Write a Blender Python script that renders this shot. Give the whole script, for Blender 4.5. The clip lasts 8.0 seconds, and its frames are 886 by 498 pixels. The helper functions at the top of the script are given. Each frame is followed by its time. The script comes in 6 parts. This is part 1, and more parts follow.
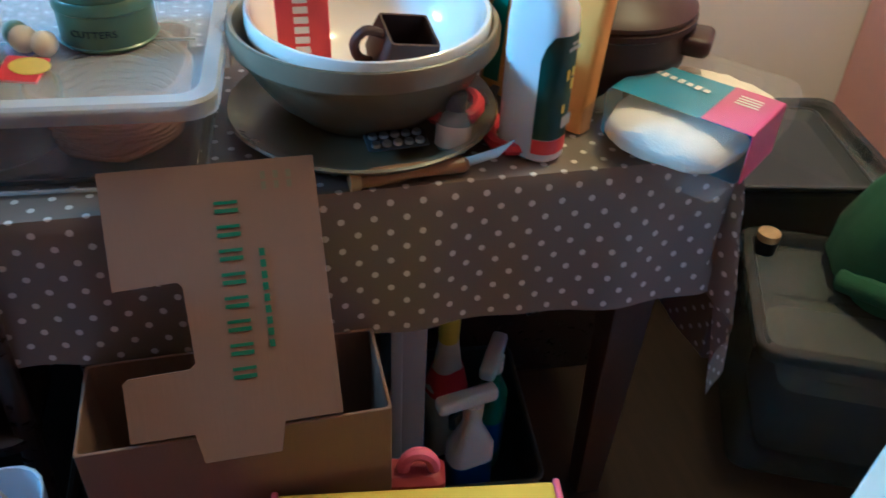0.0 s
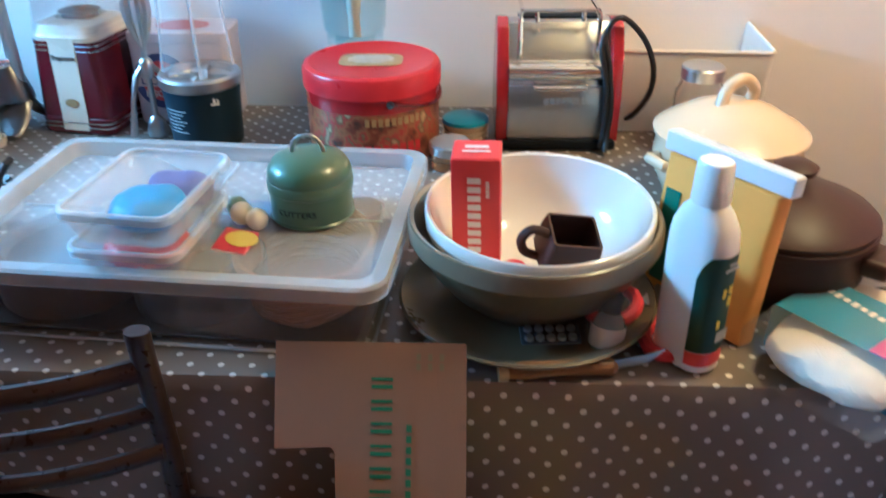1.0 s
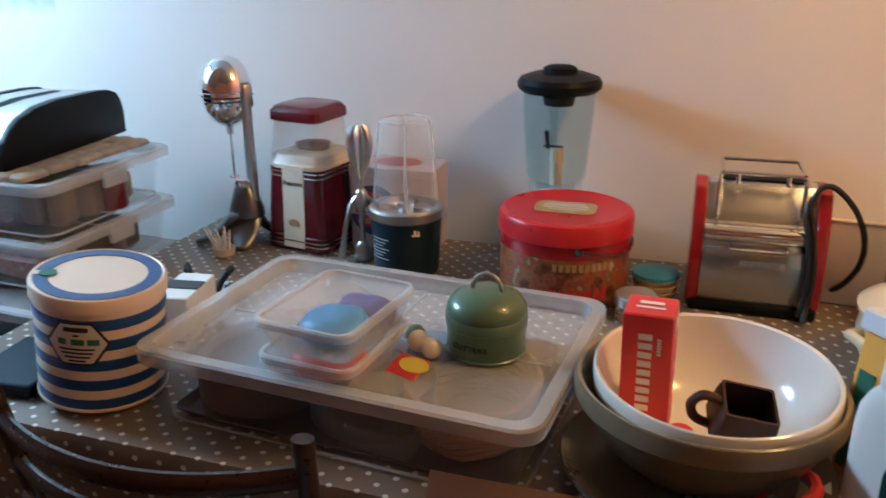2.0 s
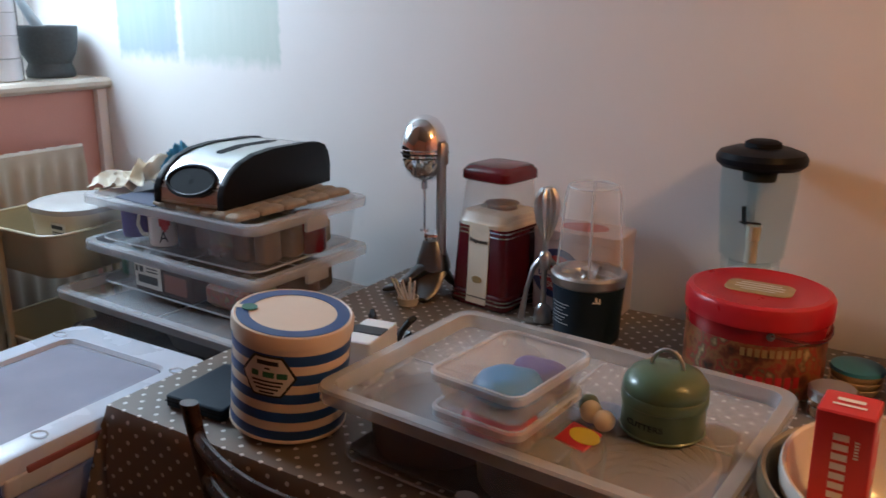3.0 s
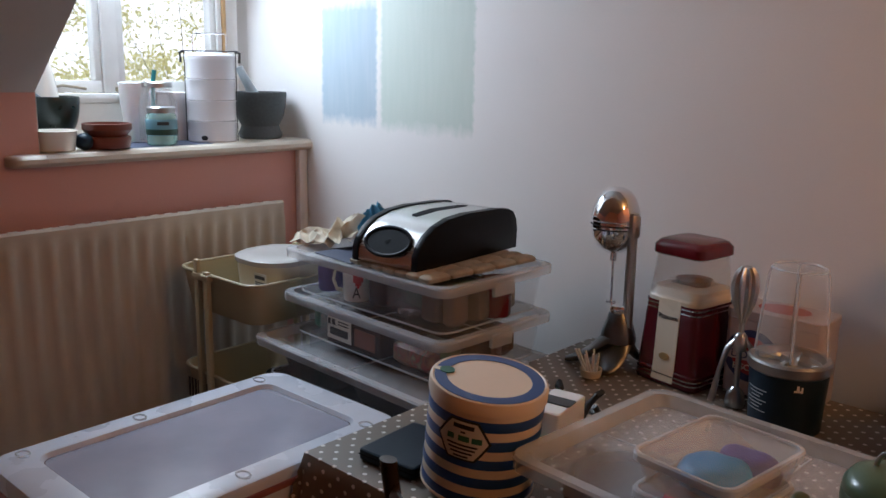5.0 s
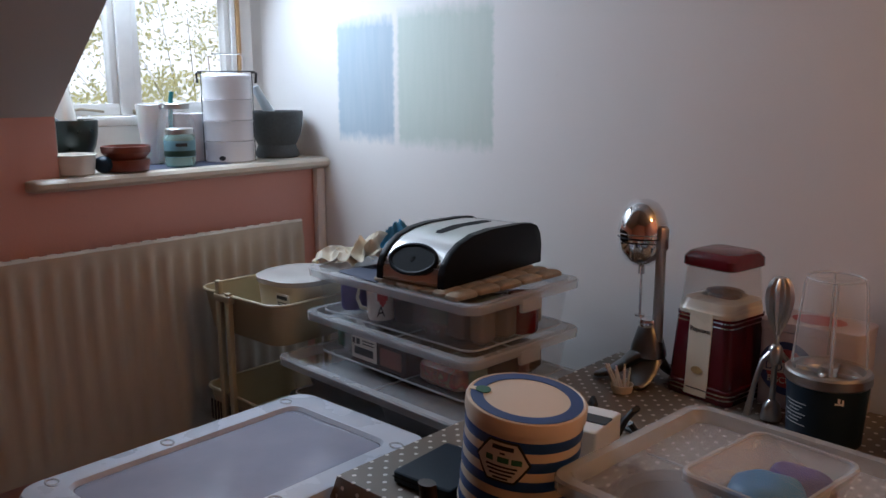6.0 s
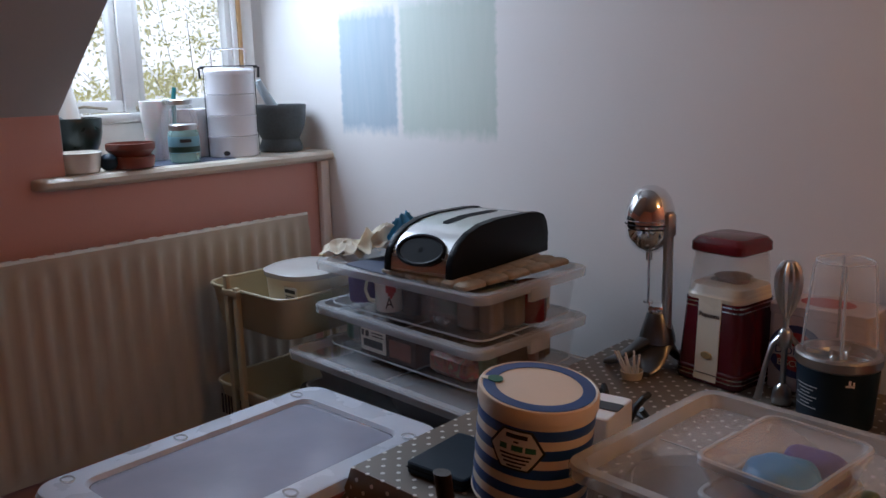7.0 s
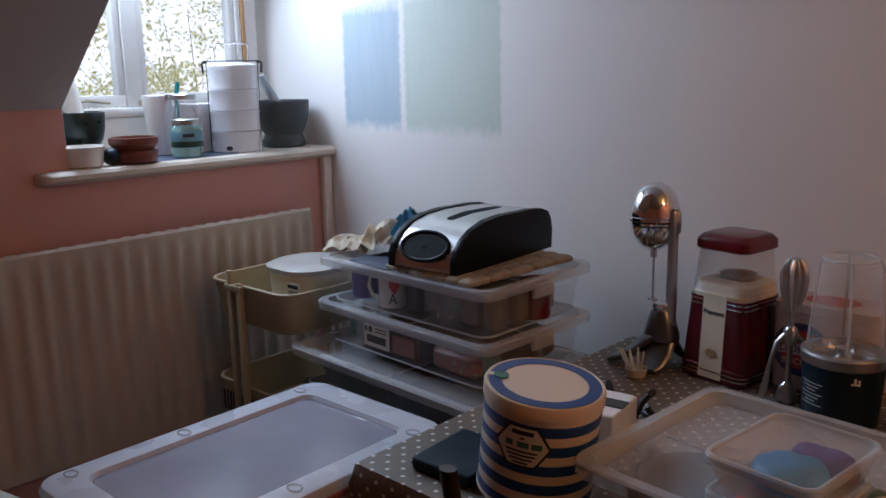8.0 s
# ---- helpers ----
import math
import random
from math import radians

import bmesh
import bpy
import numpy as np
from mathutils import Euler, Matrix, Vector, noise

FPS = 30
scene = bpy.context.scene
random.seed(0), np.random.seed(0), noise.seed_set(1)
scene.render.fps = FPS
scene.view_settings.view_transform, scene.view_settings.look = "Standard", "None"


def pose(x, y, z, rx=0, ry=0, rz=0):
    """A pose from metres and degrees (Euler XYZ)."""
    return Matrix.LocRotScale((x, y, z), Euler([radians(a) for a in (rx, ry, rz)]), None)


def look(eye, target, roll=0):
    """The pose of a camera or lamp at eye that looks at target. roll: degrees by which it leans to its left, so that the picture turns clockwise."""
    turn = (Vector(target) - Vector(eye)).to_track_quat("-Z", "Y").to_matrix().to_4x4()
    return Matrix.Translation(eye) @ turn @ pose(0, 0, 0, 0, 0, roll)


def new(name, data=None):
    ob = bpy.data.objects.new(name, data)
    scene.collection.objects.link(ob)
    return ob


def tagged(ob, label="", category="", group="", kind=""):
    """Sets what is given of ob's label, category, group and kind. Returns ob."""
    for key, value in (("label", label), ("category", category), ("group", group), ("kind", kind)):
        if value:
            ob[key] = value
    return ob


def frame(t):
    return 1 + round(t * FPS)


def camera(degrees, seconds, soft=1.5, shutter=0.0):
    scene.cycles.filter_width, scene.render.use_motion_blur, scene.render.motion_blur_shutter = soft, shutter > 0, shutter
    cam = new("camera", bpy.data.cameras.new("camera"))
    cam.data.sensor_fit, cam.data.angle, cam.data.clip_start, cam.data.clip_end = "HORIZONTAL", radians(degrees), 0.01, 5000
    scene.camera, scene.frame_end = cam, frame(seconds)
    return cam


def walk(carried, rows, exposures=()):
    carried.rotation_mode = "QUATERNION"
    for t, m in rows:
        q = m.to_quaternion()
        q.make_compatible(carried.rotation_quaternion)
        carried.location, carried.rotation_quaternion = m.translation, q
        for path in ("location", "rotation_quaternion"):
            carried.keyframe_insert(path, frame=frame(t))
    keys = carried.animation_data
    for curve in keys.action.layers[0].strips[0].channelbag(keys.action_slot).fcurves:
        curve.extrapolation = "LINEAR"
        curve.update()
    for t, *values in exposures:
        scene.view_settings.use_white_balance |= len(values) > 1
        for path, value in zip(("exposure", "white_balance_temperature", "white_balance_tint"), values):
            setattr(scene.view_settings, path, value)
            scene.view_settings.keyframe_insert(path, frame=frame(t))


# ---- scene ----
cam = camera(56.3, 8.0, shutter=0.3)
PATH = [
    (0, (0.0944, -0.3316, 1.2819), (0.5024, 1.1696, 0.0796), 2.8),
    (0.5, (0.1268, -0.3365, 1.3173), (0.2821, 1.2512, 0.1691), 0.7),
    (1, (0.1602, -0.3316, 1.3851), (0.0944, 1.3721, 0.407), -0.5),
    (1.5, (0.1878, -0.3395, 1.3979), (-0.1131, 1.4252, 0.5849), -0.3),
    (1.8, (0.1966, -0.3444, 1.3999), (-0.2576, 1.4242, 0.6724), -0.3),
    (2, (0.2025, -0.3444, 1.3999), (-0.3529, 1.4153, 0.7206), -0.3),
    (2.2, (0.2222, -0.3562, 1.4048), (-0.4522, 1.376, 0.7648), -0.4),
    (3.3, (0.1956, -0.3483, 1.4087), (-0.8474, 1.2335, 0.8838), 0.7),
    (3.5, (0.1937, -0.3542, 1.4146), (-0.9094, 1.1902, 0.9034), 0.6),
    (4, (0.1819, -0.3729, 1.4195), (-1.0283, 1.1096, 0.9693), 0.8),
    (4.5, (0.1691, -0.3876, 1.4215), (-1.0912, 1.0614, 0.9998), 1.0),
    (5, (0.1514, -0.4004, 1.4225), (-1.1296, 1.0339, 1.0126), 1.1),
    (6.5, (0.0993, -0.4132, 1.4245), (-1.2062, 1.0103, 1.0568), -0.8),
    (7, (0.1013, -0.4191, 1.4245), (-1.2013, 0.9985, 1.0253), -1.4),
    (7.5, (0.0983, -0.426, 1.4245), (-1.1895, 1.0074, 1.0332), -1.2),
    (8, (0.0904, -0.424, 1.4215), (-1.2102, 0.9936, 1.0155), -1.1),
]
walk(cam, [(t, look(eye, target, roll)) for t, eye, target, roll in PATH], [(0, 0.88, 3500, -18), (0.5, 0.85, 3250, -16), (1.0, 1.0, 3750, -14), (1.5, 0.70, 4650, -10), (2.0, 0.17, 5050, -3), (3.5, -0.63, 6300, 13), (4.5, -0.88, 6450, 15), (6.5, -1.36, 6150, 16), (8.0, -1.36, 6050, 18)])

# ---- world, sun, lamps ----
world = bpy.data.worlds.new("world")
scene.world = world
world.use_nodes = True
wn = world.node_tree.nodes
sky = wn.new("ShaderNodeTexSky")
sky.sky_type, sky.sun_disc = "NISHITA", False
sky.sun_elevation, sky.sun_rotation = radians(35), radians(60)
world.node_tree.links.new(sky.outputs[0], wn["Background"].inputs[0])
wn["Background"].inputs[1].default_value = 0.12

sun = new("sun", bpy.data.lights.new("sun", "SUN"))
sun.data.energy, sun.data.angle, sun.data.color = 5.0, radians(0.6), (1.0, 0.93, 0.82)
sun.matrix_world = look((6, 4, 6), (0, 0.9, 0))

# daylight in the upper half of the dormer window
win_lamp = new("window_daylight", bpy.data.lights.new("window_daylight", "AREA"))
win_lamp.data.shape, win_lamp.data.size, win_lamp.data.size_y = "RECTANGLE", 0.60, 0.36
win_lamp.data.energy, win_lamp.data.color = 43.0, (0.68, 0.85, 1.0)
win_lamp.matrix_world = look((-2.37, 0.88, 1.94), (-0.9, 0.68, 0.9))

# warm bulb of the room behind the camera
bulb = new("room_bulb", bpy.data.lights.new("room_bulb", "POINT"))
bulb.data.energy, bulb.data.color, bulb.data.shadow_soft_size = 37.0, (1.0, 0.50, 0.15), 0.12
bulb.matrix_world = pose(1.0, 0.62, 2.15)


# ---- materials ----
def nodes_of(name):
    m = bpy.data.materials.new(name)
    m.use_nodes = True
    nt = m.node_tree
    return m, nt, nt.nodes["Principled BSDF"]


def mixcol(nt, fac, a, b, mode="MIX"):
    n = nt.nodes.new("ShaderNodeMix")
    n.data_type, n.blend_type = "RGBA", mode
    for key, v in ((0, fac), (6, a), (7, b)):
        if hasattr(v, "is_linked"):
            nt.links.new(v, n.inputs[key])
        else:
            n.inputs[key].default_value = v if key == 0 else (*v, 1)
    return n.outputs[2]


def math_node(nt, op, a, b=0.0):
    n = nt.nodes.new("ShaderNodeMath")
    n.operation = op
    for i, v in enumerate((a, b)):
        if hasattr(v, "is_linked"):
            nt.links.new(v, n.inputs[i])
        else:
            n.inputs[i].default_value = v
    return n.outputs[0]


def noise_node(nt, scale, detail=4, coord=None, stretch=(1, 1, 1)):
    tc = nt.nodes.new("ShaderNodeTexCoord")
    mp = nt.nodes.new("ShaderNodeMapping")
    mp.inputs["Scale"].default_value = stretch
    nt.links.new(tc.outputs["Object"], mp.inputs[0])
    n = nt.nodes.new("ShaderNodeTexNoise")
    n.inputs["Scale"].default_value, n.inputs["Detail"].default_value = scale, detail
    nt.links.new(mp.outputs[0], n.inputs["Vector"])
    return n.outputs[0]


def finish(nt, b, scale, bscale, bump, rough, rvar, stretch=(1, 1, 1)):
    big, fine = noise_node(nt, scale, 5, stretch=stretch), noise_node(nt, bscale, 3, stretch=stretch)
    if bump:
        bp = nt.nodes.new("ShaderNodeBump")
        bp.inputs["Strength"].default_value, bp.inputs["Distance"].default_value = bump, 0.002
        nt.links.new(fine, bp.inputs["Height"])
        nt.links.new(bp.outputs[0], b.inputs["Normal"])
    r = nt.nodes.new("ShaderNodeMapRange")
    r.inputs[3].default_value, r.inputs[4].default_value = max(0.02, rough - rvar), min(1, rough + rvar)
    nt.links.new(big, r.inputs[0])
    nt.links.new(r.outputs[0], b.inputs["Roughness"])
    return big, fine


def mat(name, col, rough=0.5, metal=0.0, var=0.1, scale=7, bump=0.06, bscale=90, rvar=0.08, coat=0.0, stretch=(1, 1, 1), sub=0.0, spec=0.5):
    m, nt, b = nodes_of(name)
    big, fine = finish(nt, b, scale, bscale, bump, rough, rvar, stretch)
    lo, hi = [c * (1 - var) for c in col], [min(1, c * (1 + var)) for c in col]
    c1 = mixcol(nt, big, lo, hi)
    c2 = mixcol(nt, math_node(nt, "MULTIPLY", fine, var), c1, [c * 0.6 for c in col])
    nt.links.new(c2, b.inputs["Base Color"])
    b.inputs["Specular IOR Level"].default_value = spec
    b.inputs["Metallic"].default_value, b.inputs["Coat Weight"].default_value = metal, coat
    if sub:
        b.inputs["Subsurface Weight"].default_value = sub
        b.inputs["Subsurface Scale"].default_value = 0.01
    return m


def sheer(name, col, cover, rough=0.25, tint=(1, 1, 1)):
    """Thin see-through plastic: part clear, part milky and glossy."""
    m, nt, b = nodes_of(name)
    big, fine = finish(nt, b, 9, 60, 0.05, rough, 0.08)
    nt.links.new(mixcol(nt, big, [c * 0.9 for c in col], col), b.inputs["Base Color"])
    clear = nt.nodes.new("ShaderNodeBsdfTransparent")
    clear.inputs[0].default_value = (*tint, 1)
    mx = nt.nodes.new("ShaderNodeMixShader")
    mr = nt.nodes.new("ShaderNodeMapRange")
    mr.inputs[3].default_value, mr.inputs[4].default_value = max(0, cover - 0.06), min(1, cover + 0.06)
    nt.links.new(big, mr.inputs[0])
    nt.links.new(mr.outputs[0], mx.inputs[0])
    nt.links.new(clear.outputs[0], mx.inputs[1])
    nt.links.new(b.outputs[0], mx.inputs[2])
    nt.links.new(mx.outputs[0], nt.nodes["Material Output"].inputs[0])
    return m


def glass(name, tint=(1, 1, 1), rough=0.02):
    m, nt, b = nodes_of(name)
    finish(nt, b, 5, 40, 0.01, rough, 0.015)
    b.inputs["Base Color"].default_value = (*tint, 1)
    b.inputs["Transmission Weight"].default_value, b.inputs["IOR"].default_value = 1.0, 1.45
    return m


def wood(name, dark, light, rough=0.35, across=(14, 1.2, 14)):
    m, nt, b = nodes_of(name)
    big, fine = finish(nt, b, 6, 60, 0.1, rough, 0.1, across)
    c = mixcol(nt, big, dark, light)
    nt.links.new(mixcol(nt, math_node(nt, "MULTIPLY", fine, 0.3), c, [d * 0.5 for d in dark]), b.inputs["Base Color"])
    return m


def emit(name, col, strength):
    m, nt, b = nodes_of(name)
    e = nt.nodes.new("ShaderNodeEmission")
    e.inputs[0].default_value, e.inputs[1].default_value = (*col, 1), strength
    nt.links.new(e.outputs[0], nt.nodes["Material Output"].inputs[0])
    return m


def dotted_cloth(name):
    """Oilcloth in taupe with a small white dot, rows set half a step apart."""
    m, nt, b = nodes_of(name)
    big, fine = finish(nt, b, 5, 260, 0.12, 0.42, 0.1)
    uv = nt.nodes.new("ShaderNodeUVMap")
    uv.uv_map = "cloth"
    sp = nt.nodes.new("ShaderNodeSeparateXYZ")
    nt.links.new(uv.outputs[0], sp.inputs[0])
    step, dots = 0.0388, None
    for off in (0.0, 0.5):
        d2 = None
        for i in (0, 1):
            q = math_node(nt, "FRACT", math_node(nt, "ADD", math_node(nt, "DIVIDE", sp.outputs[i], step), off + 40))
            e = math_node(nt, "SUBTRACT", q, 0.5)
            e = math_node(nt, "MULTIPLY", e, e)
            d2 = e if d2 is None else math_node(nt, "ADD", d2, e)
        inside = math_node(nt, "LESS_THAN", d2, 0.0118)
        dots = inside if dots is None else math_node(nt, "MAXIMUM", dots, inside)
    base = mixcol(nt, big, (0.150, 0.120, 0.094), (0.215, 0.176, 0.138))
    nt.links.new(mixcol(nt, dots, base, (0.72, 0.69, 0.63)), b.inputs["Base Color"])
    return m


def plaster(name, col, patches=()):
    """Rolled wall paint with scuffs; patches are brushed-out colour trials (x0, z0, x1, z1, colour)."""
    m, nt, b = nodes_of(name)
    big, fine = finish(nt, b, 1.6, 140, 0.18, 0.75, 0.08)
    c = mixcol(nt, big, [v * 0.93 for v in col], [min(1, v * 1.04) for v in col])
    scuff = nt.nodes.new("ShaderNodeMapRange")
    scuff.inputs[1].default_value, scuff.inputs[2].default_value = 0.66, 0.75
    nt.links.new(noise_node(nt, 9, 6), scuff.inputs[0])
    c = mixcol(nt, math_node(nt, "MULTIPLY", scuff.outputs[0], 0.12), c, [v * 0.6 for v in col])
    tc = nt.nodes.new("ShaderNodeTexCoord")
    sp = nt.nodes.new("ShaderNodeSeparateXYZ")
    nt.links.new(tc.outputs["Object"], sp.inputs[0])
    if patches:
        wob = math_node(nt, "MULTIPLY", math_node(nt, "SUBTRACT", noise_node(nt, 34, 6, stretch=(1.3, 1, 0.8)), 0.5), 0.045)
        wobx = math_node(nt, "MULTIPLY", math_node(nt, "SUBTRACT", noise_node(nt, 36, 6, stretch=(0.8, 1, 1.8)), 0.5), 0.022)
        px, pz = math_node(nt, "ADD", sp.outputs[0], wobx), math_node(nt, "ADD", sp.outputs[2], wob)
        streak = noise_node(nt, 22, 4, stretch=(3, 1, 0.25))
        for x0, z0, x1, z1, pc in patches:
            f = None
            for v, lo, hi, soft in ((px, x0, x1, 0.006), (pz, z0, z1, 0.02)):
                for edge, sgn in ((lo, 1), (hi, -1)):
                    r = nt.nodes.new("ShaderNodeMapRange")
                    r.inputs[1].default_value, r.inputs[2].default_value = edge - sgn * soft, edge + sgn * soft
                    nt.links.new(v, r.inputs[0])
                    f = r.outputs[0] if f is None else math_node(nt, "MULTIPLY", f, r.outputs[0])
            f = math_node(nt, "MULTIPLY", f, math_node(nt, "ADD", math_node(nt, "MULTIPLY", streak, 0.3), 0.78))
            f = math_node(nt, "MINIMUM", f, 0.97)
            c = mixcol(nt, f, c, pc)
    nt.links.new(c, b.inputs["Base Color"])
    return m


M = {}
M["wall"] = plaster("wall_paint", (0.82, 0.78, 0.75), [(-2.062, 1.262, -1.798, 1.632, (0.40, 0.49, 0.55)), (-1.776, 1.252, -1.395, 1.65, (0.56, 0.62, 0.55))])
M["pink"] = plaster("pink_wall_paint", (0.66, 0.36, 0.31))
# grey holds the ceiling's shade in its colour and cuts bounced light
M["ceil"] = plaster("shade_grey_ceiling_paint", (0.46, 0.44, 0.43))
M["white_gloss"] = mat("white_gloss_paint", (0.74, 0.73, 0.70), 0.35, var=0.12, scale=14, bump=0.12, bscale=50)
M["sill"] = mat("sill_paint", (0.64, 0.57, 0.47), 0.4, var=0.15, scale=10, bump=0.2, bscale=40)
M["rad"] = mat("radiator_enamel", (0.54, 0.48, 0.39), 0.4, var=0.1, scale=6, bump=0.05)
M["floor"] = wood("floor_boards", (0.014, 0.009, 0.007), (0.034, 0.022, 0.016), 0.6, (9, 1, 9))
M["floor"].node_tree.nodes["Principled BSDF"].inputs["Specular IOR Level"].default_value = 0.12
M["cloth"] = dotted_cloth("dotted_oilcloth")
M["darkwood"] = wood("dark_stained_wood", (0.022, 0.012, 0.010), (0.05, 0.028, 0.022), 0.3)
M["redwood"] = wood("table_leg_wood", (0.06, 0.028, 0.018), (0.12, 0.06, 0.035), 0.45)
M["bare"] = wood("bare_pine", (0.42, 0.24, 0.10), (0.60, 0.38, 0.18), 0.6, (16, 16, 1.2))
M["clearbox"] = sheer("clear_polypropylene", (0.78, 0.80, 0.82), 0.062, 0.18)
M["clearrim"] = sheer("frosted_rim_plastic", (0.82, 0.84, 0.86), 0.36, 0.25)
# frosted lid, its milky cover raised to include the window's grazing haze
M["lidpanel"] = sheer("frosted_hazed_lid_plastic", (0.76, 0.79, 0.83), 0.26, 0.24)
M["whitelid"] = sheer("white_translucent_lid", (0.72, 0.77, 0.86), 0.86, 0.28)
M["film"] = sheer("clear_film", (0.9, 0.92, 0.94), 0.08, 0.08)
M["tub"] = sheer("tub_plastic", (0.82, 0.83, 0.83), 0.30, 0.25)
M["tublid"] = sheer("tub_lid_plastic", (0.82, 0.83, 0.83), 0.15, 0.2)
M["glass"] = glass("clear_glass", (0.98, 1.0, 1.0))
M["greenglass"] = sheer("greenish_glass", (0.16, 0.22, 0.23), 0.09, 0.05, (0.95, 0.99, 0.99))
M["pane"] = sheer("window_pane", (0.9, 0.95, 1.0), 0.03, 0.05)
M["chrome"] = mat("chrome", (0.80, 0.80, 0.81), 0.07, 1.0, 0.03, bump=0.01, rvar=0.04)
M["steel"] = mat("brushed_steel", (0.58, 0.57, 0.56), 0.28, 1.0, 0.08, bump=0.1, bscale=140, stretch=(0.06, 1, 1))
M["satin"] = mat("satin_steel", (0.55, 0.55, 0.54), 0.3, 1.0, 0.08, bump=0.06)
M["black"] = mat("black_plastic", (0.009, 0.010, 0.013), 0.4, spec=0.10, var=0.2)
M["softblack"] = mat("matt_black", (0.010, 0.011, 0.013), 0.6, spec=0.08, var=0.2)
M["rubber"] = mat("black_cable_rubber", (0.012, 0.012, 0.013), 0.45)
M["red"] = mat("red_enamel", (0.34, 0.010, 0.014), 0.22, var=0.1, coat=0.3)
M["redlid"] = mat("scarlet_lid_paint", (0.50, 0.012, 0.020), 0.3, var=0.08, bump=0.03)
M["maroon"] = mat("maroon_plastic", (0.10, 0.006, 0.014), 0.18, var=0.1, coat=0.3, bump=0.01)
M["maroonlid"] = mat("maroon_lid_plastic", (0.13, 0.006, 0.012), 0.22, var=0.1, coat=0.15, bump=0.01)
M["cream"] = mat("cream_plastic", (0.74, 0.66, 0.52), 0.3, var=0.06)
M["blue"] = mat("blue_tin_print", (0.012, 0.058, 0.22), 0.35, var=0.12)
M["tincream"] = mat("cream_tin_print", (0.76, 0.62, 0.47), 0.35, var=0.08)
M["green"] = mat("sage_enamel", (0.085, 0.150, 0.085), 0.34, var=0.15, coat=0.3, bump=0.03)
M["stone"] = mat("buff_stoneware", (0.30, 0.25, 0.17), 0.3, var=0.15, coat=0.2, scale=10)
M["stonedark"] = mat("olive_stoneware", (0.135, 0.11, 0.062), 0.3, var=0.22, coat=0.2, scale=9)
M["whiteglaze"] = mat("white_glaze", (0.80, 0.76, 0.69), 0.15, var=0.03, coat=0.4, bump=0.01)
M["brownglaze"] = mat("dark_brown_glaze", (0.045, 0.018, 0.015), 0.45, spec=0.3, var=0.25, scale=12)
M["creamglaze"] = mat("cream_glaze", (0.72, 0.58, 0.38), 0.25, var=0.08, coat=0.3, scale=9)
M["whiteplastic"] = mat("white_plastic", (0.78, 0.78, 0.77), 0.3, var=0.04, sub=0.1)
M["card"] = mat("corrugated_card", (0.19, 0.112, 0.07), 0.8, var=0.1, scale=16, bump=0.15, bscale=220, stretch=(1, 1, 0.12))
M["cardin"] = mat("corrugated_card_inside", (0.19, 0.112, 0.068), 0.85, var=0.12, scale=16, bump=0.15, bscale=220, stretch=(1, 1, 0.12))
M["greenink"] = mat("green_ink", (0.03, 0.14, 0.065), 0.8, var=0.2, scale=60)
M["redcard"] = mat("red_carton", (0.62, 0.03, 0.035), 0.4, var=0.08)
M["whiteink"] = mat("white_ink", (0.82, 0.78, 0.76), 0.5, var=0.05)
M["yellow"] = mat("yellow_plastic", (0.75, 0.60, 0.03), 0.4, var=0.08)
M["pink2"] = mat("pink_plastic", (0.75, 0.16, 0.33), 0.4, var=0.1)
M["magenta"] = mat("magenta_card", (0.48, 0.04, 0.20), 0.4, var=0.08)
M["aqua"] = mat("aqua_card", (0.035, 0.24, 0.42), 0.4, var=0.25, scale=14)
M["fluff"] = mat("white_microfibre", (0.78, 0.72, 0.60), 0.95, var=0.12, scale=60, bump=0.9, bscale=420)
M["sponge"] = mat("amber_cloth_pack", (0.74, 0.38, 0.055), 0.6, var=0.12, scale=10)
M["blueblob"] = mat("blue_powder", (0.015, 0.24, 0.52), 0.5, var=0.2)
M["purple"] = mat("purple_powder", (0.10, 0.07, 0.28), 0.6, var=0.25)
M["redblob"] = mat("red_contents", (0.60, 0.03, 0.05), 0.5, var=0.2)
M["trolley"] = mat("cream_trolley_enamel", (0.40, 0.33, 0.20), 0.4, var=0.08)
M["granite"] = mat("grey_granite", (0.075, 0.09, 0.095), 0.6, var=0.35, scale=120, bump=0.2)
M["greenmarble"] = mat("dark_green_marble", (0.012, 0.024, 0.020), 0.3, var=0.5, scale=40)
M["terracotta"] = mat("terracotta", (0.18, 0.042, 0.024), 0.3, var=0.15)
M["whiteenamel"] = mat("white_enamel", (0.80, 0.78, 0.80), 0.25, var=0.04, coat=0.3)
M["slate"] = mat("slate_mat", (0.05, 0.06, 0.10), 0.6, var=0.2)
M["cottoncream"] = mat("cream_cotton", (0.66, 0.58, 0.45), 0.9, var=0.12, scale=30, bump=0.4, bscale=300)
M["cottonblue"] = mat("teal_cotton", (0.06, 0.24, 0.36), 0.9, var=0.15, scale=30, bump=0.4, bscale=300)
M["oat"] = mat("quilted_oatmeal_cotton", (0.40, 0.325, 0.235), 0.9, var=0.45, scale=48, bump=0.5, bscale=260)
M["wicker"] = wood("wicker", (0.22, 0.10, 0.05), (0.44, 0.24, 0.14), 0.6, (3, 3, 40))
M["darkpan"] = mat("dark_nonstick", (0.035, 0.022, 0.022), 0.4, var=0.2)
M["copperbrown"] = mat("brown_pan_enamel", (0.14, 0.05, 0.04), 0.35, var=0.2)
M["navy"] = mat("navy_plastic", (0.010, 0.022, 0.036), 0.4, spec=0.22, var=0.15)
M["greenfelt"] = mat("dark_green_fabric", (0.035, 0.10, 0.045), 0.95, var=0.2, scale=40, bump=0.5, bscale=380)
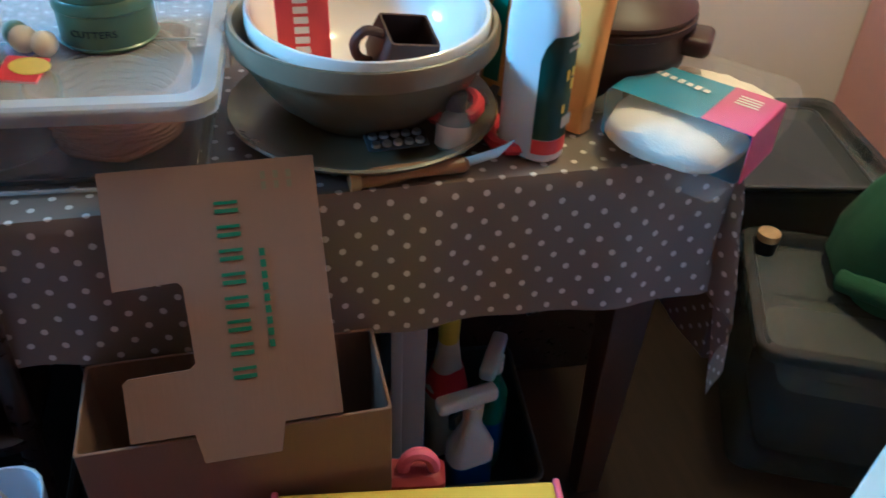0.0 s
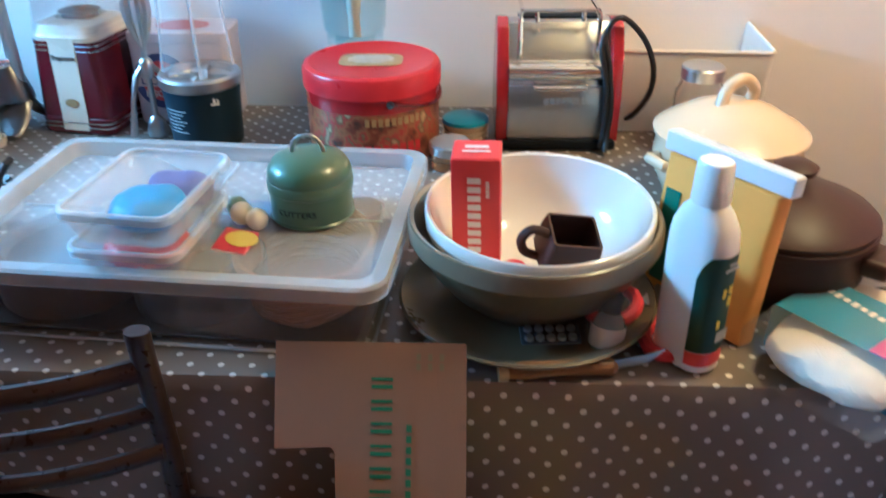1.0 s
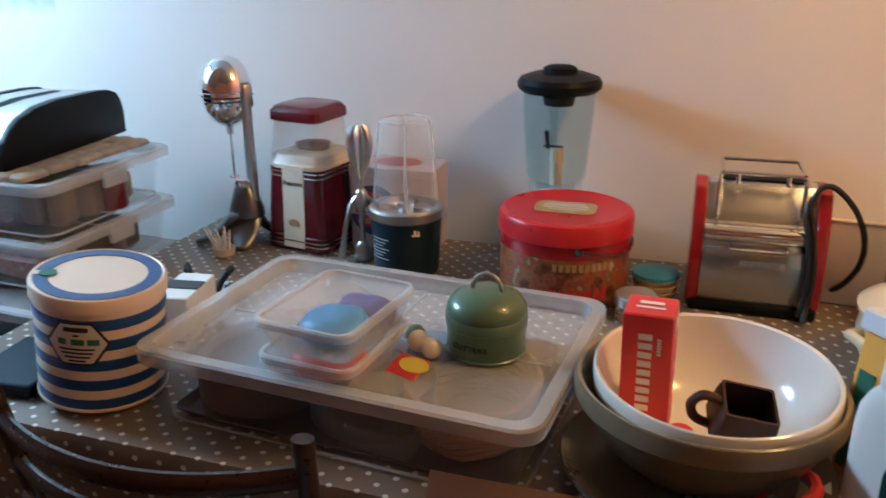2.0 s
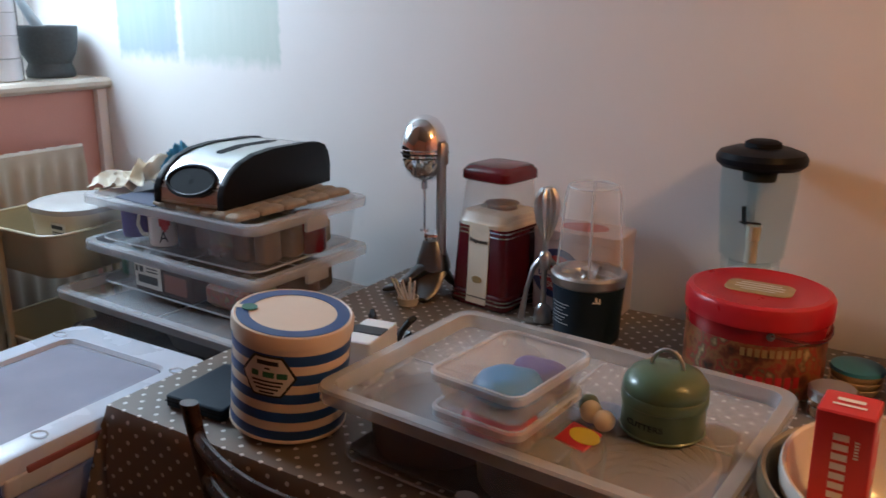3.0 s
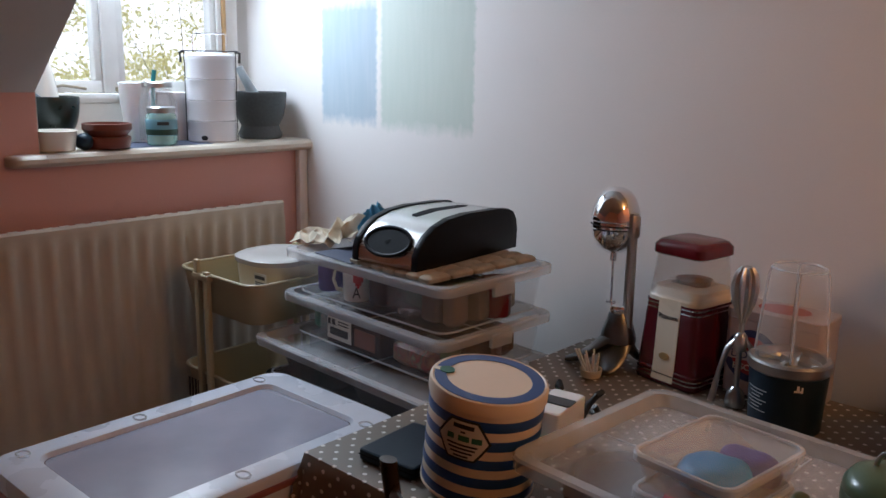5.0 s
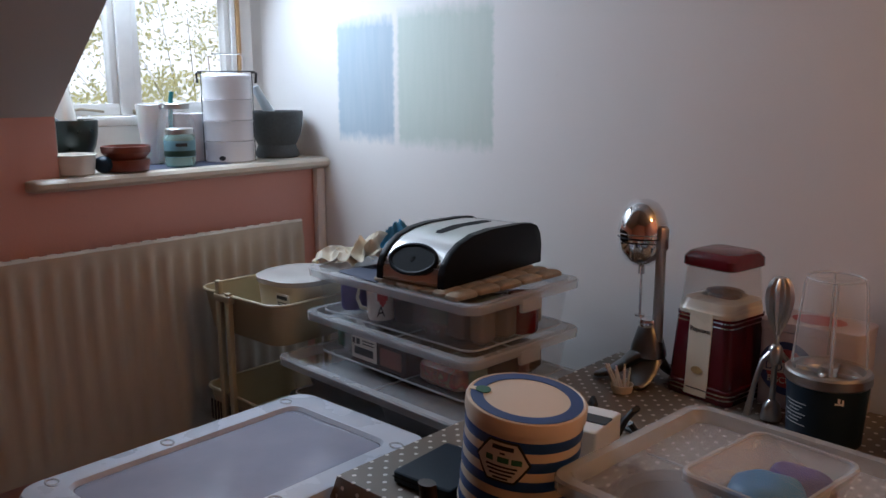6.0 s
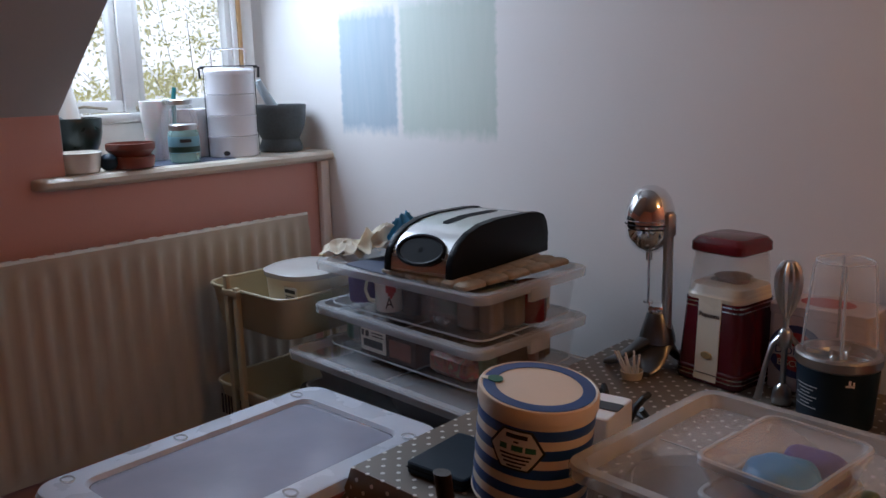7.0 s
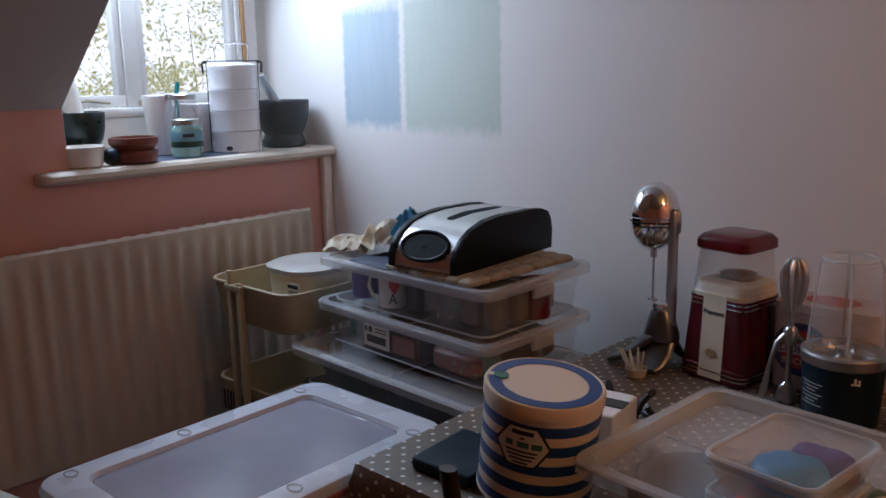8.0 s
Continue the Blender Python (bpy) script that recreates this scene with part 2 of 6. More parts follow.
M["greylid"] = mat("dark_grey_plastic", (0.035, 0.04, 0.045), 0.5, var=0.2)
# clear plastic tinted dark grey; the tint carries the shade on low boxes
M["shadegrey"] = sheer("shade_grey_clear_plastic", (0.20, 0.215, 0.215), 0.32, 0.3, (0.72, 0.74, 0.74))
M["tealglass"] = sheer("aqua_jar_glass", (0.60, 0.86, 0.80), 0.34, 0.1, (0.82, 1.0, 0.96))
M["labelgreen"] = mat("green_label", (0.03, 0.16, 0.10), 0.5, var=0.3, scale=40)
M["labelwhite"] = mat("paper_label", (0.70, 0.66, 0.58), 0.6, var=0.06)
M["ink"] = mat("black_ink", (0.02, 0.02, 0.022), 0.6)
M["gold"] = mat("gilt_paper", (0.42, 0.30, 0.13), 0.45, var=0.4, scale=60)
M["tinprint"] = mat("printed_tin_brown", (0.24, 0.07, 0.035), 0.35, var=0.6, scale=22)
M["tinscene"] = mat("printed_tin_scene", (0.20, 0.17, 0.09), 0.35, var=0.8, scale=30)
M["moo"] = mat("pale_printed_tin", (0.58, 0.50, 0.52), 0.4, var=0.15, scale=25)
M["moored"] = mat("red_print", (0.45, 0.05, 0.06), 0.45, var=0.15)
M["mooblue"] = mat("navy_print", (0.04, 0.05, 0.17), 0.45, var=0.15)
M["greybox"] = mat("pale_grey_plastic", (0.42, 0.44, 0.46), 0.5, var=0.1)
M["paleblue"] = mat("pale_blue_card", (0.42, 0.62, 0.80), 0.5, var=0.05)
M["whitebox"] = mat("cream_enamel_tin", (0.76, 0.72, 0.64), 0.4, var=0.05)
M["leaf"] = mat("autumn_leaves", (0.55, 0.50, 0.17), 0.7, var=0.5, scale=1.2)
lt = M["leaf"].node_tree
tl, lm = lt.nodes.new("ShaderNodeBsdfTranslucent"), lt.nodes.new("ShaderNodeMixShader")
tl.inputs[0].default_value, lm.inputs[0].default_value = (0.98, 0.93, 0.52, 1), 0.92
lt.links.new(lt.nodes["Principled BSDF"].outputs[0], lm.inputs[1])
lt.links.new(tl.outputs[0], lm.inputs[2])
lt.links.new(lm.outputs[0], lt.nodes["Material Output"].inputs[0])
M["bottlelabel"] = mat("dark_green_label", (0.012, 0.05, 0.034), 0.45, var=0.3, scale=40)
M["wrapred"] = mat("dull_red_wrap", (0.26, 0.02, 0.03), 0.6, var=0.3)
M["lidgrey"] = mat("scuffed_grey_lid", (0.50, 0.47, 0.44), 0.25, var=0.15)
M["gunmetal"] = mat("dark_chrome", (0.17, 0.175, 0.18), 0.32, 1.0, 0.15, bump=0.05)
M["jarlabel"] = mat("blue_grey_label", (0.14, 0.30, 0.36), 0.5, var=0.2, scale=40)
# packet paper toned down to hold the shade inside the stacked boxes
M["shadedpaper"] = mat("shade_darkened_paper", (0.17, 0.115, 0.075), 0.7, var=0.4, scale=25, bump=0.4)
M["bark"] = mat("bark", (0.40, 0.34, 0.24), 0.9, var=0.3)
M["grass"] = mat("garden_ground", (0.07, 0.09, 0.03), 0.95, var=0.4, scale=0.6)
M["crate"] = sheer("crate_plastic", (0.66, 0.70, 0.78), 0.30, 0.25)
M["lidfrost"] = sheer("frosted_panel", (0.56, 0.58, 0.70), 0.50, 0.13)
M["purplecloth"] = mat("mauve_textile", (0.30, 0.27, 0.38), 0.9, var=0.25, scale=12, bump=0.4)
M["moored2"] = mat("dusky_red_plastic", (0.30, 0.10, 0.10), 0.4, var=0.1)
M["paleceramic"] = mat("pale_blue_ceramic", (0.42, 0.50, 0.54), 0.4, var=0.1)
M["tealplastic"] = mat("teal_plastic", (0.02, 0.24, 0.25), 0.4)
# rim plastic darkened the same way, shade put into its colour
M["shadegreyrim"] = sheer("shade_grey_rim_plastic", (0.07, 0.075, 0.075), 0.5, 0.3, (0.6, 0.62, 0.62))


def printed_tin(name):
    """Old-fashioned printed tin: patches of brown, red, tan and cream at picture size."""
    m, nt, b = nodes_of(name)
    finish(nt, b, 30, 120, 0.04, 0.35, 0.08)
    ramp = nt.nodes.new("ShaderNodeValToRGB")
    els = ramp.color_ramp.elements
    els[0].position, els[0].color = 0.30, (0.03, 0.018, 0.012, 1)
    els[1].position, els[1].color = 0.72, (0.55, 0.42, 0.22, 1)
    for p, c in ((0.42, (0.20, 0.045, 0.02, 1)), (0.50, (0.30, 0.14, 0.05, 1)), (0.56, (0.38, 0.03, 0.025, 1)), (0.62, (0.16, 0.12, 0.05, 1))):
        els.new(p).color = c
    nt.links.new(noise_node(nt, 34, 5), ramp.inputs[0])
    nt.links.new(ramp.outputs[0], b.inputs["Base Color"])
    return m


M["tinart"] = printed_tin("printed_tin_picture")
M["buff"] = mat("dull_buff_glaze", (0.19, 0.155, 0.098), 0.3, var=0.18, coat=0.2, scale=10)
M["fadedink"] = mat("faded_green_ink", (0.16, 0.14, 0.08), 0.8, var=0.2, scale=60)
M["horn"] = mat("ribbed_horn", (0.24, 0.13, 0.05), 0.35, var=0.4, scale=60, bump=0.3, stretch=(0.1, 1, 1))
M["sky"] = emit("bright_sky", (0.86, 0.94, 1.0), 3.6)
M["brownpaper"] = mat("dark_brown_leather", (0.05, 0.025, 0.02), 0.55, spec=0.22, var=0.3)


# ---- mesh helpers ----
def part(name, bm, material, parent=None, label="", at=None):
    me = bpy.data.meshes.new(name)
    bmesh.ops.recalc_face_normals(bm, faces=bm.faces)
    for f in bm.faces:
        f.smooth = True
    for e in bm.edges:
        e.smooth = e.calc_face_angle(0) < radians(36)
    bm.to_mesh(me)
    bm.free()
    me.materials.append(M[material])
    ob = new(name, me)
    if parent is not None:
        ob.parent = parent
    if at is not None:
        ob.matrix_basis = at
    if label:
        tagged(ob, label)
    return ob


def thing(name, m, label, category, group=""):
    ob = new(name)
    ob.empty_display_size = 0.05
    ob.matrix_basis = m
    return tagged(ob, label, category, group)


def rrect(w, d, r, n=4):
    r = max(0.0005, min(r, w / 2 - 1e-4, d / 2 - 1e-4))
    pts = []
    for cx, cy, a0 in ((w / 2 - r, d / 2 - r, 0), (-w / 2 + r, d / 2 - r, 90), (-w / 2 + r, -d / 2 + r, 180), (w / 2 - r, -d / 2 + r, 270)):
        for i in range(n + 1):
            a = radians(a0 + 90 * i / n)
            pts.append((cx + r * math.cos(a), cy + r * math.sin(a)))
    return pts


def loft(rings, cap0=True, cap1=True, ring_closed=True):
    bm = bmesh.new()
    vs = [[bm.verts.new(p) for p in ring] for ring in rings]
    n = len(vs[0])
    for a, b in zip(vs, vs[1:]):
        for i in range(n if ring_closed else n - 1):
            j = (i + 1) % n
            bm.faces.new((a[i], a[j], b[j], b[i]))
    if cap0:
        bm.faces.new(vs[0][::-1])
    if cap1:
        bm.faces.new(vs[-1])
    return bm


def rbox(levels, n=4, cap0=True, cap1=True):
    """A tapering box with rounded corners; levels are (z, width, depth, corner radius)."""
    return loft([[(x, y, z) for x, y in rrect(w, d, r, n)] for z, w, d, r in levels], cap0, cap1)


def slab(w, d, h, r=0.004, z=0.0, edge=0.002, n=3):
    e = min(edge, h / 3)
    return rbox([(z, w - 2 * e, d - 2 * e, r), (z + e, w, d, r), (z + h - e, w, d, r), (z + h, w - 2 * e, d - 2 * e, r)], n)


def open_box(w0, d0, w1, d1, h, t, r=0.02, n=4):
    """An open bin: outer wall up, rim over, inner wall down."""
    return rbox([(0, w0 - 0.006, d0 - 0.006, r), (0.004, w0, d0, r), (h - 0.001, w1, d1, r), (h, w1 - 0.002, d1 - 0.002, r),
                 (h, w1 - 2 * t + 0.002, d1 - 2 * t + 0.002, r), (h - 0.001, w1 - 2 * t, d1 - 2 * t, r), (t + 0.002, w0 - 2 * t, d0 - 2 * t, r), (t, w0 - 2 * t - 0.006, d0 - 2 * t - 0.006, r)], n)


def lathe(profile, seg=36, sx=1.0, sy=1.0):
    bm = bmesh.new()
    rings = []
    for r, z in profile:
        if r < 1e-5:
            rings.append([bm.verts.new((0, 0, z))])
        else:
            rings.append([bm.verts.new((sx * r * math.cos(2 * math.pi * i / seg), sy * r * math.sin(2 * math.pi * i / seg), z)) for i in range(seg)])
    for a, b in zip(rings, rings[1:]):
        for i in range(seg):
            j = (i + 1) % seg
            if len(a) == 1 and len(b) == 1:
                continue
            if len(a) == 1:
                bm.faces.new((a[0], b[j], b[i]))
            elif len(b) == 1:
                bm.faces.new((a[i], a[j], b[0]))
            else:
                bm.faces.new((a[i], a[j], b[j], b[i]))
    return bm


def tube(pts, r, seg=8, closed=False, radii=None):
    P = [Vector(p) for p in pts]
    n = len(P)
    rings, up = [], Vector((0.0137, 0.0091, 1)).normalized()
    for i, p in enumerate(P):
        t = (P[(i + 1) % n] - P[i - 1]) if closed or 0 < i < n - 1 else (P[1] - P[0] if i == 0 else P[-1] - P[-2])
        t.normalize()
        side = t.cross(up)
        if side.length < 0.15:
            side = t.cross(Vector((1, 0.02, 0.01)))
        side.normalize()
        if i and side.dot(last) < 0:
            side = -side
        last = side
        top = side.cross(t)
        rr = radii[i] if radii else r
        rings.append([p + rr * (math.cos(2 * math.pi * k / seg) * side + math.sin(2 * math.pi * k / seg) * top) for k in range(seg)])
    if closed:
        rings.append(rings[0])
        return loft(rings, False, False)
    return loft(rings)


def flowing(pts, n=5):
    """More points along a soft curve through the given ones."""
    P = [Vector(p) for p in pts]
    out = []
    for i in range(len(P) - 1):
        a, b, c, d = P[max(0, i - 1)], P[i], P[i + 1], P[min(len(P) - 1, i + 2)]
        for k in range(n):
            t = k / n
            out.append(0.5 * (2 * b + (c - a) * t + (2 * a - 5 * b + 4 * c - d) * t * t + (3 * b - a - 3 * c + d) * t ** 3))
    return out + [P[-1]]


def arc(cx, cz, r, a0, a1, n=10, y=0.0, rz=None):
    return [(cx + r * math.cos(radians(a0 + (a1 - a0) * i / n)), y, cz + (rz or r) * math.sin(radians(a0 + (a1 - a0) * i / n))) for i in range(n + 1)]


def join(*bms):
    out = bms[0]
    for b in bms[1:]:
        me = bpy.data.meshes.new("tmp")
        b.to_mesh(me)
        b.free()
        out.from_mesh(me)
        bpy.data.meshes.remove(me)
    return out


def moved(bm, m):
    bm.transform(m)
    return bm


def prism(outline, depth, axis="y"):
    """A plate of the given outline (x, z), thick along y from 0 to depth."""
    front, back = [(x, 0, z) for x, z in outline], [(x, depth, z) for x, z in outline]
    return loft([front, back])


def letters(name, text, size, material, parent, at, bend=0.0, extrude=0.0006):
    """Lettering in the built-in font as a thin mesh; bend wraps it round a cylinder of that radius."""
    cu = bpy.data.curves.new("lettering", "FONT")
    cu.body, cu.size, cu.extrude, cu.align_x, cu.align_y = text, size, extrude, "CENTER", "CENTER"
    tmp = bpy.data.objects.new("tmp", cu)
    scene.collection.objects.link(tmp)
    bpy.context.view_layer.update()
    me = bpy.data.meshes.new_from_object(tmp.evaluated_get(bpy.context.evaluated_depsgraph_get()))
    bpy.data.objects.remove(tmp)
    bm = bmesh.new()
    bm.from_mesh(me)
    if bend:
        for v in bm.verts:
            a, rr = v.co.x / bend, bend + v.co.z
            v.co = Vector((rr * math.sin(a), v.co.y, rr * math.cos(a) - bend))
    return part(name, bm, material, parent, at=at)


def bars(name, spec, material, parent, at, bend=0.0, lift=0.0006):
    """Unreadable print as plain bars: (x, y, width, height) each, each a thin part."""
    for x, y, w, h in spec:
        bm = bmesh.new()
        k = max(1, int(abs(w) / 0.008)) if bend else 1
        for i in range(k):
            xs = (x - w / 2 + w * i / k, x - w / 2 + w * (i + 1) / k)
            q = [bm.verts.new((px, py, lift)) for px, py in ((xs[0], y - h / 2), (xs[1], y - h / 2), (xs[1], y + h / 2), (xs[0], y + h / 2))]
            bm.faces.new(q)
        if bend:
            for v in bm.verts:
                a, rr = v.co.x / bend, bend + v.co.z
                v.co = Vector((rr * math.sin(a), v.co.y, rr * math.cos(a) - bend))
        part(name, bm, material, parent, at=at)


def facing(x, y, z, yaw):
    """A pose whose local x runs level and local y up, on an upright face that looks towards yaw (0 is -y)."""
    return pose(x, y, z, 90, 0, yaw)


def structure(name, bm, material, at=None):
    return tagged(part(name, bm, material, at=at), kind="structure")


def boxbm(x0, y0, z0, x1, y1, z1):
    bm = bmesh.new()
    bmesh.ops.create_cube(bm, size=1)
    bm.transform(Matrix.Translation(((x0 + x1) / 2, (y0 + y1) / 2, (z0 + z1) / 2)) @ Matrix.Diagonal((x1 - x0, y1 - y0, z1 - z0, 1)))
    return bm


def bev(bm, w, seg=2):
    bmesh.ops.bevel(bm, geom=list(bm.edges), offset=w, segments=seg, profile=0.5, affect="EDGES")
    return bm


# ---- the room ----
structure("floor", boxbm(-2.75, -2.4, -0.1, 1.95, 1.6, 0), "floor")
structure("wall_north", boxbm(-2.75, 1.45, 0, 1.95, 1.6, 2.5), "wall")
structure("wall_east", boxbm(1.70, -2.25, 0, 1.85, 1.447, 2.5), "pink")
structure("wall_south", boxbm(-2.75, -2.4, 0, 1.95, -2.25, 2.5), "pink")
structure("wall_west", boxbm(-2.75, -2.247, 0, -2.17, 0.545, 1.35), "pink")
structure("wall_under_window", boxbm(-2.75, 0.545, 0, -2.17, 1.447, 1.150), "pink")
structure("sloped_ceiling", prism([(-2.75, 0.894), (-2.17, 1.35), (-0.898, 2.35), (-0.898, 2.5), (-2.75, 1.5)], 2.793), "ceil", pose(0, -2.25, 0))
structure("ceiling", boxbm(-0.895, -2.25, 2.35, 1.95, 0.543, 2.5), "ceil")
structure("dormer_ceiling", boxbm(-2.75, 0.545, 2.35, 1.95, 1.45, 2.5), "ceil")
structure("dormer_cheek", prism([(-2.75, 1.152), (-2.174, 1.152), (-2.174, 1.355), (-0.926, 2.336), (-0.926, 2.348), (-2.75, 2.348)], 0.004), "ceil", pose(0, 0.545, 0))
structure("wall_over_window", boxbm(-2.59, 0.551, 2.135, -2.42, 1.447, 2.347), "wall")
structure("skirting_east", bev(boxbm(1.676, -2.24, 0.0, 1.699, 1.448, 0.150), 0.006), "sill")
structure("skirting_north", bev(boxbm(-2.14, 1.430, 0.0, 1.675, 1.449, 0.150), 0.006), "sill")


def sill_board():
    prof = [(-2.440, 1.151), (-2.140, 1.151), (-2.128, 1.154), (-2.120, 1.163), (-2.120, 1.175), (-2.127, 1.184), (-2.140, 1.187), (-2.440, 1.187)]
    bm = prism(prof, 0.905)
    pr = [(-2.168, 1.152), (-2.140, 1.152), (-2.128, 1.155), (-2.121, 1.163), (-2.121, 1.175), (-2.128, 1.183), (-2.140, 1.186), (-2.168, 1.186)]
    horn = loft([[(-2.168 + (x + 2.168) * k, y, 1.169 + (z - 1.169) * (0.55 + 0.45 * k)) for x, z in pr] for y, k in ((0.4520, 0.25), (0.4545, 0.55), (0.460, 0.80), (0.470, 0.95), (0.483, 1.0), (0.5475, 1.0))])
    return join(moved(bm, pose(0, 0.546, 0)), horn)


structure("window_sill", sill_board(), "sill")
structure("trim_corner", bev(boxbm(-2.169, 1.410, 0.12, -2.143, 1.448, 1.150), 0.006), "wall")

# window: fixed frame, casements, panes
win = tagged(thing("window_1", pose(-2.48, 0.543, 1.172), "white painted timber casement window, paint peeling, over deep sill", "window"), kind="structure")


def bar(name, y0, z0, y1, z1, x0=-0.03, x1=0.03, material="white_gloss", parent=win):
    return part(name, bev(boxbm(x0, y0, z0, x1, y1, z1), 0.004, 2), material, parent)


bar("upstand", 0.0, 0.0, 0.902, 0.135, -0.03, 0.035)
bar("frame_sill", 0.0, 0.135, 0.902, 0.165, -0.04, 0.05)
bar("frame_head", 0.0, 0.93, 0.902, 0.965)
bar("frame_jamb", 0.0, 0.166, 0.045, 0.929)
bar("mullion", 0.335, 0.166, 0.388, 0.929)
bar("frame_jamb", 0.757, 0.166, 0.776, 0.929)
bar("bare_strip", 0.777, 0.166, 0.793, 0.929, -0.02, 0.034, "bare")
bar("frame_jamb", 0.794, 0.166, 0.848, 0.929, -0.03, 0.02)
for y0, y1 in ((0.047, 0.333), (0.390, 0.755)):
    cs = part("casement", join(bev(boxbm(-0.018, y0, 0.168, 0.022, y1, 0.205), 0.003), bev(boxbm(-0.018, y0, 0.89, 0.022, y1, 0.928), 0.003),
                               bev(boxbm(-0.018, y0, 0.205, 0.022, y0 + 0.022, 0.89), 0.003), bev(boxbm(-0.018, y1 - 0.022, 0.205, 0.022, y1, 0.89), 0.003)), "white_gloss", win)
    pn = part("pane", boxbm(0.0, y0 + 0.021, 0.203, 0.004, y1 - 0.021, 0.892), "pane", cs)
    pn.visible_shadow = False
pn = part("pane", boxbm(-0.002, 0.848, 0.166, 0.002, 0.902, 0.929), "pane", win)
pn.visible_shadow = False
stay = part("casement_stay", join(tube([(0.03, 0.12, 0.175), (0.035, 0.2, 0.19), (0.04, 0.27, 0.18)], 0.004), bev(boxbm(0.024, 0.37, 0.17, 0.045, 0.40, 0.185), 0.003)), "stone", win)

# outside: ground, bright sky and a tree
structure("ground", boxbm(-60, -40, -3.2, -2.80, 40, -3.1), "grass")
structure("backdrop", boxbm(-40.2, -40, -10, -40, 60, 40), "sky")


def leafy_tree(x, y, z, h, spread, n, seed):
    rnd = random.Random(seed)
    tr = thing("tree", pose(x, y, z), "tree with sparse yellow-green autumn leaves outside", "tree", "garden trees")
    limbs = [tube([(0, 0, 0), (0.05, 0.03, h * 0.4), (-0.04, 0.1, h * 0.75), (0.02, 0.0, h)], 0.1, 7, radii=[0.05, 0.024, 0.010, 0.003])]
    tips = []
    for i in range(30):
        a, b = rnd.uniform(0, 6.28), rnd.uniform(0.35, 0.95)
        r = spread * rnd.uniform(0.5, 1.0)
        tip = (r * math.cos(a), r * math.sin(a), h * b + rnd.uniform(-0.2, 0.7))
        mid = (tip[0] * 0.5, tip[1] * 0.5, h * b * 0.93)
        limbs.append(tube([(0, 0, h * b * 0.8), mid, tip], 0.03, 5, radii=[0.006, 0.004, 0.0015]))
        tips += [tip, mid]
    part("trunk", join(*limbs), "bark", tr)
    bm = bmesh.new()
    for i in range(n):
        t = rnd.choice(tips)
        c = Vector((t[0] + rnd.gauss(0, 0.16), t[1] + rnd.gauss(0, 0.22), t[2] + rnd.gauss(0, 0.085)))
        nrm = Vector((1.0, rnd.gauss(0, 0.5), rnd.gauss(0, 0.5))).normalized()
        u = (Matrix.Rotation(rnd.uniform(0, 6.28), 3, nrm) @ nrm.orthogonal()).normalized()
        v = nrm.cross(u)
        s = rnd.uniform(0.013, 0.030)
        bm.faces.new([bm.verts.new(c + q) for q in (u * s, v * s * 0.5, -u * s, -v * s * 0.5)])
    part("crown", bm, "leaf", tr, "thin crown of yellow-green leaves")
    return tr


leafy_tree(-7.4, 4.1, -3.1, 5.2, 1.7, 17000, 3)
leafy_tree(-8.5, 6.9, -3.1, 6.0, 1.8, 17000, 5)
leafy_tree(-6.6, 1.6, -3.1, 4.9, 1.4, 12000, 8)

# radiator under the window
rad = thing("radiator", pose(-2.10, 0.012, 0.399), "cream enamelled panel radiator on pink wall below window", "radiator")


def radiator_panel():
    y0, y1, step = -0.45, 1.27, 0.0545
    n = int((y1 - y0) / step * 8)
    rows = [(0.0, 0), (0.03, 0), (0.055, 1), (0.535, 1), (0.56, 0), (0.59, 0), (0.598, 0)]
    rings = []
    for z, k in rows:
        ring = []
        for i in range(n + 1):
            y = y0 + (y1 - y0) * i / n
            ph = ((y - y0) / step) % 1.0
            ridge = 0.5 - 0.5 * math.cos(2 * math.pi * min(1, max(0, (ph - 0.12) / 0.76)))
            ring.append((0.026 + 0.013 * (ridge ** 0.6) * k + (0.006 if not k else 0) - (0.006 if z > 0.595 else 0), y, z))
        rings.append(ring)
    return loft(rings, False, False, False)


part("front_panel", radiator_panel(), "rad", rad)
part("body", boxbm(-0.03, -0.45, 0.005, 0.024, 1.268, 0.584), "rad", rad)
part("top_grille", join(*[boxbm(-0.028, -0.44 + 0.045 * i, 0.5845, 0.02, -0.415 + 0.045 * i, 0.590) for i in range(38)]), "rad", rad)
part("pipe", tube([(0, 1.24, 0.02), (0, 1.29, 0.02), (0, 1.3, 0.0), (0, 1.3, -0.41)], 0.008), "rad", rad)

# ---- table and cloth ----
TA = pose(-0.943, 0.466, 0, 0, 0, -0.6)
LT, WT = 1.635, 0.945
table = thing("dining_table", TA, "dark wooden dining table hidden under dotted oilcloth", "table")
part("tabletop", bev(boxbm(0.004, 0.004, 0.722, LT - 0.004, WT - 0.004, 0.7475), 0.004), "darkwood", table)
for lx, ly in ((0.07, 0.08), (LT - 0.07, 0.08), (0.07, WT - 0.07), (LT - 0.07, WT - 0.07)):
    part("leg", moved(rbox([(0, 0.045, 0.045, 0.004), (0.60, 0.07, 0.07, 0.004), (0.722, 0.07, 0.07, 0.004)], 2), pose(lx, ly, 0)), "redwood", table)
for x0, y0, x1, y1 in ((0.1, 0.06, LT - 0.1, 0.085), (0.1, WT - 0.085, LT - 0.1, WT - 0.06)):
    part("apron", boxbm(x0, y0, 0.62, x1, y1, 0.721), "darkwood", table)


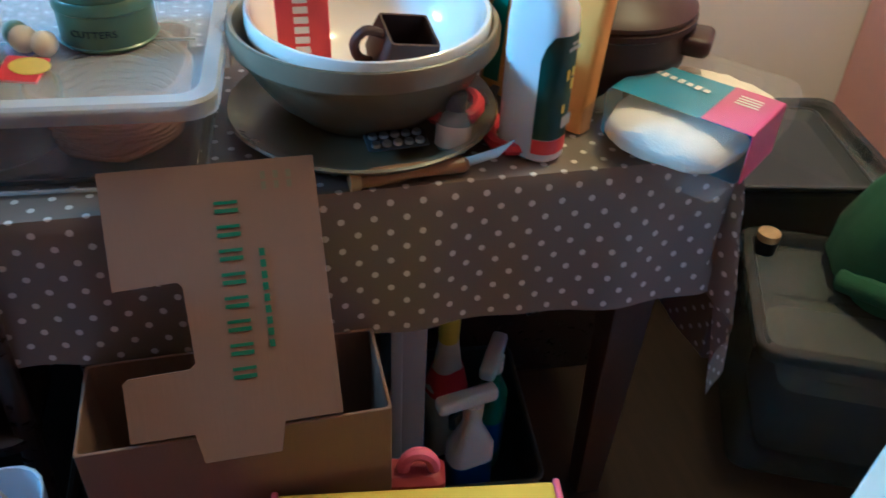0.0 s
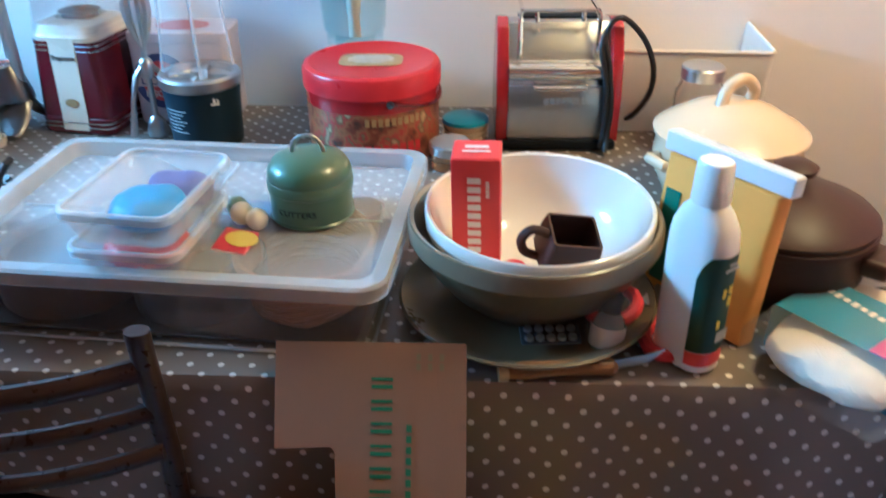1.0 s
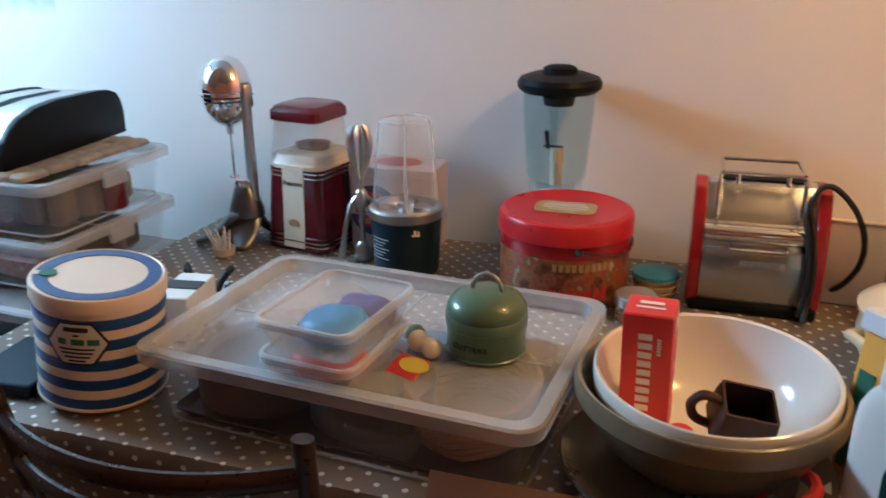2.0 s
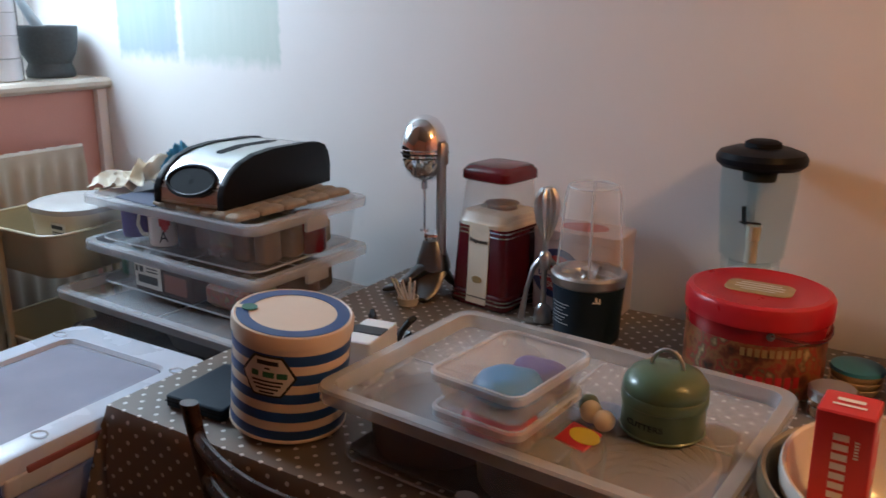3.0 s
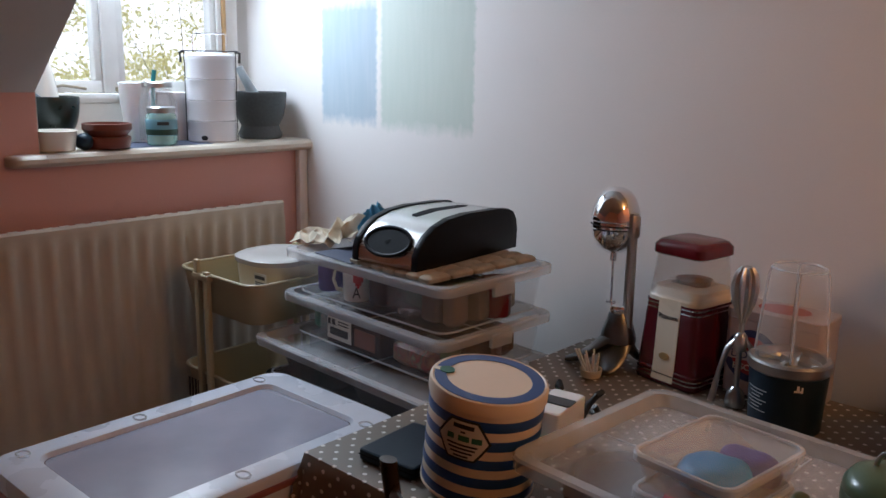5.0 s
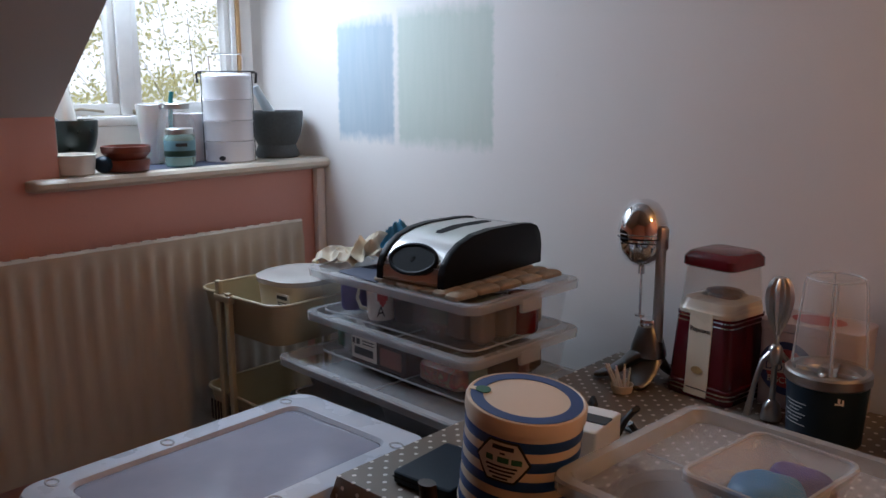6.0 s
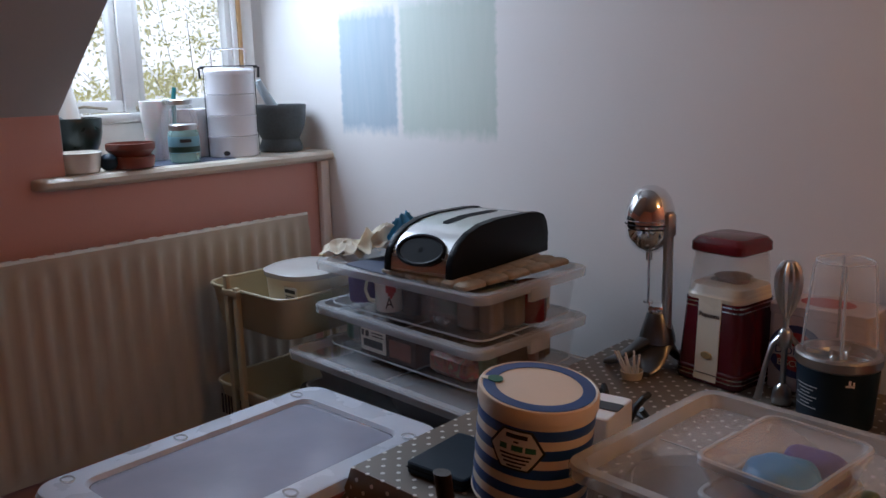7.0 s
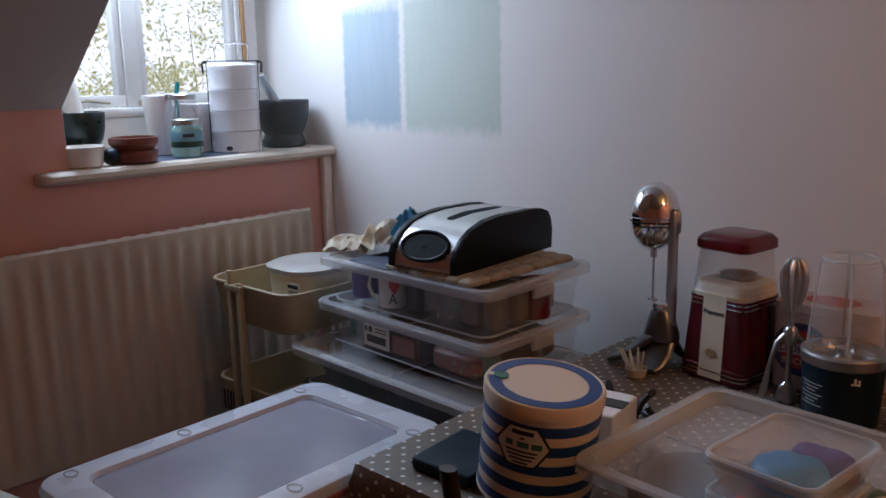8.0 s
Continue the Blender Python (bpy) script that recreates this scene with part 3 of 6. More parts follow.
def cloth_sheet(front=0.204, right=0.375, left=0.27, back=0.03, step=0.0165):
    bm = bmesh.new()
    uvl = bm.loops.layers.uv.new("cloth")
    us = np.linspace(-left, LT + right, int((LT + left + right) / step))
    vs = np.linspace(-front, WT + back, int((WT + front + back) / step))
    grid, flat = [], {}
    for v in vs:
        row = []
        for u in us:
            cu, cv = min(max(u, 0), LT), min(max(v, 0), WT)
            du, dv = u - cu, v - cv
            drop = math.hypot(du, dv * (1.1 if cu >= LT and dv < 0 else 1.0))
            x, y, z = cu, cv, 0.752 + 0.0009 * noise.noise((u * 9, v * 9, 0))
            if drop > 1e-6:
                ex, ey = du / drop, dv / drop
                run = cu * 1.0 if abs(dv) > abs(du) else cv * 1.0
                fold = 0.004 * math.sin(run * 21 + 1.3) + 0.003 * math.sin(run * 47 + 4 * drop) + 0.012 * noise.noise((cu * 5, cv * 5, drop * 3))
                corner = min(abs(du), abs(dv)) / (drop + 1e-6)
                bulge = 0.006 * min(1, drop / 0.012)
                out = bulge + min(drop, 0.45) * (0.05 + 0.16 * corner) + fold * min(1, drop / 0.12) * (1 - 0.4 * corner)
                if corner > 0.05:
                    ang = math.atan2(abs(dv), abs(du))
                    out += 0.022 * math.sin(ang * 8) * min(1, drop / 0.2)
                x, y = cu + ex * out, cv + ey * out
                z = 0.752 - max(0, drop - 0.004) * (0.985 if dv >= 0 or abs(du) > 0 else 0.92 + 0.2 * cu / LT)
            w = bm.verts.new((x, y, z))
            flat[w] = (u, v)
            row.append(w)
        grid.append(row)
    for a, b in zip(grid, grid[1:]):
        for i in range(len(us) - 1):
            f = bm.faces.new((a[i], a[i + 1], b[i + 1], b[i]))
            for lp in f.loops:
                lp[uvl].uv = flat[lp.vert]
    return bm


cloth = part("tablecloth", cloth_sheet(), "cloth", at=TA)
tagged(cloth, "taupe oilcloth with small white dots hanging over table", "tablecloth")
for p in cloth.data.polygons:
    p.use_smooth = True
ZT = 0.754


# ---- plastic storage boxes ----
def storage_box(m, w, d, h, label, group="storage boxes", lid_material="lidpanel", rim_w=0.022, lid_sunk=0.022, body="clearbox", rim_mat="clearrim"):
    """A clear box with outturned rim and a lid whose panel lies below its raised edge."""
    bx = thing("storage_box", m, label, "storage box", group)
    part("body", open_box(w - 0.056, d - 0.056, w - 0.032, d - 0.032, h - 0.012, 0.0025, 0.035), body, bx)
    rim = rbox([(h - 0.024, w - 0.010, d - 0.010, 0.034), (h - 0.022, w - 0.002, d - 0.002, 0.036), (h - 0.004, w, d, 0.036), (h, w - 0.006, d - 0.006, 0.034),
                (h, w - 2 * rim_w + 0.004, d - 2 * rim_w + 0.004, 0.026), (h - 0.004, w - 2 * rim_w, d - 2 * rim_w, 0.025), (h - lid_sunk, w - 2 * rim_w - 0.008, d - 2 * rim_w - 0.008, 0.022)], 5, False, False)
    lid = part("lid", rim, rim_mat, bx, "frosted lid edge")
    part("lid_panel", slab(w - 2 * rim_w - 0.009, d - 2 * rim_w - 0.009, 0.002, 0.022, h - lid_sunk - 0.001, 0.0005), lid_material, lid)
    part("lid_rib", join(boxbm(-0.001, -d / 2 + 0.04, h - lid_sunk, 0.001, d / 2 - 0.04, h - lid_sunk + 0.003), boxbm(-w / 2 + 0.04, -0.001, h - lid_sunk, w / 2 - 0.04, 0.001, h - lid_sunk + 0.003)), rim_mat, lid)
    part("base_edge", tube([(x, y, 0.004) for x, y in rrect(w - 0.058, d - 0.058, 0.035, 4)], 0.0025, 6, True), rim_mat, bx)
    for s in (-1, 1):
        part("clip", bev(boxbm(s * (w / 2 - 0.004) - 0.006, -0.035, h - 0.045, s * (w / 2 - 0.004) + 0.006, 0.035, h - 0.012), 0.003), rim_mat, bx)
    return bx


storage_box(pose(-0.219, 0.688, ZT, 0, 0, -4.7), 0.598, 0.412, 0.121, "shallow clear plastic storage box of pans with frosted lid")
# stack by the radiator
storage_box(pose(-1.270, 1.085, 0.852, 0, 0, -2.5), 0.60, 0.40, 0.116, "clear plastic storage box of mugs with tea towels on lid")
storage_box(pose(-1.268, 1.075, 0.741, 0, 0, -3.5), 0.615, 0.40, 0.110, "clear plastic storage box of kitchen packets under another box")
storage_box(pose(-1.262, 1.032, 0.636, 0, 0, -3), 0.68, 0.46, 0.104, "wide clear plastic storage box at bottom of stack")
# the two deep boxes are clear plastic with shade painted into the tint
storage_box(pose(-1.262, 1.042, 0.335, 0, 0, -3), 0.66, 0.44, 0.300, "deep clear plastic storage box under shallower boxes", body="shadegrey", rim_mat="shadegreyrim")
storage_box(pose(-1.262, 1.042, 0.0, 0, 0, -3), 0.66, 0.44, 0.334, "deep clear plastic storage box standing on floor", body="shadegrey", rim_mat="shadegreyrim")


# ---- on the dotted cloth, window end ----
def blue_tin(m):
    t = thing("biscuit_tin", m, "blue and cream striped round biscuit tin with paper label", "tin")
    r, h = 0.094, 0.178
    prof = [(0.0, 0.0), (r - 0.001, 0.0), (r + 0.002, 0.002), (r + 0.002, 0.006), (r, 0.008), (r, h - 0.012), (0, h - 0.012)]
    part("body", lathe(prof, 56), "tincream", t)
    for k in range(5):
        z0 = 0.006 + k * 0.0312
        part("stripe", lathe([(r + 0.0006, z0), (r + 0.0009, z0 + 0.001), (r + 0.0009, z0 + 0.0155), (r + 0.0006, z0 + 0.0165)], 56), "blue", t, "painted blue stripe")
    lid = part("lid", lathe([(r + 0.001, h - 0.022), (r + 0.0035, h - 0.021), (r + 0.0035, h - 0.004), (r + 0.002, h - 0.001), (r - 0.001, h), (r - 0.003, h - 0.0015), (0, h - 0.0015)], 56), "tincream", t)
    part("lid_ring", lathe([(r - 0.004, h - 0.0012), (r - 0.004, h - 0.0004), (r - 0.024, h - 0.0004), (r - 0.024, h - 0.0012)], 56), "blue", lid)
    part("seal", moved(lathe([(0.0, h + 0.0008), (0.0125, h + 0.0008), (0.0125, h - 0.001)], 24), pose(-0.062, -0.034, 0)), "labelgreen", lid)
    part("seal_tab", moved(boxbm(-0.017, -0.006, h - 0.001, 0.0, 0.006, h + 0.0004), pose(-0.066, -0.036, 0, 0, 0, 29)), "cream", lid)
    # six-sided label
    a0 = radians(-72)
    face = pose(r * math.cos(a0), r * math.sin(a0), 0.112, 90, 0, math.degrees(a0) + 90)
    for sc, mt, lift, nm in ((1.0, "ink", 0.0016, "label_border"), (0.9, "labelwhite", 0.0021, "label")):
        bm = bmesh.new()
        cols = []
        for i in range(13):
            x = -0.046 * sc + 0.092 * sc * i / 12
            hh = sc * 0.033 if abs(x) <= 0.024 * sc else sc * 0.033 * (1 - (abs(x) - 0.024 * sc) / (0.022 * sc))
            cols.append((bm.verts.new((x, -hh, lift)), bm.verts.new((x, hh, lift))))
        for p, q in zip(cols, cols[1:]):
            bm.faces.new((p[0], q[0], q[1], p[1]))
        for v in bm.verts:
            an, rr = v.co.x / r, r + v.co.z
            v.co = Vector((rr * math.sin(an), v.co.y, rr * math.cos(an) - r))
        bmesh.ops.remove_doubles(bm, verts=bm.verts, dist=1e-5)
        part(nm, bm, mt, t, at=face)
    bars("label_print", [(0, 0.022, 0.034, 0.007), (0, 0.013, 0.008, 0.003), (0, -0.008, 0.05, 0.003), (0, -0.014, 0.044, 0.003), (0, -0.020, 0.036, 0.003), (0, -0.026, 0.024, 0.003)], "ink", t, face, r, 0.0026)
    bars("label_title", [(-0.02, 0.003, 0.012, 0.009), (0.002, 0.003, 0.018, 0.009), (0.023, 0.003, 0.016, 0.009)], "labelgreen", t, face, r, 0.0026)
    return t


blue_tin(pose(-0.645, 0.586, ZT + 0.0106, 0, 6.5, 0) @ Matrix.Diagonal((0.985, 0.985, 1.03, 1)))

bk = thing("black_case", pose(-0.795, 0.590, ZT, 0, 0, 3), "flat dark green-black case lying on dotted cloth", "case")
part("body", slab(0.125, 0.15, 0.021, 0.006), "navy", bk)
part("seam", boxbm(-0.0627, -0.0752, 0.010, 0.0627, 0.0752, 0.0115), "softblack", bk)

wc = thing("white_gadget_box", pose(-0.642, 0.809, ZT, 0, 0, 8), "white box with dark grey lid band behind biscuit tin", "box")
part("body", slab(0.066, 0.115, 0.082, 0.006), "whiteplastic", wc)
part("band", slab(0.067, 0.035, 0.002, 0.004, 0.0822), "greylid", wc)
cb = thing("cable", pose(-0.658, 0.904, ZT), "loose black cable bundle behind white box", "cable")
part("coil", tube([(0.045 * math.cos(a) * (1 + 0.2 * math.sin(3 * a)), 0.022 * math.sin(a), 0.05 + 0.03 * math.sin(2 * a + 1)) for a in [i * 0.42 for i in range(15)]], 0.006, 7, True), "rubber", cb)
part("tail", tube([(0.04, 0, 0.05), (0.05, 0.02, 0.02), (0.035, 0.05, 0.006), (-0.01, 0.07, 0.006)], 0.006, 7), "rubber", cb)


def egg_juicer(m):
    """Chrome lever juicer stand with an egg-shaped head on a column."""
    j = thing("drink_mixer", m, "chrome drink mixer with egg-shaped head on tall stand", "mixer")
    hm = Matrix.Translation((0, 0, 0.266)) @ Matrix.Diagonal((1.09, 1.09, 1.114, 1)) @ Matrix.Translation((0, 0, -0.302))
    head = part("head", lathe([(0, 0.302), (0.018, 0.306), (0.036, 0.318), (0.048, 0.340), (0.0505, 0.360), (0.050, 0.372)], 40), "chrome", j, at=hm)
    part("upper_shell", lathe([(0.0515, 0.374), (0.0515, 0.380), (0.049, 0.395), (0.041, 0.418), (0.028, 0.434), (0.012, 0.441), (0, 0.442)], 40), "chrome", head)
    for z in (0.3735, 0.365, 0.357):
        part("band", lathe([(0.0495, z - 0.002), (0.0525, z), (0.0495, z + 0.002)], 40), "black" if z == 0.365 else "chrome", head)
    part("shaft", join(tube([(0, 0, 0.27), (0, 0, 0.25)], 0.008, 12), tube([(0, 0, 0.255), (0, 0, 0.155)], 0.0032, 10), moved(lathe([(0, 0.150), (0.012, 0.150), (0.012, 0.154), (0, 0.156)], 16), pose(0, 0, 0))), "chrome", j)
    part("column", moved(rbox([(0.10, 0.026, 0.02, 0.007), (0.368, 0.021, 0.018, 0.007)], 4), pose(0.052, 0.012, 0)), "satin", j)
    part("arm", bev(boxbm(0.02, 0.0, 0.312, 0.066, 0.024, 0.365), 0.006), "satin", j)
    part("collar", moved(lathe([(0, 0.13), (0.022, 0.13), (0.025, 0.142), (0.022, 0.15), (0, 0.152)], 24), pose(0.03, 0.006, 0)), "chrome", j)
    part("hub", loft([[(0.03 + sx * math.cos(a), 0.006 + sy * math.sin(a), z) for a in [2 * math.pi * i / 28 for i in range(28)]] for sx, sy, z in ((0.030, 0.028, 0.060), (0.044, 0.040, 0.066), (0.042, 0.038, 0.082), (0.034, 0.030, 0.108), (0.027, 0.025, 0.128), (0.021, 0.020, 0.137))]), "gunmetal", j, "dark chrome hub")
    for fx, fy in ((-0.045, -0.085), (0.070, -0.052), (0.045, 0.085), (-0.055, 0.045)):
        dx, dy = fx - 0.03, fy - 0.006
        n = math.hypot(dx, dy)
        px, py = -dy / n, dx / n
        rings = []
        for k, w, t, z in ((0.0, 0.036, 0.026, 0.080), (0.28, 0.040, 0.022, 0.058), (0.52, 0.034, 0.015, 0.033), (0.74, 0.026, 0.010, 0.016), (0.92, 0.019, 0.008, 0.0085), (1.02, 0.010, 0.005, 0.006)):
            rings.append([(0.03 + dx * k + px * w * math.cos(a), 0.006 + dy * k + py * w * math.cos(a), z + t * math.sin(a)) for a in [2 * math.pi * i / 16 for i in range(16)]])
        part("foot", loft(rings), "gunmetal", j, "splayed dark chrome leg")
    return j


egg_juicer(pose(-0.803, 1.262, ZT, 0, 0, -25))
pk = thing("cocktail_pick_pot", pose(-0.782, 1.157, ZT), "small wooden pot of pale picks", "pot")
part("pot", lathe([(0, 0), (0.022, 0), (0.026, 0.018), (0.023, 0.018), (0.021, 0.004), (0, 0.004)], 24), "cottoncream", pk)
for i in range(9):
    a = i * 0.7
    part("pick", tube([(0.012 * math.cos(a), 0.012 * math.sin(a), 0.005), (-0.012 + 0.03 * math.cos(a), 0.02 * math.sin(a), 0.05 + 0.004 * (i % 3))], 0.0025, 6), "whiteplastic", pk)


def popcorn_maker(m):
    p = thing("popcorn_maker", m, "retro maroon and cream popcorn maker with clear hood", "popcorn maker")
    part("base", rbox([(0, 0.158, 0.158, 0.02), (0.006, 0.164, 0.164, 0.022), (0.03, 0.160, 0.160, 0.022), (0.034, 0.152, 0.152, 0.02)], 5), "maroon", p)
    for z in (0.012, 0.021):
        part("trim_line", rbox([(z, 0.1645, 0.1645, 0.022), (z + 0.003, 0.1645, 0.1645, 0.022)], 5, False, False), "chrome", p)
    part("body", rbox([(0.034, 0.156, 0.156, 0.018), (0.168, 0.141, 0.141, 0.02), (0.178, 0.142, 0.142, 0.02)], 5), "maroon", p)
    for z in (0.160, 0.170):
        part("trim_line", rbox([(z, 0.1430, 0.1430, 0.02), (z + 0.003, 0.1430, 0.1430, 0.02)], 5, False, False), "chrome", p)
    part("front_panel", loft([[(x, y - 0.0805 * 1.0 + dy, z) for x, y in ((-0.028, 0), (0.028, 0), (0.028, 0.012), (-0.028, 0.012))] for z, dy in ((0.008, -0.003), (0.034, 0.0005), (0.168, 0.0075), (0.186, 0.008))]), "cream", p)
    part("badge", moved(lathe([(0, 0.002), (0.013, 0.002), (0.014, 0)], 24, 1, 0.6), pose(0, -0.0790, 0.062, 90, 0, 0)), "gold", p)
    letters("lettering", "Popcorn", 0.0145, "ink", p, facing(0, -0.0748, 0.148, 0))
    part("chute", loft([[(x * s, y * s2 + o, z) for x, y in rrect(0.142, 0.142, 0.03, 5)] for z, s, s2, o in ((0.178, 1, 1, 0), (0.186, 1.0, 1.0, -0.001), (0.206, 0.93, 0.9, 0.004), (0.211, 0.6, 0.55, 0.012), (0.20, 0.52, 0.45, 0.014))]), "cream", p)
    part("popping_bowl", moved(lathe([(0.041, 0.218), (0.036, 0.214), (0.034, 0.17), (0, 0.17)], 28), pose(0, 0.01, 0.002)), "copperbrown", p)
    part("hood", rbox([(0.188, 0.142, 0.142, 0.03), (0.285, 0.123, 0.123, 0.026), (0.284, 0.119, 0.119, 0.024), (0.189, 0.138, 0.138, 0.028)], 5, False, False), "tublid", p, "clear plastic hood")
    part("lid", rbox([(0.276, 0.124, 0.124, 0.018), (0.279, 0.131, 0.131, 0.018), (0.296, 0.130, 0.130, 0.018), (0.306, 0.116, 0.116, 0.020), (0.309, 0.104, 0.104, 0.022)], 5), "maroonlid", p)
    return p


popcorn_maker(pose(-0.628, 1.305, ZT, 0, 0, -10) @ Matrix.Diagonal((1, 1, 1.04, 1)))


def fluted_whisk(m):
    w = thing("corkscrew", m, "large fluted chrome lever corkscrew standing upright", "corkscrew")
    seg, prof = 48, [(0.003, 0.300), (0.012, 0.297), (0.021, 0.284), (0.0255, 0.265), (0.0255, 0.248), (0.021, 0.222), (0.014, 0.200), (0.008, 0.188), (0.006, 0.18)]
    rings = [[(r * (1 + 0.10 * math.cos(12 * 2 * math.pi * i / seg)) * math.cos(2 * math.pi * i / seg), r * (1 + 0.10 * math.cos(12 * 2 * math.pi * i / seg)) * math.sin(2 * math.pi * i / seg), z) for i in range(seg)] for r, z in prof]
    part("head", loft(rings), "satin", w)
    part("stem", join(tube([(0, 0, 0.185), (0, 0, 0.03)], 0.006, 12), lathe([(0.006, 0.118), (0.013, 0.121), (0.014, 0.150), (0.009, 0.158), (0.006, 0.16)], 16)), "satin", w)
    for s in (-1, 1):
        part("lever", tube([(s * 0.010, 0, 0.142), (s * 0.024, 0, 0.125), (s * 0.037, 0, 0.075), (s * 0.048, 0, 0.008)], 0.005, 10, radii=[0.0055, 0.006, 0.005, 0.0075]), "satin", w)
    part("bell", lathe([(0.019, 0), (0.021, 0.006), (0.017, 0.03), (0.007, 0.042)], 24), "satin", w)
    return w


fluted_whisk(pose(-0.474, 1.222, ZT, 0, 0, 35))

mt = thing("biscuit_box", pose(-0.435, 1.350, ZT, 0, 0, 0), "pale printed biscuit tin with red and navy lettering", "tin")
part("body", slab(0.200, 0.115, 0.168, 0.012), "moo", mt)
part("lid", slab(0.204, 0.119, 0.022, 0.014, 0.1665), "moo", mt)
part("lid_print", moved(lathe([(0, 0.0005), (0.042, 0.0005), (0.042, 0)], 28, 1.3, 0.9), pose(0, 0, 0.189)), "moored", mt)
part("roundel", moved(lathe([(0, 0.0008), (0.058, 0.0008), (0.058, 0)], 36), pose(-0.040, -0.0575, 0.089, 90, 0, 0)), "mooblue", mt)
part("roundel_centre", moved(lathe([(0, 0.0014), (0.042, 0.0014), (0.042, 0)], 36), pose(-0.040, -0.0575, 0.089, 90, 0, 0)), "moored", mt)
part("banner", boxbm(-0.097, -0.0595, 0.078, 0.02, -0.0575, 0.101), "moo", mt)
letters("lettering", "DORSET", 0.024, "mooblue", mt, facing(-0.039, -0.0600, 0.0895, 0))
letters("lettering", "BISCUITS", 0.019, "labelwhite", mt, facing(-0.040, -0.0595, 0.062, 0))


def blender_cup(m):
    n = thing("bullet_blender", m, "dark blender base with upturned clear cup on top", "blender")
    part("base", lathe([(0, 0), (0.055, 0), (0.058, 0.006), (0.060, 0.06), (0.0635, 0.128), (0, 0.128)], 40), "navy", n)
    part("collar", lathe([(0.0635, 0.122), (0.0665, 0.126), (0.0665, 0.142), (0.063, 0.146), (0.055, 0.146), (0.052, 0.132), (0, 0.132)], 40), "satin", n, "silver collar ring")
    part("blade_cross", join(boxbm(-0.05, -0.004, 0.133, 0.05, 0.004, 0.141), boxbm(-0.004, -0.05, 0.133, 0.004, 0.05, 0.141), lathe([(0.016, 0.132), (0.014, 0.15), (0, 0.154)], 16)), "satin", n)
    ribs = 44
    outer = [[(r * (1 + f * (1 if i % 11 in (0, 1) else 0)) * math.cos(2 * math.pi * i / ribs), r * (1 + f * (1 if i % 11 in (0, 1) else 0)) * math.sin(2 * math.pi * i / ribs), z) for i in range(ribs)]
             for r, z, f in ((0.055, 0.143, 0.0), (0.0545, 0.16, 0.05), (0.044, 0.31, 0.05), (0.042, 0.325, 0.03), (0.037, 0.332, 0), (0.034, 0.330, 0), (0.040, 0.323, 0), (0.0515, 0.16, 0), (0.052, 0.143, 0))]
    part("cup", loft(outer, False, False), "film", n, "clear upturned cup")
    part("cup_edge", tube([(0.0425 * math.cos(a), 0.0425 * math.sin(a), 0.325) for a in [k * math.pi / 14 for k in range(28)]], 0.0017, 6, True), "clearrim", n)
    for k in range(4):
        a = radians(20 + 90 * k)
        part("cup_rib", tube([(0.056 * math.cos(a), 0.056 * math.sin(a), 0.152), (0.0455 * math.cos(a), 0.0455 * math.sin(a), 0.31), (0.042 * math.cos(a), 0.042 * math.sin(a), 0.324)], 0.0022, 6), "clearrim", n)
    part("cup_base", lathe([(0, 0.328), (0.035, 0.328), (0.036, 0.3305), (0, 0.3305)], 32), "film", n)
    bars("print", [(0, 0.012 - 0.007 * i, 0.045 - 0.012 * (i % 3), 0.0022) for i in range(7)], "greybox", n, facing(-0.032, -0.0515, 0.075, -32), 0.061, 0.0012)
    bars("logo", [(0, 0, 0.012, 0.004), (0, 0.007, 0.004, 0.009), (0.006, 0.003, 0.003, 0.012)], "whiteink", n, facing(0.034, -0.0515, 0.1, 33), 0.061, 0.0012)
    return n


blender_cup(pose(-0.362, 1.192, ZT) @ Matrix.Diagonal((1.17, 1.17, 0.98, 1)))


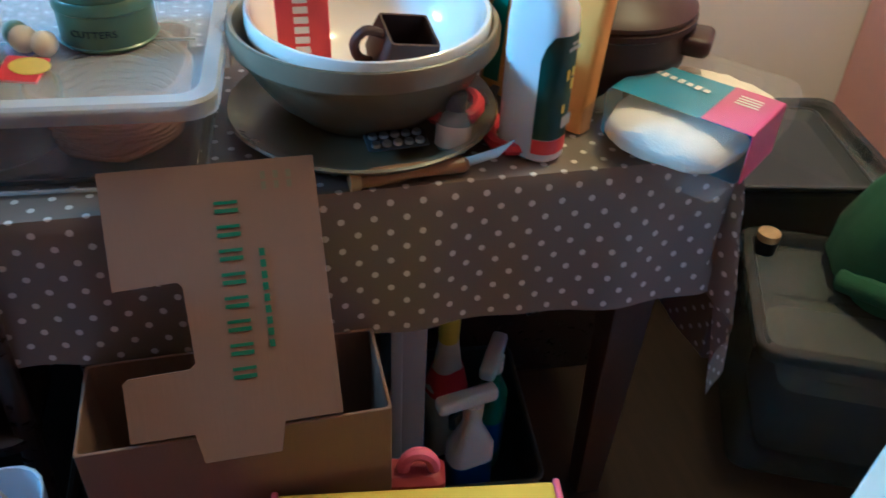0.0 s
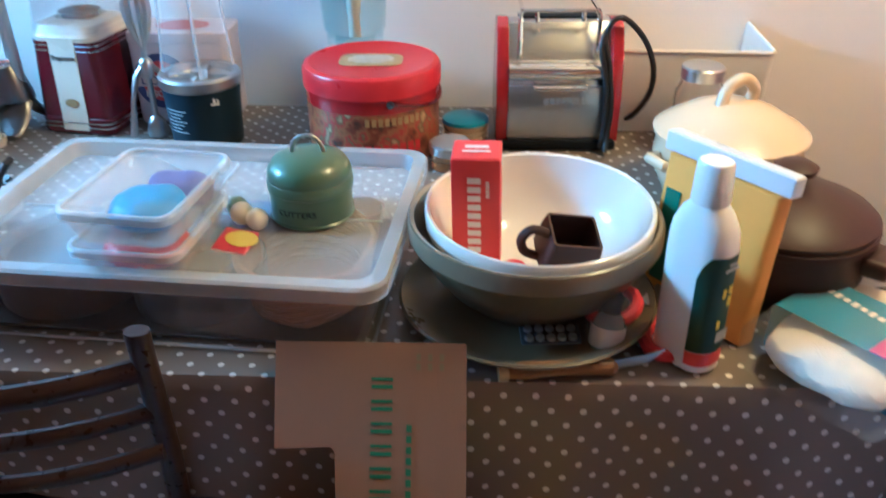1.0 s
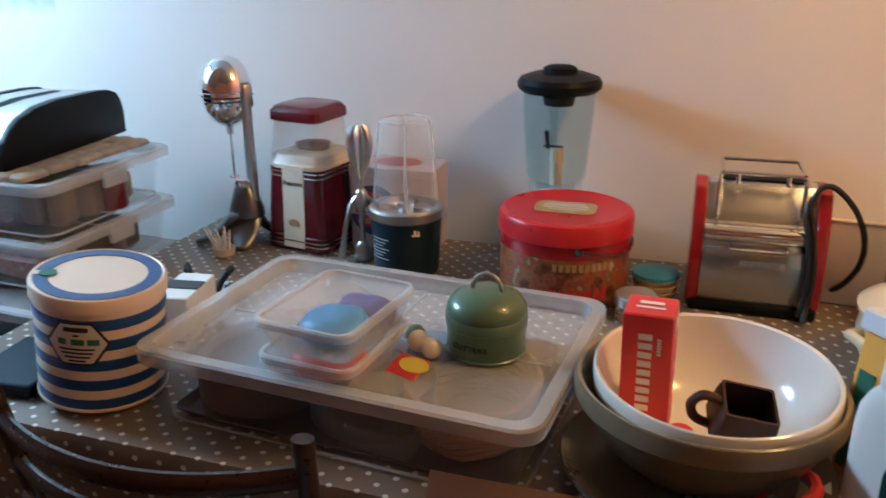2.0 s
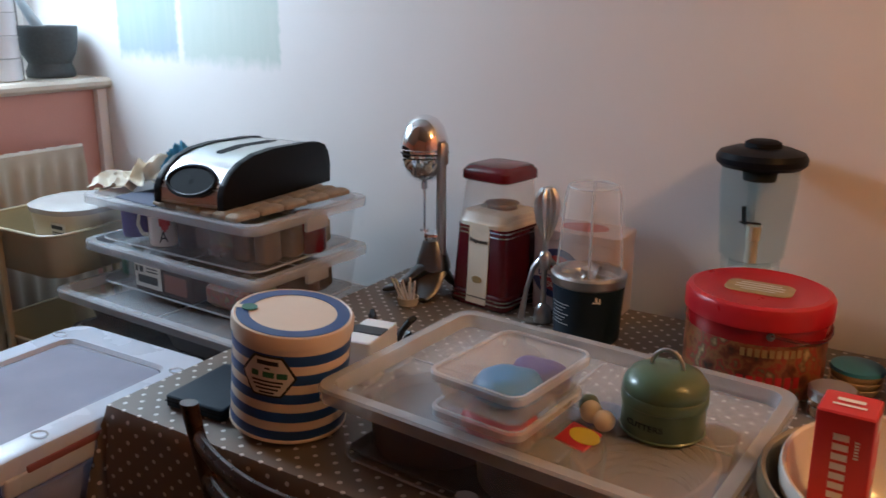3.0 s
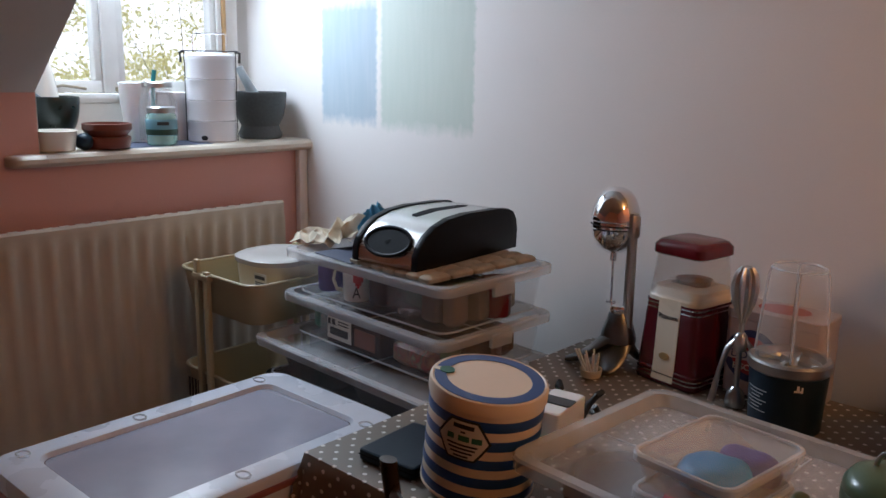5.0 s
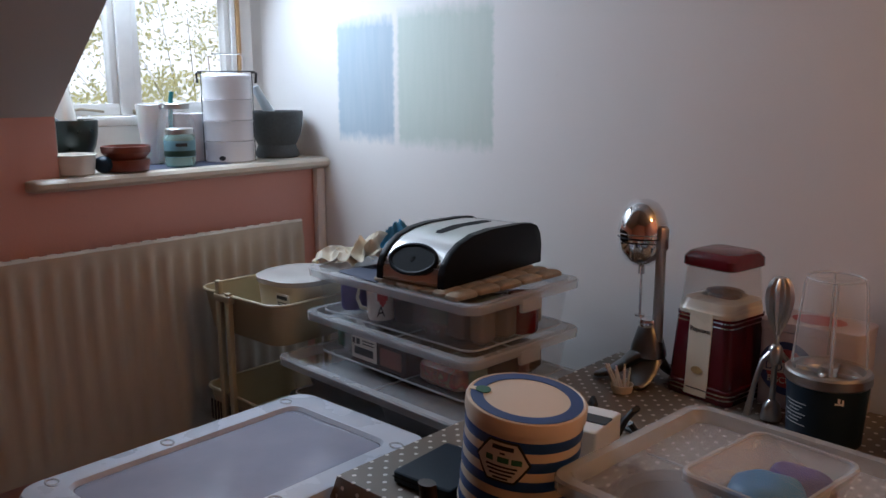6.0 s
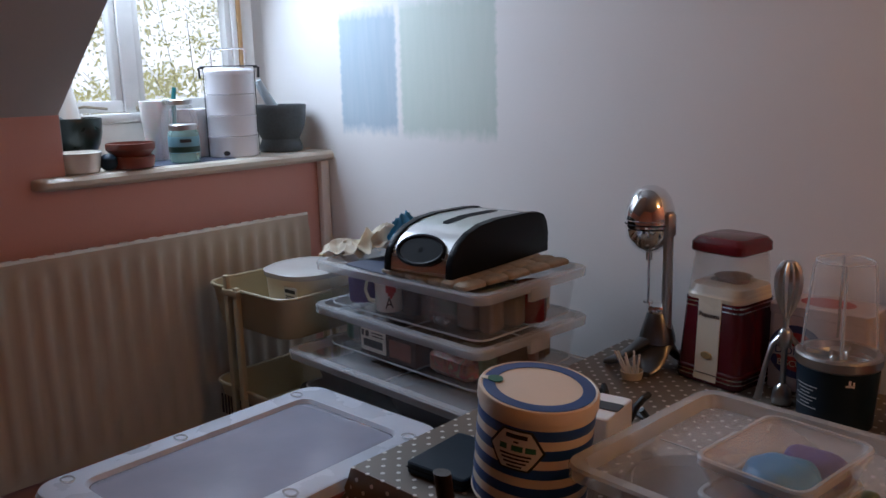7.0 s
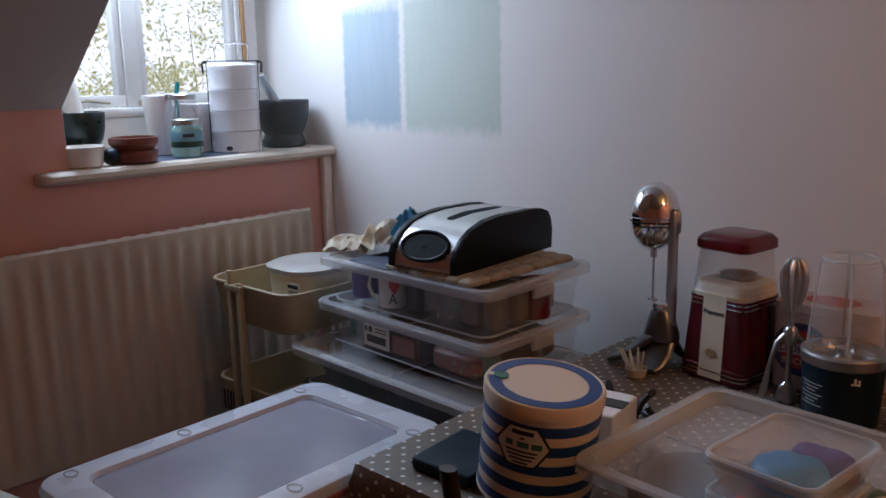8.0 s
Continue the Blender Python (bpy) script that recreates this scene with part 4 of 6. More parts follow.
def jug_blender(m):
    b = thing("jug_blender", m, "glass jug blender with black lid behind biscuit tin", "blender")
    part("base", rbox([(0, 0.15, 0.15, 0.03), (0.01, 0.16, 0.16, 0.035), (0.09, 0.13, 0.13, 0.03), (0.135, 0.10, 0.10, 0.03)], 5), "whiteplastic", b)
    part("jug_collar", lathe([(0.046, 0.135), (0.055, 0.14), (0.056, 0.165), (0.05, 0.17), (0.04, 0.17), (0.04, 0.135)], 36), "greenglass", b)
    ribs = 48
    lv = ((0.054, 0.165, 0), (0.058, 0.18, 0.05), (0.068, 0.32, 0.06), (0.071, 0.352, 0.0), (0.068, 0.353, 0), (0.065, 0.32, 0.06), (0.055, 0.18, 0.05), (0.050, 0.170, 0))
    part("jug", loft([[(r * (1 + f * (1 if i % 12 < 3 else 0)) * math.cos(2 * math.pi * i / ribs), r * (1 + f * (1 if i % 12 < 3 else 0)) * math.sin(2 * math.pi * i / ribs), z) for i in range(ribs)] for r, z, f in lv], False, False), "greenglass", b, "ribbed glass jug")
    lid = part("lid", lathe([(0.030, 0.325), (0.034, 0.352), (0.074, 0.352), (0.083, 0.360), (0.084, 0.370), (0.078, 0.380), (0.055, 0.388), (0.03, 0.389), (0, 0.389)], 40), "black", b)
    part("cap", lathe([(0.034, 0.388), (0.033, 0.398), (0.025, 0.402), (0, 0.402)], 28), "softblack", lid)
    part("spindle", join(lathe([(0.012, 0.16), (0.011, 0.205), (0.014, 0.207), (0.014, 0.235), (0, 0.236)], 20)), "cream", b)
    part("blade", join(boxbm(-0.028, -0.003, 0.238, 0.012, 0.003, 0.241), moved(boxbm(-0.004, -0.003, 0.236, 0.004, 0.003, 0.272), pose(0.006, 0, 0, 0, -6, 0))), "softblack", b)
    part("handle", tube([(-0.02, 0.065, 0.33), (-0.025, 0.092, 0.325), (-0.025, 0.092, 0.25), (-0.018, 0.062, 0.2)], 0.009, 10), "greenglass", b)
    return b


jug_blender(pose(-0.081, 1.352, ZT) @ Matrix.Diagonal((1.03, 1.03, 1.03, 1)))


def red_tin(m):
    t = thing("sweet_tin", m, "large round printed tin with scarlet lid and wire handle", "tin")
    r = 0.125
    part("body", lathe([(0, 0), (r - 0.002, 0), (r, 0.003), (r, 0.128), (0, 0.128)], 56), "tinart", t)
    part("red_band", lathe([(r + 0.0004, 0.098), (r + 0.001, 0.1), (r + 0.001, 0.12), (r + 0.0004, 0.122)], 56), "red", t)
    f = pose(r * math.cos(radians(-66)), r * math.sin(radians(-66)), 0.085, 90, 0, 24)
    bars("lettering_band", [(0.012 * i - 0.05, 0, 0.008, 0.014) for i in range(9)], "gold", t, f, r, 0.0016)
    bars("lettering_band", [(0.016 * i - 0.05, -0.05, 0.011, 0.02) for i in range(7)], "redlid", t, f, r, 0.0016)
    lid = part("lid", lathe([(r + 0.001, 0.122), (r + 0.005, 0.123), (r + 0.005, 0.150), (r + 0.001, 0.157), (r - 0.008, 0.160), (r - 0.012, 0.158), (0, 0.158)], 56), "redlid", t)
    part("lid_label", moved(slab(0.118, 0.075, 0.001, 0.02, 0.1585), pose(0, -0.005, 0)), "gold", lid)
    bars("label_print", [(0, 0.018, 0.07, 0.006), (0, 0.006, 0.085, 0.007), (0, -0.008, 0.085, 0.006), (0, -0.02, 0.06, 0.004)], "labelwhite", lid, pose(0, -0.005, 0.1598))
    part("handle", tube([(r * math.cos(radians(a)) * 1.03, r * math.sin(radians(a)) * 1.03, 0.118 - 0.02 * math.sin(radians((a + 70) * 1.55))) for a in range(-70, 50, 10)], 0.003, 8), "maroonlid", t, "wire carrying handle")
    part("lug", moved(lathe([(0, 0.006), (0.007, 0.006), (0.007, 0)], 12), pose(r * math.cos(radians(-70)), r * math.sin(radians(-70)), 0.116, 90, 0, 20)), "chrome", t)
    return t


red_tin(pose(-0.029, 1.180, ZT) @ Matrix.Diagonal((1, 1, 1.075, 1)))

bd = thing("patterned_dish", pose(0.147, 1.201, ZT), "stack of cream dishes with blue painted rim", "dish")
for i in range(3):
    part("dish", lathe([(0, 0.012 * i), (0.034, 0.012 * i), (0.046, 0.012 * i + 0.018), (0.043, 0.012 * i + 0.018), (0.032, 0.012 * i + 0.004), (0, 0.012 * i + 0.004)], 28), "creamglaze", bd)
part("cover", lathe([(0.046, 0.043), (0.044, 0.049), (0.025, 0.055), (0, 0.056)], 28), "aqua", bd, "blue patterned cover")
sd = thing("silver_tin", pose(0.121, 1.079, ZT), "small round tin with silver screw lid", "tin")
part("body", lathe([(0, 0), (0.036, 0), (0.037, 0.034), (0, 0.034)], 32), "glass", sd)
part("lid", lathe([(0.039, 0.03), (0.0395, 0.046), (0.036, 0.049), (0.03, 0.0475), (0, 0.0475)], 32), "satin", sd)


def toaster(m):
    t = thing("toaster", m, "red and polished steel toaster with wire bun rack", "toaster")
    for s in (-1, 1):
        out = [(-0.085, 0.012), (0.085, 0.012), (0.085, 0.10), (0.070, 0.19), (0.045, 0.232), (-0.02, 0.246), (-0.055, 0.236), (-0.078, 0.18), (-0.085, 0.10)]
        bm = moved(prism([(x, z) for x, z in out], 0.022), pose(0, 0, 0, 0, 0, 90))
        part("end_cap", moved(bev(bm, 0.004), pose(0.117 if s > 0 else -0.095, 0, 0)), "red", t)
    prof = [(-0.084, 0.012), (-0.084, 0.10), (-0.080, 0.142), (-0.070, 0.163), (-0.058, 0.170), (-0.030, 0.238), (-0.012, 0.243), (0.04, 0.23), (0.068, 0.19), (0.083, 0.10), (0.083, 0.012)]
    bm = loft([[(x, y, z) for y, z in prof] for x in (-0.095, 0.095)])
    part("shell", bev(bm, 0.002, 1), "steel", t, "polished steel shell")
    part("front_roll", moved(tube([(-0.094, -0.072, 0.153), (0.094, -0.072, 0.153)], 0.017, 16), pose(0, 0, 0)), "chrome", t)
    part("front_plate", bev(boxbm(-0.093, -0.089, 0.02, 0.093, -0.083, 0.128), 0.002), "satin", t)
    part("base", bev(boxbm(-0.112, -0.098, 0.0, 0.112, 0.09, 0.02), 0.006), "black", t)
    part("plate_handle", join(tube([(-0.05, -0.09, 0.135), (-0.048, -0.105, 0.130), (0.048, -0.105, 0.130), (0.05, -0.09, 0.135)], 0.004, 8)), "chrome", t)
    bars("maker_mark", [(-0.034 + 0.0115 * i, 0, 0.008, 0.013) for i in range(7)], "greybox", t, facing(0.01, -0.0897, 0.10, 0))
    part("slot", join(boxbm(-0.075, -0.020, 0.236, 0.075, -0.004, 0.2445), boxbm(-0.075, 0.01, 0.232, 0.075, 0.028, 0.2395)), "softblack", t)
    part("bun_rack", join(tube([(-0.075, -0.066, 0.185), (-0.075, -0.062, 0.262), (-0.068, -0.06, 0.266), (0.062, -0.06, 0.266), (0.069, -0.06, 0.262), (0.069, -0.066, 0.19)], 0.0042, 8),
                           tube([(-0.045, -0.06, 0.266), (-0.045, -0.058, 0.245)], 0.0042, 8), tube([(0.04, -0.06, 0.266), (0.04, -0.058, 0.245)], 0.0042, 8),
                           tube([(-0.068, 0.05, 0.266), (0.062, 0.05, 0.266)], 0.0042, 8), tube([(-0.072, -0.06, 0.266), (-0.072, 0.05, 0.266)], 0.0042, 8), tube([(0.066, -0.06, 0.266), (0.066, 0.05, 0.266)], 0.0042, 8)), "chrome", t)
    part("cord", tube(flowing([(0.11, 0.03, 0.03), (0.150, 0.0, 0.030), (0.178, -0.03, 0.085), (0.180, -0.05, 0.145), (0.158, -0.06, 0.205), (0.118, -0.070, 0.250), (0.092, -0.076, 0.252), (0.078, -0.082, 0.218), (0.088, -0.092, 0.17), (0.096, -0.1, 0.09), (0.092, -0.106, 0.035), (0.088, -0.12, 0.006)]), 0.0055, 8), "rubber", t)
    part("cord_loop", tube(flowing([(0.080, -0.078, 0.235), (0.072, -0.088, 0.20), (0.082, -0.096, 0.15), (0.087, -0.103, 0.06), (0.08, -0.11, 0.012)]), 0.0055, 8), "rubber", t)
    return t


toaster(pose(0.321, 1.250, ZT, 0, 0, 1) @ Matrix.Diagonal((1, 1, 0.97, 1)))

wb = thing("white_bread_bin", pose(0.565, 1.355, ZT, 0, 0, -3), "open cream enamel bread bin standing against wall", "bread bin")
part("body", open_box(0.335, 0.215, 0.35, 0.23, 0.168, 0.004, 0.012), "whitebox", wb)
part("rim", tube([(x, y, 0.168) for x, y in rrect(0.35, 0.23, 0.014, 4)], 0.004, 8, True), "whitebox", wb)
gj = thing("glass_jar", pose(0.576, 1.139, ZT), "clear glass storage jar with tarnished metal lid", "jar")
part("body", lathe([(0, 0), (0.042, 0), (0.045, 0.01), (0.045, 0.125), (0.036, 0.145), (0.036, 0.16), (0.033, 0.16), (0.033, 0.144), (0.042, 0.123), (0.042, 0.006), (0, 0.006)], 32), "glass", gj)
part("lid", lathe([(0.038, 0.15), (0.0385, 0.170), (0.036, 0.173), (0.03, 0.171), (0, 0.171)], 32), "satin", gj)


def lidded_pot(name, m, r, h, material, label, lid_h, knob_r, rim=0.006, sy=1.0):
    c = thing(name, m, label, "casserole")
    part("body", lathe([(0, 0), (r * 0.72, 0), (r * 0.80, 0.006), (r * 0.97, h * 0.45), (r, h * 0.7), (r * 0.96, h - 0.006), (r * 0.98, h), (r * 0.93, h), (r * 0.9, h * 0.6), (r * 0.7, 0.01), (0, 0.01)], 48, 1, sy), material, c)
    lid = part("lid", lathe([(r * 0.9, h - 0.004), (r * 1.02, h), (r * 1.03, h + 0.006), (r * 0.95, h + 0.014), (r * 0.6, h + lid_h * 0.72), (r * 0.25, h + lid_h), (0, h + lid_h)], 48, 1, sy), material, c)
    return c, lid


cp, cl = lidded_pot("casserole", pose(0.588, 0.970, ZT, 0, 0, 25), 0.122, 0.112, "creamglaze", "cream glazed lidded casserole dish", 0.055, 0.02)
part("knob", tube(flowing([(-0.03, 0, 0.160), (-0.016, 0.003, 0.190), (0.012, 0, 0.202), (0.033, -0.002, 0.184), (0.03, 0, 0.162)]), 0.01, 12), "creamglaze", cl)
for s in (-1, 1):
    part("handle", moved(tube([(0.118, -0.03, 0.08), (0.142, -0.02, 0.084), (0.142, 0.02, 0.084), (0.118, 0.03, 0.08)], 0.009, 10), pose(0, 0, 0, 0, 0, 0 if s > 0 else 180)), "creamglaze", cp)
bp, bl = lidded_pot("brown_casserole", pose(0.577, 0.658, ZT, 0, 0, -35), 0.112, 0.124, "brownglaze", "dark brown stoneware casserole with lid", 0.045, 0.02)
part("knob", lathe([(0.016, 0.166), (0.014, 0.176), (0.026, 0.184), (0.028, 0.192), (0.018, 0.198), (0, 0.199)], 28), "brownglaze", bl)
part("rim_band", lathe([(0.108, 0.108), (0.117, 0.113), (0.117, 0.121), (0.108, 0.124)], 48), "brownglaze", bp)
for s in (0, 180):
    part("handle", moved(bev(boxbm(0.100, -0.032, 0.078, 0.142, 0.032, 0.104), 0.009, 3), pose(0, 0, 0, 0, 0, s)), "brownglaze", bp)

# ---- bowls, bottle and cloths at the front edge ----
plate = thing("baking_plate", pose(0.236, 0.612, ZT), "olive stoneware plate under mixing bowls", "plate")
part("plate", lathe([(0, 0), (0.12, 0), (0.135, 0.004), (0.162, 0.018), (0.172, 0.028), (0.169, 0.030), (0.160, 0.0235), (0.132, 0.009), (0, 0.008)], 56), "stonedark", plate)


def mixing_bowl(m, r, h, outside, inside, label):
    b = thing("mixing_bowl", m, label, "bowl", "nested mixing bowls")
    part("outside", lathe([(0, 0), (r * 0.52, 0), (r * 0.56, 0.005), (r * 0.585, 0.012), (r * 0.72, h * 0.24), (r * 0.83, h * 0.44), (r * 0.905, h * 0.62), (r * 0.945, h * 0.735), (r * 0.985, h * 0.755), (r * 1.0, h * 0.79), (r * 1.0, h * 0.955), (r * 0.993, h * 0.99), (r * 0.98, h)], 64), outside, b)
    part("inside", lathe([(r * 0.985, h), (r * 0.955, h - 0.002), (r * 0.93, h * 0.82), (r * 0.85, h * 0.5), (r * 0.66, h * 0.2), (r * 0.4, 0.012), (0, 0.008)], 64), inside, b)
    return b


big_bowl = mixing_bowl(pose(0.244, 0.638, ZT + 0.009), 0.167, 0.124, "stonedark", "stone", "large olive stoneware mixing bowl holding white bowl")
part("rim_band", lathe([(0.1648, 0.0955), (0.1675, 0.099), (0.1678, 0.117), (0.1665, 0.1225)], 64), "buff", big_bowl, "buff rim band")
small_bowl = mixing_bowl(pose(0.250, 0.646, ZT + 0.029, 3, 0, 0), 0.151, 0.116, "whiteglaze", "whiteglaze", "white glazed mixing bowl nested in stoneware bowl")

fb = thing("tonic_carton", pose(0.170, 0.640, ZT + 0.050, 2, -1, -4), "red tonic carton with white lettering standing in bowl", "carton")
part("carton", slab(0.062, 0.058, 0.172, 0.002), "redcard", fb)
bars("brand_mark", [(0.0, -0.05 + 0.0125 * i, 0.017, 0.0085) for i in range(9)], "whiteink", fb, facing(-0.002, -0.0292, 0.092, 0))
bars("small_print", [(0.017, 0.028 + 0.004 * i, 0.005, 0.0025) for i in range(6)], "whiteink", fb, facing(-0.002, -0.0292, 0.092, 0))
bars("side_print", [(0.008, 0.06, 0.022, 0.02), (-0.01, 0.06, 0.006, 0.03), (0.0, 0.0, 0.012, 0.012), (0.004, -0.03, 0.02, 0.02)], "whiteink", fb, pose(0.0312, 0, 0.092, 90, 0, 90))
bars("top_print", [(0, 0.006, 0.03, 0.008), (0, -0.008, 0.036, 0.005)], "whiteink", fb, pose(0, 0, 0.1725))
jg = thing("brown_jug", pose(0.278, 0.622, ZT + 0.058, 18, 10, 10) @ Matrix.Diagonal((1.05, 1.05, 1.0, 1)), "square dark brown pottery jug lying in bowl", "jug")
part("body", rbox([(0, 0.055, 0.055, 0.008), (0.02, 0.07, 0.07, 0.01), (0.055, 0.066, 0.062, 0.006), (0.07, 0.062, 0.056, 0.004), (0.07, 0.056, 0.05, 0.004), (0.02, 0.058, 0.056, 0.006)], 4), "brownpaper", jg)
part("handle", tube(flowing([(-0.028, 0, 0.060), (-0.052, 0, 0.066), (-0.062, 0, 0.048), (-0.053, 0, 0.026), (-0.033, 0, 0.018)]), 0.006, 10), "brownpaper", jg)
rc = thing("red_cap", pose(0.215, 0.570, ZT + 0.078), "small red plastic cap in bowl", "cap")
part("cap", lathe([(0, 0), (0.016, 0), (0.016, 0.012), (0.012, 0.015), (0, 0.015)], 24), "redcard", rc)


def squeeze_bottle(m):
    b = thing("cleaner_bottle", m, "white cleaning liquid bottle with green fruit label", "bottle")
    part("body", loft([[(x, y + 0.0, z) for x, y in rrect(w, d, r, 6)] for z, w, d, r in ((0, 0.064, 0.042, 0.018), (0.004, 0.074, 0.050, 0.022), (0.150, 0.074, 0.050, 0.022), (0.170, 0.070, 0.048, 0.022), (0.185, 0.056, 0.042, 0.02), (0.193, 0.042, 0.036, 0.017), (0.198, 0.036, 0.034, 0.016))]), "whiteplastic", b)
    part("cap", rbox([(0.196, 0.038, 0.036, 0.017), (0.200, 0.040, 0.038, 0.018), (0.238, 0.037, 0.035, 0.017), (0.241, 0.033, 0.031, 0.015)], 6), "whiteplastic", b)
    face = pose(0.0378, 0.0, 0.085, 90, 0, 90)
    wrap = rrect(0.0752, 0.0512, 0.0226, 6)
    wrap = [(0.016, -0.0256)] + wrap[21:] + wrap[:7] + [(0.016, 0.0256)]
    part("label", loft([[(max(x, lo), y, z) for x, y in wrap] for z, lo in ((0.030, 0.0), (0.120, 0.0), (0.136, 0.020), (0.148, 0.028))], False, False, False), "bottlelabel", b, "dark green label with yellow fruit")
    part("red_foot_band", loft([[(x, y, z) for x, y in wrap] for z in (0.012, 0.0295)], False, False, False), "redcard", b)
    bars("label_print", [(-0.006, 0.02, 0.006, 0.012), (0.004, 0.022, 0.006, 0.010), (0.004, 0.008, 0.006, 0.012), (-0.008, -0.018, 0.006, 0.010)], "yellow", b, face, 0, 0.0008)
    bars("label_mark", [(0.0, 0.048, 0.022, 0.004), (0.0, 0.054, 0.012, 0.003), (0.002, -0.035, 0.02, 0.014)], "greybox", b, face, 0, 0.0008)
    return b


squeeze_bottle(pose(0.427, 0.506, ZT, 0, 0, -50) @ Matrix.Diagonal((1.1, 1.08, 1.1, 1)))

yp = thing("cloth_pack", pose(0.460, 0.598, ZT, -6, 0, -53), "upright pack of amber cleaning cloths with frosted hanger strip", "pack")
part("folded_cloth", slab(0.168, 0.030, 0.205, 0.007), "sponge", yp)
part("hanger", slab(0.19, 0.022, 0.026, 0.003, 0.2055), "whitelid", yp, "frosted plastic hanger strip")
part("label", boxbm(-0.074, -0.0168, 0.03, -0.05, -0.0155, 0.16), "labelgreen", yp)


def cloth_packet(m):
    p = thing("cloth_packet", m, "clear packet of white cleaning cloths with blue and pink band", "packet")
    bm = loft([[(0.0 + 0.085 * (math.cos(a) if abs(math.cos(a)) > 0 else 0) * s, y, 0.030 + 0.027 * math.copysign(abs(math.sin(a)) ** 0.7, math.sin(a)) * s) for a in [2 * math.pi * i / 28 for i in range(28)]] for y, s in ((-0.125, 0.2), (-0.118, 0.62), (-0.10, 0.86), (-0.05, 0.98), (0.06, 1.0), (0.11, 0.9), (0.128, 0.6), (0.134, 0.2))])
    for v in bm.verts:
        v.co += 0.004 * noise.noise_vector(v.co * 45)
    part("cloth_roll", bm, "fluff", p, "fluffy white microfibre cloths")
    ring = rrect(0.186, 0.066, 0.008, 4)
    part("card_band", moved(loft([[(x, y, z + 0.032) for x, z in ring] for y in (-0.066, 0.056)], False, False), pose(0, 0, 0)), "aqua", p, "blue card band")
    part("pink_corner", join(boxbm(0.03, -0.065, 0.0655, 0.0935, 0.055, 0.0665), boxbm(0.0932, -0.0655, 0.0, 0.0945, 0.0555, 0.0655)), "magenta", p)
    bars("brand_mark", [(-0.055 + 0.012 * i, 0.0, 0.008, 0.013 if i % 2 else 0.010) for i in range(7)], "whiteink", p, pose(-0.01, 0.015, 0.0662, 0, 0, -8))
    bars("small_print", [(0.06, 0.03 - 0.008 * i, 0.03, 0.004) for i in range(4)], "whiteink", p, pose(0, 0, 0.0672))
    part("wrapper", loft([[(x * s, y, z * s + 0.033) for x, z in rrect(0.196, 0.074, 0.02, 4)] for y, s in ((-0.155, 0.55), (-0.13, 0.95), (0.0, 1.0), (0.13, 0.96), (0.165, 0.35))], False, False), "film", p)
    return p


cloth_packet(pose(0.633, 0.490, ZT + 0.002, 0, 0, -52) @ Matrix.Diagonal((1, 0.88, 1, 1)))

pr = thing("pen_knife", pose(0.272, 0.464, ZT + 0.012, 0, 0, 6), "old clasp knife with ribbed horn handle", "knife")
part("handle", loft([[(x, 0.011 * s * math.cos(a), 0.010 * s * math.sin(a) - 0.004 * (x * 12) ** 2) for a in [2 * math.pi * i / 14 for i in range(14)]] for x, s in ((-0.075, 0.3), (-0.068, 0.9), (-0.045, 1.1), (0.0, 0.9), (0.04, 1.0), (0.06, 1.05), (0.066, 0.6))]), "horn", pr)
part("ferrule", moved(lathe([(0, 0), (0.012, 0), (0.012, 0.012), (0, 0.012)], 16), pose(-0.066, 0, -0.002, 0, -90, 0)), "gold", pr)
part("blade", prism([(0.06, -0.008), (0.06, 0.006), (0.10, 0.012), (0.125, 0.02), (0.105, 0.0)], 0.002), "satin", pr)
sb = thing("remedy_bottle", pose(0.330, 0.517, ZT + 0.003, -12, 6, 0), "small pale green remedy bottle with dark cap in film", "bottle")
part("body", lathe([(0, 0), (0.02, 0), (0.0215, 0.004), (0.0215, 0.034), (0.016, 0.046), (0.011, 0.05), (0, 0.05)], 28), "tealglass", sb)
part("label", lathe([(0.0218, 0.006), (0.022, 0.007), (0.022, 0.032), (0.0218, 0.033)], 28), "labelwhite", sb)
part("cap", lathe([(0.012, 0.048), (0.013, 0.07), (0.01, 0.074), (0, 0.074)], 20), "greylid", sb)
part("film", lathe([(0.026, 0.002), (0.030, 0.05), (0.033, 0.088)], 20), "film", sb)
sc = thing("scissors", pose(0.386, 0.564, ZT + 0.004, 0, 0, 62) @ Matrix.Scale(1.5, 4), "scissors with red plastic handles", "scissors")
for s in (-1, 1):
    part("handle", tube([(0.028 * math.cos(a) - 0.01, s * 0.026 + 0.02 * math.sin(a), 0.012 + 0.008 * s) for a in [i * 0.5236 for i in range(12)]], 0.006, 8, True), "redcard", sc)
    part("blade", moved(prism([(0.015, -0.006), (0.10, 0.0), (0.015, 0.006)], 0.002), pose(0, s * 0.006, 0.008 + 0.004 * s, 90, 0, s * -5)), "satin", sc)
bl2 = thing("blister_pack", pose(0.260, 0.514, ZT + 0.024, 8, 0, 4), "dark foil blister pack leaning on plate", "pack")
part("foil", slab(0.075, 0.035, 0.002, 0.004), "greylid", bl2)
for i in range(10):
    part("blister", lathe([(0.006, 0.002), (0.005, 0.006), (0, 0.007)], 10), "satin", bl2, at=pose(-0.027 + 0.0135 * (i % 5), -0.008 + 0.016 * (i // 5), 0))

